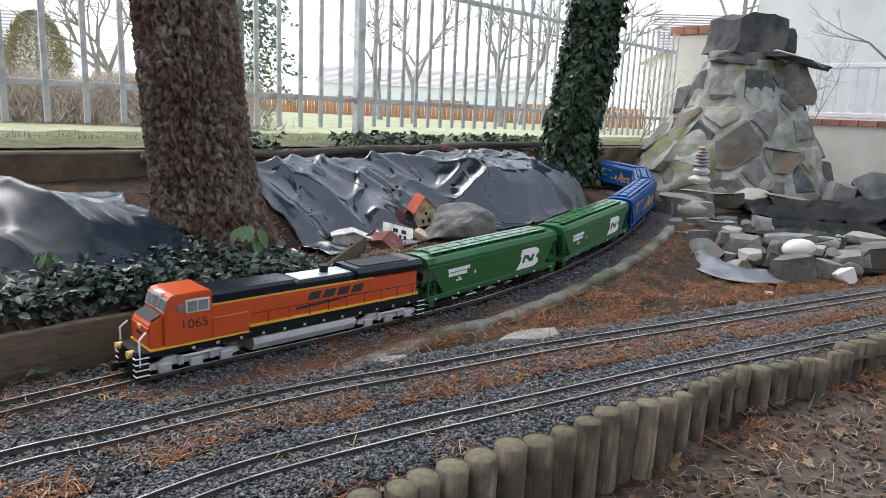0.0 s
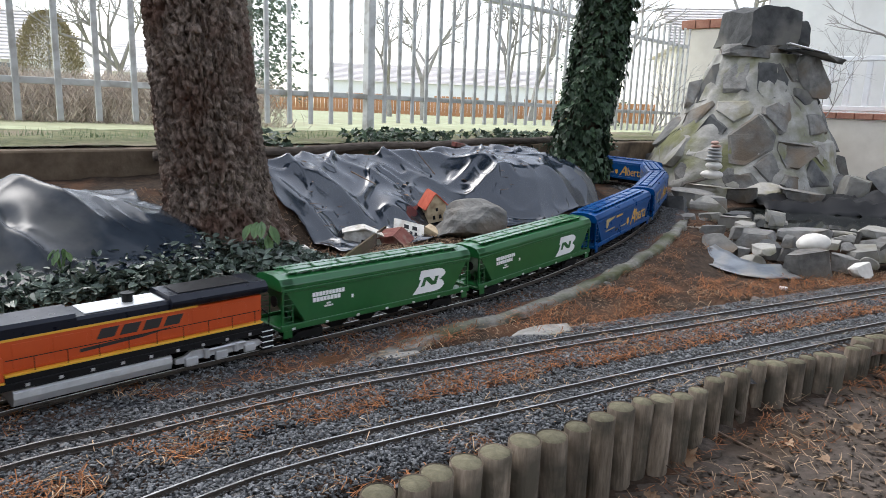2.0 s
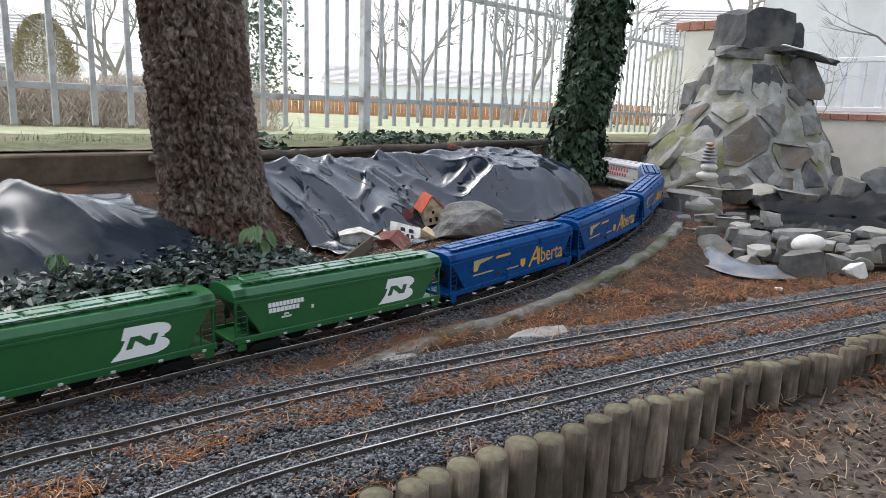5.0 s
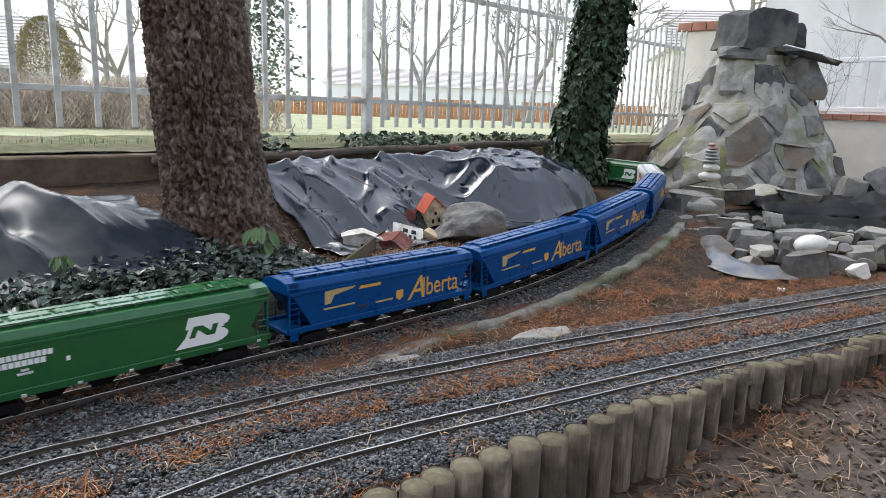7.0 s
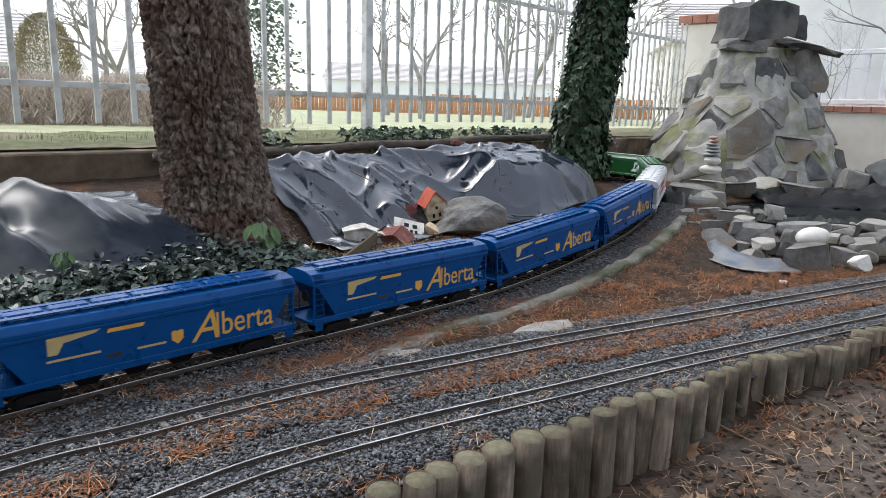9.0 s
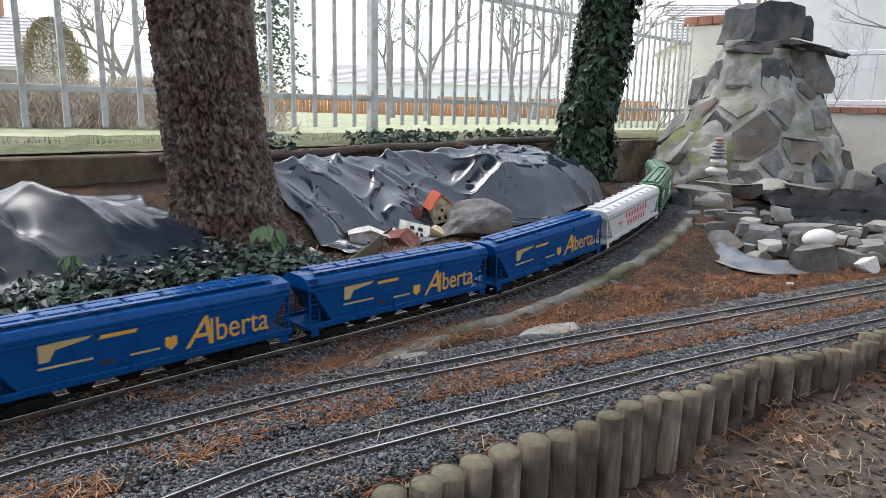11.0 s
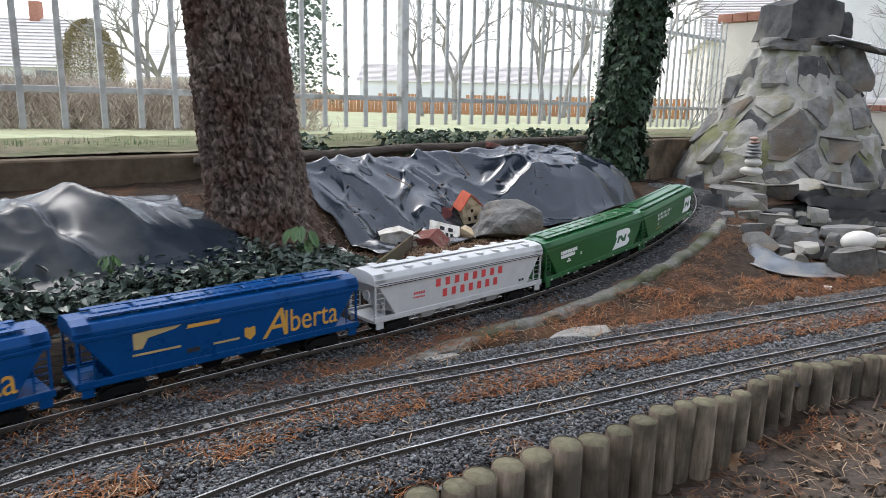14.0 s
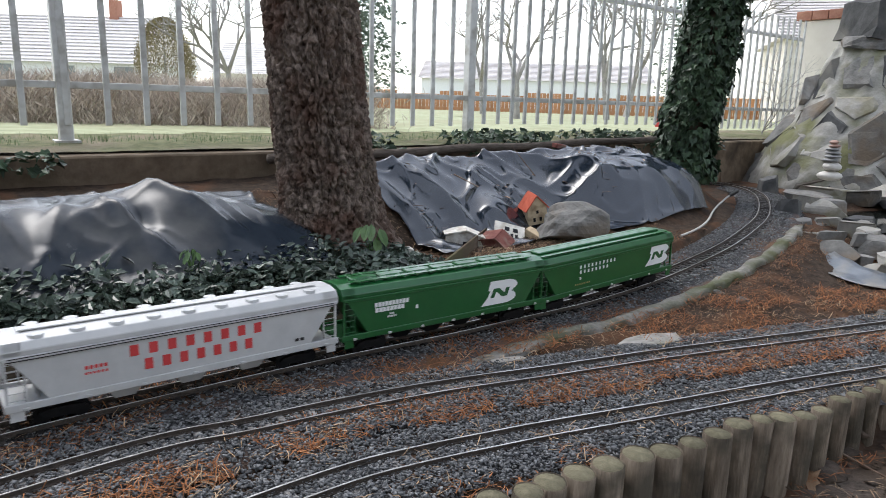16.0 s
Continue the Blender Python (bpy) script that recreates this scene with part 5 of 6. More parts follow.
def toy_house(x, y, z, rot, w, d, h, rh, wall, roof, label, holes=()):
    hs = thing("toy_house", label, "toy house", "toy houses on the mound", at=pose(x, y, z, *rot))
    pts = [(-w / 2, 0), (w / 2, 0), (w / 2, h), (0, h + rh), (-w / 2, h)]
    part("wall", prism(pts, -d / 2, d / 2), wall, hs)
    for s in (-1, 1):
        bm = bmesh.new()
        a, b = Vector((s * (w / 2 + .008), 0, h - .008 * rh / (w / 2))), Vector((0, 0, h + rh + .002))
        n_ = Vector((s * rh, 0, w / 2)).normalized() * .004
        vs = [bm.verts.new((q.x, yy, q.z)) for yy in (-d / 2 - .006, d / 2 + .006) for q in (a, b, b + n_, a + n_)]
        for f in ((0, 1, 2, 3), (7, 6, 5, 4), (0, 4, 5, 1), (1, 5, 6, 2), (2, 6, 7, 3), (3, 7, 4, 0)):
            bm.faces.new([vs[i] for i in f])
        part("roof_slope", bm, roof, hs)
    for side, px, pz, ww, hh in holes:
        if side == "y":
            part("window", boxed(px - ww / 2, px + ww / 2, -d / 2 - .0015, -d / 2 + .001, pz, pz + hh), "black", hs)
        else:
            part("window", boxed(-w / 2 - .0015, -w / 2 + .001, px - ww / 2, px + ww / 2, pz, pz + hh), "black", hs)
    return hs


toy_house(-.072, 2.68, on_tarp(-.072, 2.68) - .010, (6, -10, 24), .080, .075, .066, .046, "toy_cream", "toy_red", "small cream toy house with a red roof, leaning",
          (("y", -.014, .012, .010, .016), ("y", .012, .012, .010, .016), ("y", 0, .044, .009, .012), ("x", .0, .015, .012, .02)))
toy_house(-.315, 2.36, on_tarp(-.315, 2.36) - .02, (0, 6, 12), .135, .085, .052, .018, "toy_white", "toy_white", "sunken white toy barn with a dark open front",
          (("y", .016, .0, .048, .034), ("y", -.034, .016, .006, .008)))
toy_house(-.205, 2.38, on_tarp(-.205, 2.38) - .035, (8, 14, -10), .17, .10, .03, .040, "toy_maroon", "toy_maroon", "collapsed toy house with a dull red roof")
fac = thing("toy_facade", "white toy house front lying on its back", "toy house", at=pose(-.155, 2.43, on_tarp(-.155, 2.43) - .006, -52, 14, 14))
part("wall", boxed(-.058, .058, -.003, .003, 0, .075, .001), "toy_white", fac)
for q, (wx, wz) in enumerate(((-.033, .008), (-.015, .008), (.003, .008), (.021, .008), (-.020, .036), (.012, .036))):
    part("window", boxed(wx, wx + (.010 if q < 4 else .018), -.0045, -.0031, wz, wz + .018), "black", fac)
fac2 = solo("toy_wall", boxed(-.03, .03, -.02, .02, 0, .03, .002), "toy_cream", "cream toy wall fragment lying in the soil", "toy house", at=pose(-.075, 2.50, on_tarp(-.075, 2.50) - .004, 10, 24, -20))
solo("pale_stone", rock(.05, .04, .03, 41), "pebble", "small pale stone on the bank", "rock", at=pose(-.435, 1.93, ground_z(-.435, 1.93) + .002))
solo("brick_piece", boxed(-.03, .03, -.018, .018, 0, .022, .003), "toy_maroon", "broken red brick on the tarpaulin edge", "brick", at=pose(*fxy(.12, -.52), .335, 5, 8, 40))


def debris():
    rng = random.Random(77)
    bm = bmesh.new()
    for cx, cy, n, sp in ((-.40, 2.36, 30, .05), (-.12, 2.50, 34, .05), (.18, 2.98, 30, .08), (-.05, 2.75, 12, .05)):
        for i in range(n):
            x, y = cx + rng.gauss(0, sp), cy + rng.gauss(0, sp * .7)
            z = on_tarp(x, y) + .004
            a, l = rng.uniform(0, 6.28), rng.uniform(.01, .05)
            rod(bm, (x, y, z), (x + l * math.cos(a), y + l * math.sin(a), z + rng.uniform(-.004, .008)), .0012, 4, .0006)
    rod(bm, (-.08, 2.86, .24), (-.19, 2.92, .36), .0024, 5, .001)
    rod(bm, (-.12, 2.88, .28), (-.15, 2.84, .32), .0012, 5, .0006)
    rod(bm, (-.35, 2.32, .29), (-.26, 2.28, .255), .003, 5, .0015)
    solo("twigs", bm, "twig", "dry twigs and litter lying on the tarpaulin", "twigs", kind="stuff")
    places = []
    for i in range(80):
        k, o = rng.uniform(-1.1, .6), rng.uniform(-.95, -.55)
        x, y = fxy(k, o)
        if noise.noise((x * 5, y * 5, 2)) < .12:
            continue
        places.append((Vector((x, y, on_tarp(x, y) + .006)), Vector((rng.gauss(0, 1), rng.gauss(0, 1), 0)), Vector((rng.gauss(0, .3), rng.gauss(0, .3), 1)), rng.uniform(.012, .03)))
    tagged(new("leaf_litter", leaf_cloud("leaf_litter", places, LEAFO, "dead_leaf")), "brown dead leaves caught on the tarpaulin", "leaves", kind="stuff")


debris()


def tube(pts, r, name, material, label, category):
    cu = bpy.data.curves.new(name, "CURVE")
    cu.dimensions, cu.bevel_depth, cu.bevel_resolution = "3D", r, 2
    sp = cu.splines.new("POLY")
    d = dense(pts, 8, 4)
    sp.points.add(len(d) - 1)
    for p, q in zip(sp.points, d):
        p.co = (*map(float, q), 1)
    cu.materials.append(M[material])
    return tagged(new(name, cu), label, category)


tube([(0.476, 2.616, 0.065), (0.562, 2.743, 0.075), (0.635, 2.908, 0.085), (0.704, 3.126, 0.098), (0.808, 3.402, 0.108), (0.868, 3.545, 0.114)], .0045, "hose", "hose", "pale dirty hose lying inside the curve", "hose")
tube([(0.868, 3.545, 0.114), (0.916, 3.643, 0.118), (0.946, 3.703, 0.121)], .009, "hose_end", "black", "black end piece of the hose", "hose")
tube([(-1.6, .38, .01), (-1.15, .86, .012), (-.97, 1.06, .012), (-.80, 1.20, .012), (-.70, 1.28, .014)], .009, "pipe", "hose", "pale plastic pipe lying beside the edging wall", "pipe")


# ---- rock monument ----
MX, MY = 1.93, 4.72


def build_monument():
    mon = thing("rock_monument", "tall cone of rubble stones set in pale mortar with moss", "rock monument")
    prof = [(-.05, .70, 0), (.12, .66, 0), (.30, .57, 0), (.50, .46, .01), (.70, .35, .02), (.86, .28, .02), (.93, .25, .01)]
    pr = np.array(prof)

    def shape(z, a):
        r = float(np.interp(z, pr[:, 0], pr[:, 1]))
        r *= 1 + 0.07 * noise.noise((math.cos(a) * 1.2, math.sin(a) * 1.2, z * 2.2)) + 0.04 * math.cos(a + .4)
        return r

    verts, faces, n, rows = [], [], 120, 80
    for j in range(rows + 1):
        z = -.05 + .98 * j / rows
        for i in range(n):
            a = 2 * math.pi * i / n
            c, s = math.cos(a), math.sin(a)
            r = shape(z, a) + .014 + .030 * noise.noise((c * 5, s * 5, z * 7)) + .012 * noise.noise((c * 14, s * 14, z * 20))
            verts.append((MX + r * c + .03 * z, MY + r * s * .85, z))
    for j in range(rows):
        for i in range(n):
            a, b = j * n + i, j * n + (i + 1) % n
            faces.append((a, b, b + n, a + n))
    faces.append(tuple(rows * n + i for i in range(n)))
    part("mortar_core", raw("mortar_core", verts, faces, "mortar", True), "mortar", mon, "pale rough mortar with moss")
    # rubble: each stone fills the space between its neighbours, proud of the mortar
    rng = random.Random(14)
    seeds = []
    for _ in range(4000):
        z, a = rng.uniform(.0, .80), rng.uniform(0, 2 * math.pi)
        r = float(np.interp(z, pr[:, 0], pr[:, 1]))
        gap = rng.uniform(.13, .27)
        if all(math.hypot(((a - b + math.pi) % (2 * math.pi) - math.pi) * r, (z - y) * 1.25) > max(gap, g) * .93 for b, y, g in seeds):
            seeds.append((a, z, gap))
    kinds = ["stone", "dark_stone", "stone", "pale_stone", "stone", "dark_stone", "stone"]
    for n_, (a, z, g) in enumerate(seeds):
        r = float(np.interp(z, pr[:, 0], pr[:, 1]))
        poly = [Vector((.3 * math.cos(q * math.pi / 8), .3 * math.sin(q * math.pi / 8))) for q in range(16)]
        for b, y, g2 in seeds:
            c = Vector((((b - a + math.pi) % (2 * math.pi) - math.pi) * r, y - z))
            if 0 < c.length < .6:
                lim = c.length * g / (g + g2) - rng.uniform(.004, .034)
                cd = c.normalized()
                out = []
                for i, p in enumerate(poly):
                    p0 = poly[i - 1]
                    d0, d1 = p0.dot(cd) - lim, p.dot(cd) - lim
                    if (d0 > 0) != (d1 > 0):
                        out.append(p0.lerp(p, d0 / (d0 - d1)))
                    if d1 <= 0:
                        out.append(p)
                poly = out
        poly = [Vector((p.x, min(p.y, .87 - z))) for p in poly]
        if len(poly) < 3:
            continue
        proud = rng.uniform(.012, .040)
        tilt = Vector((rng.gauss(0, .20), rng.gauss(0, .20)))
        mid = sum(poly, Vector((0, 0))) / len(poly) + Vector((rng.gauss(0, .02), rng.gauss(0, .02)))
        bm = bmesh.new()

        def spot(p, lift):
            aa, zz = a + p.x / r, z + p.y
            rr = shape(zz, aa) + lift
            return bm.verts.new((MX + rr * math.cos(aa) + .03 * zz, MY + rr * math.sin(aa) * .85, zz))

        rings = [[spot(p, -.05) for p in poly], [spot(p, proud * .45 + .008 * rng.random()) for p in poly],
                 [spot(mid + (p - mid) * rng.uniform(.78, .90), proud + tilt.dot(p - mid) + .006 * rng.random()) for p in poly]]
        for lo, hi in zip(rings, rings[1:]):
            for i in range(len(poly)):
                j = (i + 1) % len(poly)
                bm.faces.new((lo[i], lo[j], hi[j], hi[i]))
        peak = spot(mid, proud + rng.uniform(.002, .014))
        for i in range(len(poly)):
            bm.faces.new((rings[-1][i], rings[-1][(i + 1) % len(poly)], peak))
        part("stone", bm, kinds[(n_ * 5) % 7], mon)
    part("cap_slab", rock(.56, .44, .10, 61, 8, .04, 3, True), "stone", mon, "flat grey cap slab", at=pose(MX - .02, MY - .05, .905, 3, 3, 8))
    cap = prism([(-.185, 0), (.175, 0), (.19, .09), (.15, .23), (.06, .265), (-.09, .255), (-.165, .215)], -.17, .17)
    bmesh.ops.subdivide_edges(cap, edges=cap.edges[:], cuts=2)
    bmesh.ops.triangulate(cap, faces=[f for f in cap.faces if len(f.verts) > 4])
    for v in cap.verts:
        v.co += Vector((noise.noise(v.co * 7), noise.noise(v.co * 7 + Vector((4, 0, 0))), noise.noise(v.co * 7 + Vector((0, 6, 0))))) * .022
    part("cap_boulder", cap, "dark_stone", mon, "dark block stone on top", at=pose(MX + .005, MY - .02, .965, 2, 3, 14))
    part("stone", rock(.14, .16, .24, 67, 9, .05), "dark_stone", mon, at=pose(MX + .255, MY - .03, .92, 0, 4, 30))
    part("stone", rock(.24, .22, .30, 68, 9, .05), "stone", mon, at=pose(MX + .30, MY - .22, .66, 0, 0, 12))
    part("slate", rock(.40, .24, .030, 71, 8, .03, 3, True), "dark_stone", mon, "thin projecting slate", at=pose(MX + .29, MY - .30, .905, 3, 14, -14))
    part("slate_edge", boxed(-.16, .07, -.11, .0, 0, .008, .003), "white_paint", mon, "pale flaking top of the slate", at=pose(MX + .25, MY - .29, .943, 3, 14, -14))


build_monument()

# stacked pebbles
zc = .178
cx_, cy_ = 1.455, 3.90
PEB = [(.125, .052, "pebble"), (.100, .050, "pebble"), (.085, .022, "grey_pebble"), (.088, .020, "grey_pebble"), (.078, .020, "grey_pebble"), (.070, .018, "grey_pebble"), (.062, .020, "red_pebble"), (.050, .022, "red_pebble")]
for i, (w_, h_, m_) in enumerate(PEB):
    solo("pebble", ball(w_, w_ * .9, h_, i * 2.1), m_, "smooth round pebble balanced in a stack", "pebble", "stacked pebbles", at=pose(cx_ + .006 * math.sin(i * 2.3), cy_, zc, 2, 3 * math.sin(i), i * 40), smooth=True)
    zc += h_ * .95

# ---- pond with its rocks ----
ROCKS = [(1.202, 3.43, .060, .16, .115, "pale_stone"), (1.248, 3.35, .055, .20, .11, "pale_stone"), (1.069, 3.08, .030, .085, .075, "stone"), (1.177, 3.12, .035, .15, .08, "pale_stone"),
         (1.062, 2.90, .010, .17, .07, "pale_stone"), (1.252, 3.02, .03, .17, .088, "pale_stone"), (1.059, 2.67, -.012, .19, .105, "stone"), (1.231, 2.75, .0, .22, .098, "stone"),
         (1.465, 2.83, .015, .26, .09, "stone"), (1.229, 2.61, -.01, .12, .09, "dark_stone"), (1.252, 2.37, -.03, .18, .148, "stone"), (1.119, 2.50, -.02, .10, .06, "pale_stone"),
         (1.29, 2.58, -.01, .09, .075, "stone"), (1.432, 2.46, -.015, .11, .088, "stone"), (1.522, 2.52, -.01, .16, .11, "pale_stone"), (1.661, 2.58, 0, .19, .125, "stone"),
         (1.593, 2.76, .015, .13, .08, "pale_stone"), (1.124, 2.62, -.012, .065, .055, "stone"), (1.442, 3.92, .06, .36, .115, "pale_stone"), (1.30, 3.72, .05, .24, .11, "stone"),
         (1.60, 3.86, .06, .24, .115, "stone"), (1.823, 4.05, .06, .25, .12, "pale_stone"), (1.07, 3.30, .03, .12, .15, "dark_stone"), (1.20, 4.05, .05, .13, .17, "dark_stone"),
         (1.99, 3.92, .04, .28, .13, "stone"), (2.35, 4.05, .05, .20, .22, "pale_stone"), (2.60, 4.10, .06, .34, .28, "dark_stone"), (1.78, 2.72, 0, .2, .12, "stone"), (1.95, 2.66, 0, .2, .1, "pale_stone"),
         (1.34, 3.55, .05, .18, .09, "stone"), (1.36, 3.25, .03, .16, .07, "dark_stone"), (1.33, 2.98, .0, .13, .075, "stone"), (1.68, 2.88, .01, .16, .09, "stone"), (1.85, 2.95, .01, .2, .09, "pale_stone")]
for q in range(30):
    rq = random.Random(900 + q)
    ROCKS.append((rq.uniform(1.0, 1.75), rq.uniform(2.42, 3.25), rq.uniform(-.01, .05), rq.uniform(.05, .12), rq.uniform(.04, .075), rq.choice(("pale_stone", "stone", "pale_stone"))))
ROCK_LABEL = {"pale_stone": "pale broken slab stone bordering the pond", "stone": "grey broken stone bordering the pond", "dark_stone": "dark slate-grey stone bordering the pond"}
for i, (x, y, z, w_, h_, m_) in enumerate(ROCKS):
    solo("rock", rock(w_, w_ * random.Random(i).uniform(.65, .9), h_ * .78, 200 + i, 9, .03, 3, i % 5 != 1), m_, ROCK_LABEL[m_], "rock", "rocks round the pond", at=pose(x, y, z, 0, 0, (i * 53) % 50 - 25))
solo("white_stone", ball(.13, .095, .072, 4), "pebble", "smooth oval white stone resting on the pond rocks", "rock", at=pose(1.378, 2.58, .030, 4, -8, 10), smooth=True)
solo("white_stone", rock(.13, .06, .055, 88, 9), "pebble", "whitish worn stone at the pond edge", "rock", at=pose(1.44, 2.37, -.015, 0, 0, 25))
solo("bottle_cap", rod(bmesh.new(), (0, 0, 0), (0, 0, .008), .012, 14), "white_paint", "small white cap lying by the track", "cap", at=pose(1.08, 2.165, -.018))
for x, y, w_ in ((.93, 2.02, .03), (1.0, 2.12, .022), (.54, 2.0, .035), (.49, 2.06, .025)):
    solo("pebble", rock(w_ * 1.5, w_, w_ * .6, int(x * 100)), "stone", "small brown stone on the soil", "pebble", at=pose(x, y, ground_z(x, y) - .004))


def build_pond():
    n = 48
    verts = [(1.86 + .62 * math.cos(i * 2 * math.pi / n), 3.38 + .50 * math.sin(i * 2 * math.pi / n), .045 + .0) for i in range(n)]
    ob = new("pond_water", raw("pond_water", verts, [tuple(range(n))], "water"))
    tagged(ob, "dark still pond water", "water", kind="structure")
    # liner hump behind the water
    vs, fs = [], []
    for j in range(15):
        for i in range(41):
            u, v = i / 40, j / 14
            x = 1.66 + 1.5 * u
            y = 3.62 + .55 * v - .25 * u
            z = .04 + .12 * math.sin(v * math.pi) ** .8 * (0.3 + .7 * sstep(.2, .7, u)) + .05 * noise.noise((x * 6, y * 8, 1)) + .03 * math.exp(-abs(noise.noise((x * 9, y * 9, 4))) * 7)
            vs.append((x, y, float(z)))
    for j in range(14):
        for i in range(40):
            a = j * 41 + i
            fs.append((a, a + 1, a + 42, a + 41))
    ob = new("pond_liner", raw("pond_liner", vs, fs, "black", True))
    ob.modifiers.new("thickness", "SOLIDIFY").thickness = .002
    tagged(ob, "crumpled black liner behind the pond", "pond liner")
    # strip of grey liner before the rocks
    mid = dense([(.935, 2.93, .02), (.955, 2.72, .006), (.972, 2.52, -.006), (1.005, 2.38, -.012), (1.085, 2.315, -.014), (1.19, 2.33, -.012)], 10, 6)
    t = np.gradient(mid[:, :2], axis=0)
    t /= np.linalg.norm(t, axis=1)[:, None]
    vs, fs = [], []
    for i, p in enumerate(mid):
        for j in range(7):
            o = (j / 6 - .4) * .12
            q = p[:2] + np.array((-t[i, 1], t[i, 0])) * o
            vs.append((q[0], q[1], p[2] + .006 + .05 * max(0, j / 6 - .5) + .006 * noise.noise((q[0] * 14, q[1] * 14, 0))))
    for i in range(len(mid) - 1):
        for j in range(6):
            a = i * 7 + j
            fs.append((a, a + 1, a + 8, a + 7))
    ob = new("liner_strip", raw("liner_strip", vs, fs, "liner", True))
    ob.modifiers.new("thickness", "SOLIDIFY").thickness = .002
    tagged(ob, "grey-blue strip of pond liner before the rocks", "pond liner")


build_pond()
tube([(.93, 2.98, .03), (1.0, 2.93, .035), (1.07, 2.87, .03)], .016, "black_pipe", "black", "short black pipe poking from the pond rocks", "pipe")


# ---- right-hand wall, railing, pillar, houses ----
# local frame: x runs along the wall (square to the fence), y out of the garden, origin at the corner
CM = Matrix(((-FN[0], FD[0], 0, 2.06), (-FN[1], FD[1], 0, 6.02), (0, 0, 1, 0), (0, 0, 0, 1)))
wall_e = tagged(new("wall_east", as_mesh(boxed(.1, 7, 0, .14, -.2, .545, .004), "render_wall", "wall_east")), "low cream rendered wall with a brick cap", "wall", kind="structure")
wall_e.matrix_basis = CM
cap = as_mesh(boxed(-.058, .058, -.02, .16, 0, .045, .004), "brick", "brick")
for i in range(55):
    part("brick", cap, "brick", wall_e, at=pose(.17 + i * .122, 0, .547))
railing = thing("railing", "white painted flat-bar railing on the low wall", "railing", at=CM)
for z in (.625, .985):
    part("rail", boxed(.25, 7, .05, .09, z - .018, z + .018, .003), "white_paint", railing)
picket = as_mesh(boxed(-.020, .020, .058, .082, .60, .985, .002), "white_paint", "picket")
for i in range(52):
    part("picket", picket, "white_paint", railing, at=pose(.34 + i * .128, 0, 0))
pillar = thing("gate_pillar", "pale rendered pillar with a brick cap", "pillar", at=CM)
part("shaft", boxed(-.16, .16, -.06, .26, -.1, 1.24, .006), "render_wall", pillar)
for i in range(3):
    for j in range(2):
        part("brick", boxed(-.185 + i * .125, -.065 + i * .125, -.085 + j * .19, .10 + j * .19, 1.24, 1.31, .004), "brick", pillar)


def house(name, at, w, d, h, rh, wall, roof, label, windows=(), chimney=False):
    hs = thing(name, label, "house", at=at)
    part("wall", boxed(-w / 2, w / 2, 0, d, -1, h), wall, hs)
    bm = bmesh.new()
    a = [bm.verts.new(v) for v in ((-w / 2 - .3, -.4, h - .1), (w / 2 + .3, -.4, h - .1), (w / 2 + .3, d / 2, h + rh), (-w / 2 - .3, d / 2, h + rh), (-w / 2 - .3, d + .4, h - .1), (w / 2 + .3, d + .4, h - .1))]
    bm.faces.new((a[0], a[1], a[2], a[3]))
    bm.faces.new((a[3], a[2], a[5], a[4]))
    bm.faces.new((a[0], a[3], a[4]))
    bm.faces.new((a[1], a[5], a[2]))
    bm.faces.new((a[0], a[4], a[5], a[1]))
    rf = part("roof", bm, roof, hs)
    rows = 14
    for i in range(rows):
        f = (i + .5) / rows
        part("batten", boxed(-w / 2 - .3, w / 2 + .3, -.05, .05, 0, .035), roof, rf, at=pose(0, -.4 + (d / 2 + .4) * f, h - .1 + (rh + .1) * f + .02))
    for x, z, ww, hh in windows:
        wd = part("window", boxed(x - ww / 2, x + ww / 2, -.04, .0, z, z + hh), "white_paint", hs)
        part("pane", boxed(x - ww / 2 + .06, x + ww / 2 - .06, -.05, -.041, z + .06, z + hh - .06), "window_glass", wd)
    if chimney:
        part("chimney", boxed(w * .2, w * .2 + .5, d / 2 - .3, d / 2 + .3, h + rh - .5, h + rh + .9), "brick", hs)


house("house", CM @ pose(3.7, 2.6, 0), 8.4, 6, 5.2, 2.2, "grey_wall", "hazy_roof_tile", "grey rendered house behind the railing", ((1.9, 2.2, .9, 1.2),))
house("house", pose(12.2, 30, 0, 0, 0, -8), 6, 7, 3.5, 2.0, "render_wall", "hazy_roof_tile", "distant house with a tiled roof paled for haze")
house("house", pose(-27.2, 34, -.2, 0, 0, 8), 11, 8, 2.3, 2.7, "white_paint", "hazy_roof_tile", "long white house beyond the hedge, its tiled roof paled for haze", ((-2.0, 1.2, 1.2, .9), (1.6, .9, .8, 1.2), (4.6, 1.2, 1.2, .9)), True)
house("house", pose(-1.5, 62, -.3, 0, 0, 3), 20, 9, 2.9, 1.6, "white_paint", "hazy_roof_tile", "far white house behind bare trees, its roof paled for haze")
house("house", pose(-30, 75, 0, 0, 0, 3), 16, 9, 3.0, 3.6, "render_wall", "hazy_roof_tile", "far house with a reddish roof paled for haze")


# ---- wooden fence, hedge, trees beyond ----
def far_fence():
    fn = thing("wooden_fence", "orange-brown plank fence across the street", "fence", at=pose(-6.5, 36, -.12, 0, 0, -3))
    plank = as_mesh(boxed(-.085, .085, -.012, .012, 0, 1.18, .004), "wood_fence", "plank")
    low = as_mesh(boxed(-.085, .085, -.012, .012, 0, 1.02, .004), "wood_fence", "plank")
    for i in range(150):
        part("plank", plank if (i // 12) % 2 else low, "wood_fence", fn, at=pose(-6 + i * .19, 0, 0))
    for z in (.25, .85):
        part("cross_rail", boxed(-6, 22.5, .015, .05, z, z + .1), "wood_fence", fn)


far_fence()


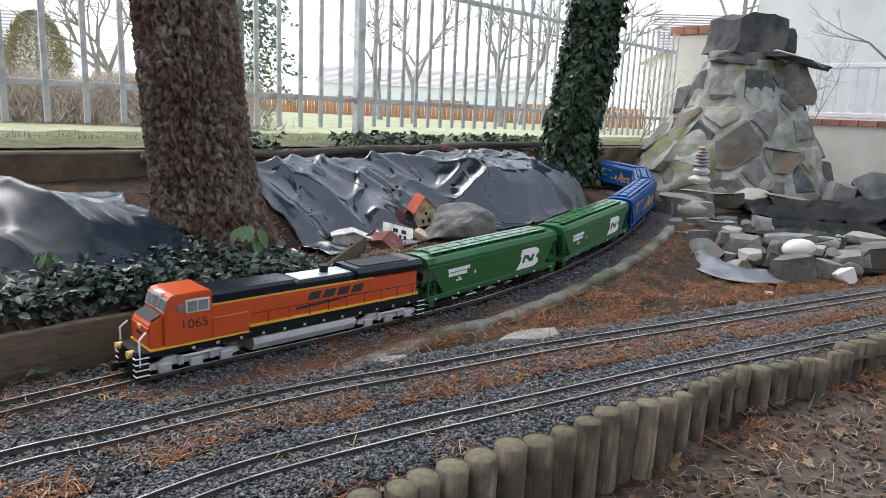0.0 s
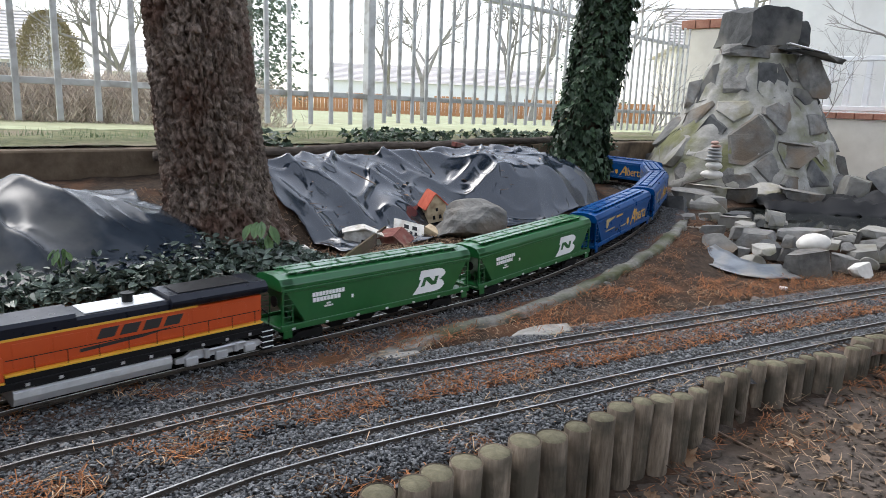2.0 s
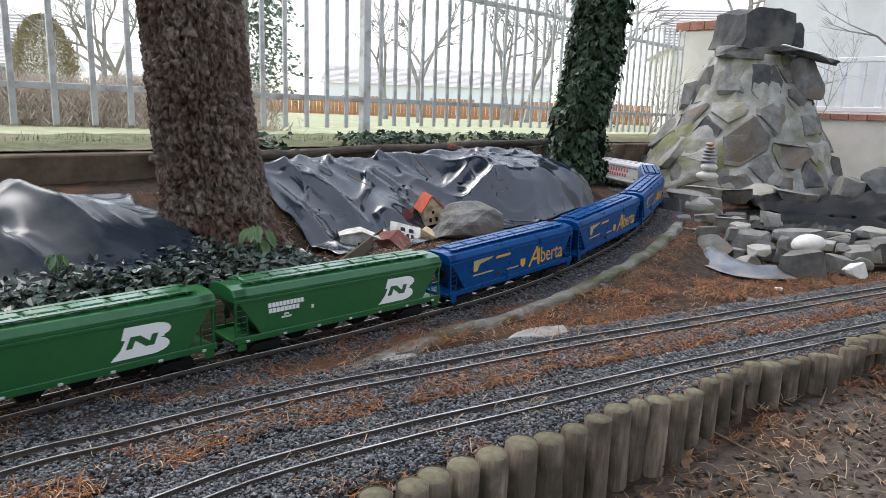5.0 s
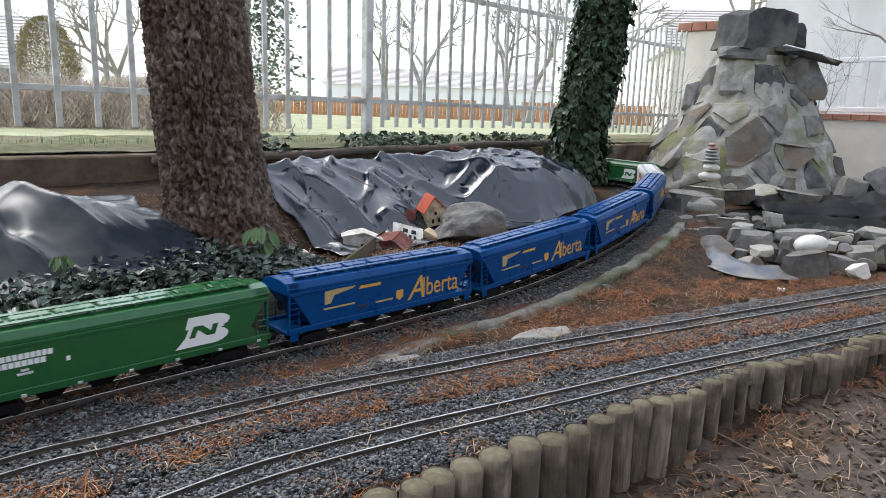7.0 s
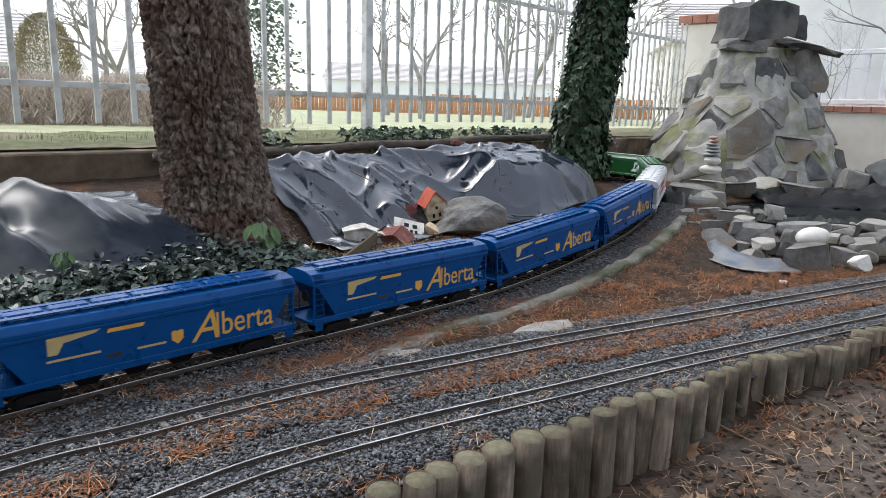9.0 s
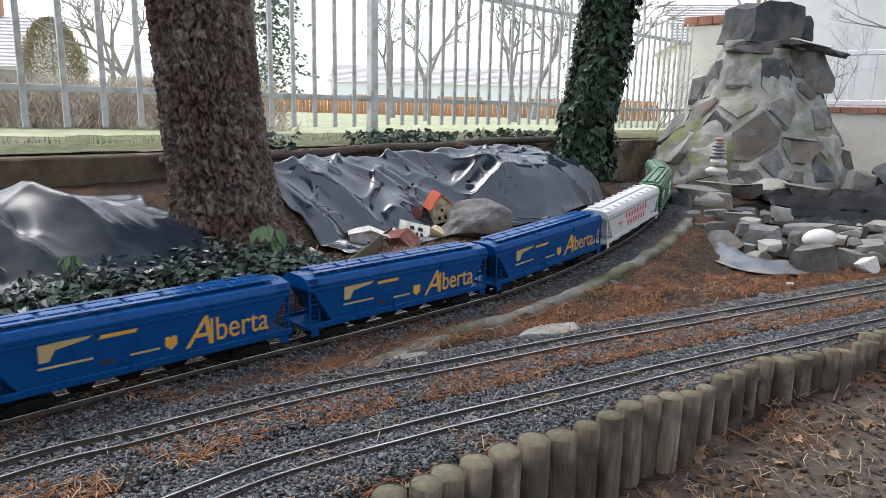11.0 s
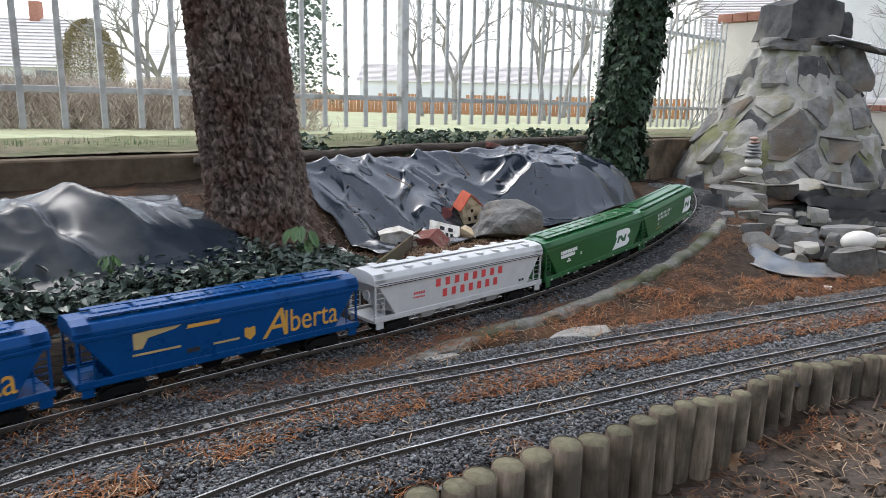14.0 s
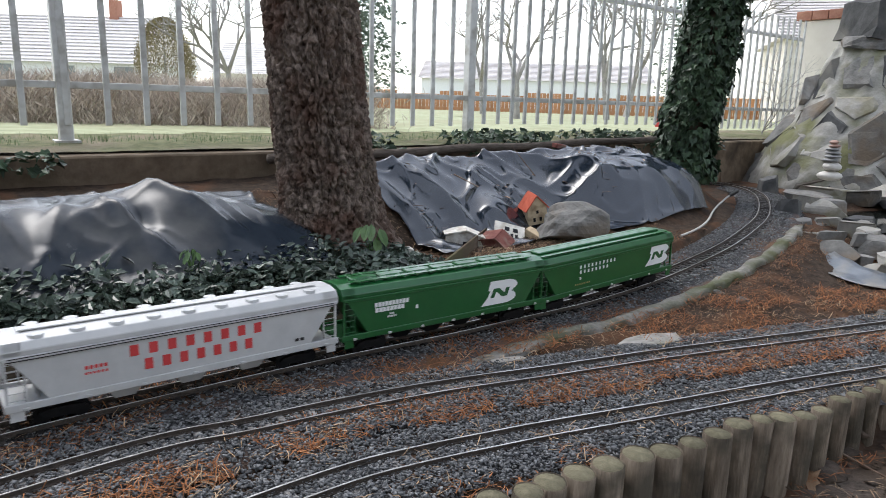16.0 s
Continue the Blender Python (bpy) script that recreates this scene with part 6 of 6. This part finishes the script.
def build_hedge():
    rng = random.Random(51)
    verts, faces = [], []
    for i in range(42000):
        k, o = rng.uniform(-4.6, -.1), rng.gauss(0, .13)
        base = F0 + k * np.array([.93, .37]) + np.array([-.47, .76]) + o * FN
        z = rng.uniform(.30, .30 + .29 * (1 + .12 * noise.noise((k * 2, 0, 0))))
        if k > -.5 and rng.random() < (k + .5) / .4:
            continue
        l, w = rng.uniform(.04, .12), .0042
        d = Vector((rng.gauss(0, .45), rng.gauss(0, .45), 1)).normalized() * l
        s = Vector((d.y, -d.x, .2)).normalized() * w
        p = Vector((base[0], base[1], z))
        b = len(verts)
        q = p + d * .5 + Vector((rng.gauss(0, .01), rng.gauss(0, .01), 0))
        for c in (p - s, p + s, q - s * .7, q + s * .7, p + d):
            verts.append(tuple(c))
        faces += [(b, b + 1, b + 3, b + 2), (b + 2, b + 3, b + 4)]
    tagged(new("hedge", raw("hedge", verts, faces, "hedge")), "leafless brown twiggy hedge beyond the fence", "hedge", kind="stuff")


build_hedge()


def bare_tree(x, y, z, h, seed, label="leafless grey tree beyond the fence, bark paled for haze", levels=5, r0=None):
    rng = random.Random(seed)
    bm = bmesh.new()

    def grow(p, d, l, r, lev):
        q = p + d * l
        rod(bm, p, q, r, 5 if lev > 2 else 4, r * .7)
        if lev == 0:
            return
        for i in range(rng.choice((2, 3, 3))):
            nd = (d + Vector((rng.gauss(0, .55), rng.gauss(0, .55), rng.gauss(.1, .35)))).normalized()
            grow(q, nd, l * rng.uniform(.62, .85), r * .62, lev - 1)

    grow(Vector((0, 0, -.1)), Vector((rng.gauss(0, .1), 0, 1)).normalized(), h * .28, r0 or h * .022, levels)
    solo("bare_tree", bm, "hazy_bark", label, "tree", at=pose(x, y, z))


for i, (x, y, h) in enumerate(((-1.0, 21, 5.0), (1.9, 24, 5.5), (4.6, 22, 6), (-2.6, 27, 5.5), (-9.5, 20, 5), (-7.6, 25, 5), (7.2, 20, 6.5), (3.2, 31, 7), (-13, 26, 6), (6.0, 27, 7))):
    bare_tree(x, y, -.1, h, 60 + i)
bare_tree(2.55, 5.05, .1, 1.3, 90, "thin bare shrub behind the rock monument", 5, .008)
bare_tree(1.55, 5.55, .2, 1.0, 91, "thin bare shrub before the fence", 5, .007)
bare_tree(3.9, 6.2, .1, 2.6, 93, "slim bare tree beside the house", 5, .03)


def conifer(x, y, z, h, r, seed, material, label, kind, count):
    rng = random.Random(seed)
    tr = thing("conifer", label, "tree", at=pose(x, y, z))
    part("trunk", rod(bmesh.new(), (0, 0, -.2), (0, 0, h * .95), h * .02, 8, h * .004), "hazy_bark", tr)
    verts, faces = [], []
    for i in range(count):
        f = rng.random() ** .8
        zz = h * (.06 + .94 * f)
        if kind == "spruce":
            tier = (zz * 3.2 / h * 2.2) % 1
            rr = r * (1 - f) ** .8 * (.55 + .45 * (1 - tier)) * rng.uniform(.25, 1.0)
        else:
            rr = r * math.sqrt(max(0, 1 - ((f - .36) / .64) ** 2)) * (.85 + .2 * noise.noise((f * 6, i % 7, 1))) * rng.uniform(.7, 1.04) * (0.75 + .25 * min(1, f * 5))
        a = rng.uniform(0, 6.283)
        p = Vector((rr * math.cos(a), rr * math.sin(a), zz - (rr * .25 if kind == "spruce" else 0)))
        out = Vector((math.cos(a), math.sin(a), -.35 if kind == "spruce" else .9)) + Vector((rng.gauss(0, .3), rng.gauss(0, .3), rng.gauss(0, .3)))
        l = h * (rng.uniform(.006, .017) if kind == 'spruce' else rng.uniform(.010, .026))
        d = out.normalized() * l
        s = d.cross(Vector((rng.gauss(0, 1), rng.gauss(0, 1), rng.gauss(0, 1)))).normalized() * l * .28
        b = len(verts)
        for c in (p, p + d * .5 - s, p + d, p + d * .5 + s):
            verts.append(tuple(c))
        faces.append((b, b + 1, b + 2, b + 3))
    tagged(part("crown", raw("crown", verts, faces, material), material, tr), kind="stuff")


conifer(-12.9, 22.0, -.2, 3.15, 1.1, 71, "conifer", "dense rounded olive-green conifer beyond the hedge", "thuja", 17000)
conifer(-4.5, 15.0, .35, 7.5, 1.55, 72, "spruce", "blue-green spruce behind the fence, lightened for haze", "spruce", 24000)
conifer(-16.5, 17.0, -.1, 7.5, 1.9, 73, "spruce", "dark spruce at the edge of the garden beyond", "spruce", 12000)
conifer(4.6, 25.0, -.1, 8.0, 1.7, 74, "spruce", "tall conifer far behind the fence", "spruce", 10000)
solo("red_post", boxed(-.05, .05, -.04, .04, 0, .30, .01), "red_plastic", "small red marker beyond the fence", "marker", at=pose(1.65, 11.2, .08))


# ---- ballast stones, needles, litter ----
def gravel_field(name, label, xyz, sizes, material, seed):
    rng = np.random.default_rng(seed)
    n = len(xyz)
    base = np.array([(1, 0, 0), (-1, 0, 0), (0, 1, 0), (0, -1, 0), (0, 0, 1), (0, 0, -1)], float)
    tri = np.array([(0, 2, 4), (2, 1, 4), (1, 3, 4), (3, 0, 4), (2, 0, 5), (1, 2, 5), (3, 1, 5), (0, 3, 5)])
    v = base[None] * rng.uniform(.6, 1.25, (n, 6, 1)) + rng.normal(0, .22, (n, 6, 3))
    a, b = rng.uniform(0, 6.283, n), rng.uniform(-.9, .9, n)
    ca, sa, cb, sb = np.cos(a), np.sin(a), np.cos(b), np.sin(b)
    x, y, z = v[..., 0] * 1.5, v[..., 1], v[..., 2] * .55
    y, z = y * cb[:, None] - z * sb[:, None], y * sb[:, None] + z * cb[:, None]
    x, y = x * ca[:, None] - y * sa[:, None], x * sa[:, None] + y * ca[:, None]
    v = np.stack([x, y, z], 2) * sizes[:, None, None] + xyz[:, None, :]
    f = (tri[None] + 6 * np.arange(n)[:, None, None]).reshape(-1, 3)
    me = bpy.data.meshes.new(name)
    me.vertices.add(n * 6)
    me.vertices.foreach_set("co", v.reshape(-1))
    me.loops.add(len(f) * 3)
    me.loops.foreach_set("vertex_index", f.reshape(-1))
    me.polygons.add(len(f))
    me.polygons.foreach_set("loop_start", np.arange(len(f)) * 3)
    me.update(calc_edges=True)
    me.validate()
    me.materials.append(M[material])
    tagged(new(name, me), label, "gravel", kind="stuff")


def along_line(line, count, lo, hi, seed, x0, x1, y0, y1):
    rng = np.random.default_rng(seed)
    keep = np.nonzero((line[:, 0] > x0) & (line[:, 0] < x1) & (line[:, 1] > y0) & (line[:, 1] < y1))[0]
    keep = keep[(keep > 0) & (keep < len(line) - 1)]
    # choose evenly by length
    seg = np.linalg.norm(np.diff(line[:, :2], axis=0), axis=1)[keep]
    i = rng.choice(keep, count, p=seg / seg.sum())
    f = rng.random(count)[:, None]
    p = line[i] * (1 - f) + line[i + 1] * f
    t = line[i + 1, :2] - line[i - 1, :2]
    t /= np.linalg.norm(t, axis=1)[:, None]
    u = rng.uniform(lo, hi, count)
    xy = p[:, :2] + np.stack([t[:, 1], -t[:, 0]], 1) * u[:, None]
    return xy, p[:, 2], u


def build_ballast():
    rng = np.random.default_rng(9)
    for line, n, lo, hi, z0, seed, sink, label in ((MAIN, 52000, -.125, .165, -.0105, 1, .001, "grey crushed stone along the main track"),
                                                   (LOOP_A, 42000, -.10, .125, -.0080, 2, .0012, "grey crushed stone along the loop track"),
                                                   (LOOP_B, 36000, -.085, .105, -.0070, 3, .0012, "blue-grey crushed stone beside the palisade")):
        xy, z, u = along_line(line, n, lo, hi, seed, -1.15, 2.1, .45, 4.2)
        s = rng.uniform(.0018, .0042, n)
        on_rail = np.abs(np.abs(u) - .0235) < .008
        s = np.where(on_rail, s * .5, s)
        edge = np.clip((np.abs(u) - .07) / .06, 0, 1)
        zz = z + z0 - .010 * edge * edge + rng.uniform(-.002, .0015, n) + np.where(np.abs(u) < .022, .0, .0012)
        ok = along(EDGE, xy)[0] < -.04
        gravel_field("ballast", label, np.column_stack([xy, zz])[ok], s[ok], "gravel", seed)
    # thin spill between the tracks
    xy, z, u = along_line(LOOP_B, 9000, -.30, -.05, 5, -1.0, 1.7, .5, 4)
    gravel_field("ballast", "loose grey chippings between the tracks", np.column_stack([xy, height(xy) + .002]), rng.uniform(.0025, .0055, 9000), "gravel", 6)
    xy, z, u = along_line(LOOP_B, 3500, .08, .20, 7, -1.0, 1.4, .5, 4)
    v, _, _ = along(EDGE, xy)
    xy = xy[v < -.045]
    gravel_field("ballast", "loose grey chippings behind the palisade", np.column_stack([xy, height(xy) + .002]), rng.uniform(.0025, .0055, len(xy)), "gravel", 8)


build_ballast()


def needle_field(name, label, xy, material, seed, lmin, lmax, lift=.004, width=.0008, group=None):
    rng = random.Random(seed)
    hz = height(xy)
    verts, faces = [], []
    for (x, y), h in zip(xy, hz):
        a = rng.uniform(0, 6.283)
        l = rng.uniform(lmin, lmax)
        dx, dy = math.cos(a) * l / 2, math.sin(a) * l / 2
        nx, ny = -math.sin(a) * width, math.cos(a) * width
        z = h + lift + rng.uniform(0, .008)
        t = rng.gauss(0, .16) * l
        bend = rng.uniform(-.15, .15) * l
        b = len(verts)
        verts += [(x - dx - nx, y - dy - ny, z - t), (x - dx + nx, y - dy + ny, z - t), (x - bend * math.sin(a) - nx, y + bend * math.cos(a) - ny, z + .002), (x - bend * math.sin(a) + nx, y + bend * math.cos(a) + ny, z + .002),
                  (x + dx, y + dy, z + t)]
        faces += [(b, b + 1, b + 3, b + 2), (b + 2, b + 3, b + 4)]
    tagged(new(name, raw(name, verts, faces, material)), label, "pine needles", kind="stuff")


def patch(n, line, lo, hi, seed, scale, cut, box_):
    xy, _, u = along_line(line, n, lo, hi, seed, *box_)
    ok = np.array([noise.noise((x * scale, y * scale, seed)) > cut for x, y in xy])
    return xy[ok]


VIEW = (-1.1, 1.9, .45, 3.4)
needle_field("needles", "rust-brown fallen needles between main track and loop", patch(10000, LOOP_A, -.34, -.06, 11, 6, -.05, VIEW), "needles", 1, .015, .045, .010)
needle_field("needles", "rust-brown fallen needles between the loop tracks", patch(9000, LOOP_B, -.215, -.10, 12, 6, -.25, VIEW), "needles", 2, .015, .045, .009)
needle_field("needles", "rust-brown fallen needles behind the palisade", patch(2600, LOOP_B, .04, .16, 13, 7, .05, VIEW), "needles", 3, .015, .04, .010)
needle_field("needles", "dry straw-coloured needles over the ballast", patch(7000, LOOP_A, -.25, .35, 14, 9, .05, VIEW), "dry_needles", 4, .012, .035, .012)
needle_field("needles", "brown needles on the soil inside the curve", patch(3200, LOOP_A, -.85, -.16, 15, 8, .0, (-.1, 1.7, 1.2, 3)), "needles", 5, .012, .035, .004)
needle_field("litter", "dark brown litter on the soil inside the curve", patch(12000, LOOP_A, -.95, -.13, 25, 5, -.35, (-.1, 1.7, 1.2, 3)), "brown_litter", 15, .008, .03, .003, .0013)
needle_field("litter", "dark brown litter on the bank below the wall", patch(9000, MAIN, -.95, -.30, 26, 5, -.35, (-1.4, .9, .6, 3)), "brown_litter", 16, .008, .04, .004, .0014)
needle_field("needles", "brown needles on the bank below the pine", patch(3500, MAIN, -.75, -.30, 16, 6, -.1, (-1.0, .5, .6, 3)), "dry_needles", 6, .015, .05, .006)
needle_field("needles", "dry needles on the bare soil before the palisade", patch(5200, EDGE, .03, .75, 17, 5, -.1, (-.3, 2.2, .3, 3)), "dry_needles", 7, .012, .05, .004)
needle_field("needles", "rust-brown needles on the bare soil before the palisade", patch(5000, EDGE, .03, .6, 18, 6, .05, (-.3, 2.2, .3, 3)), "needles", 8, .012, .045, .004)


def soil_litter():
    rng = random.Random(101)
    bm = bmesh.new()
    for i in range(60):
        x, y = rng.uniform(.3, 1.6), rng.uniform(.7, 1.9)
        if along(EDGE, [(x, y)])[0][0] < .05:
            continue
        z = ground_z(x, y) + .006
        a, l = rng.uniform(0, 6.283), rng.uniform(.03, .14)
        rod(bm, (x, y, z), (x + l * math.cos(a), y + l * math.sin(a), z + rng.uniform(-.002, .015)), rng.uniform(.0012, .003), 5, .0008)
    rod(bm, (.52, 1.34, -.10), (.61, 1.13, -.085), .0028, 5, .0015)
    solo("twigs", bm, "twig", "dry twigs on the bare soil", "twigs", kind="stuff")
    places = []
    for x, y, s, dx in ((.452, 1.185, .038, .2), (.355, 1.075, .022, -.3), (.40, 1.03, .026, .5), (.365, 1.06, .022, 1.4), (.43, 1.03, .022, 2.2)):
        places.append((Vector((x, y, ground_z(x, y) + .012)), Vector((math.cos(dx), math.sin(dx), .9)), Vector((0, -1, .6)), s))
    for i in range(70):
        x, y = rng.uniform(.25, 1.7), rng.uniform(.75, 1.95)
        if along(EDGE, [(x, y)])[0][0] < .05:
            continue
        places.append((Vector((x, y, ground_z(x, y) + .006)), Vector((rng.gauss(0, 1), rng.gauss(0, 1), .1)), Vector((rng.gauss(0, .3), rng.gauss(0, .3), 1)), rng.uniform(.012, .03)))
    tagged(new("leaf_litter", leaf_cloud("leaf_litter", places, LEAF5, "dead_leaf")), "curled dead leaves on the bare soil", "leaves", kind="stuff")
    n = 9000
    xy = np.array([(rng.uniform(.2, 1.8), rng.uniform(.7, 2.1)) for _ in range(n)])
    xy = xy[along(EDGE, xy)[0] > .04]
    gravel_field("soil_clods", "crumbly soil clods before the palisade", np.column_stack([xy, height(xy) + .003]), np.random.default_rng(3).gamma(1.4, .0019, len(xy)) + .001, "bare_soil", 5)
    for x, y, w in ((.55, 1.29, .08), (.50, 1.22, .07), (.60, 1.34, .05), (.72, 1.24, .03)):
        solo("clod", rock(w, w * .8, w * .55, int(x * 1000), 8, .12), "bare_soil", "crumbling lump of dry soil", "soil clod", at=pose(x, y, ground_z(x, y) - .012))


soil_litter()


def paving():
    for x, y, w, d, a in ((.235, 1.60, .25, .11, 30), (-.10, 1.395, .09, .05, 25)):
        solo("concrete_slab", rock(w, d, .03, int(w * 100), 8, .05, 3, True), "concrete", "cracked flat concrete patch half covered with needles", "concrete slab", at=pose(x, y, -.034, 0, 0, a))


paving()


# plain wall added unseen behind the camera closes the garden and cuts fill light
tagged(new("wall_south", as_mesh(boxed(-6, 7, -3.4, -3.2, -.2, 3.2), "concrete", "wall_south")), "plain grey wall added out of view to cut fill light, closing the garden", "wall", kind="structure")


motions()
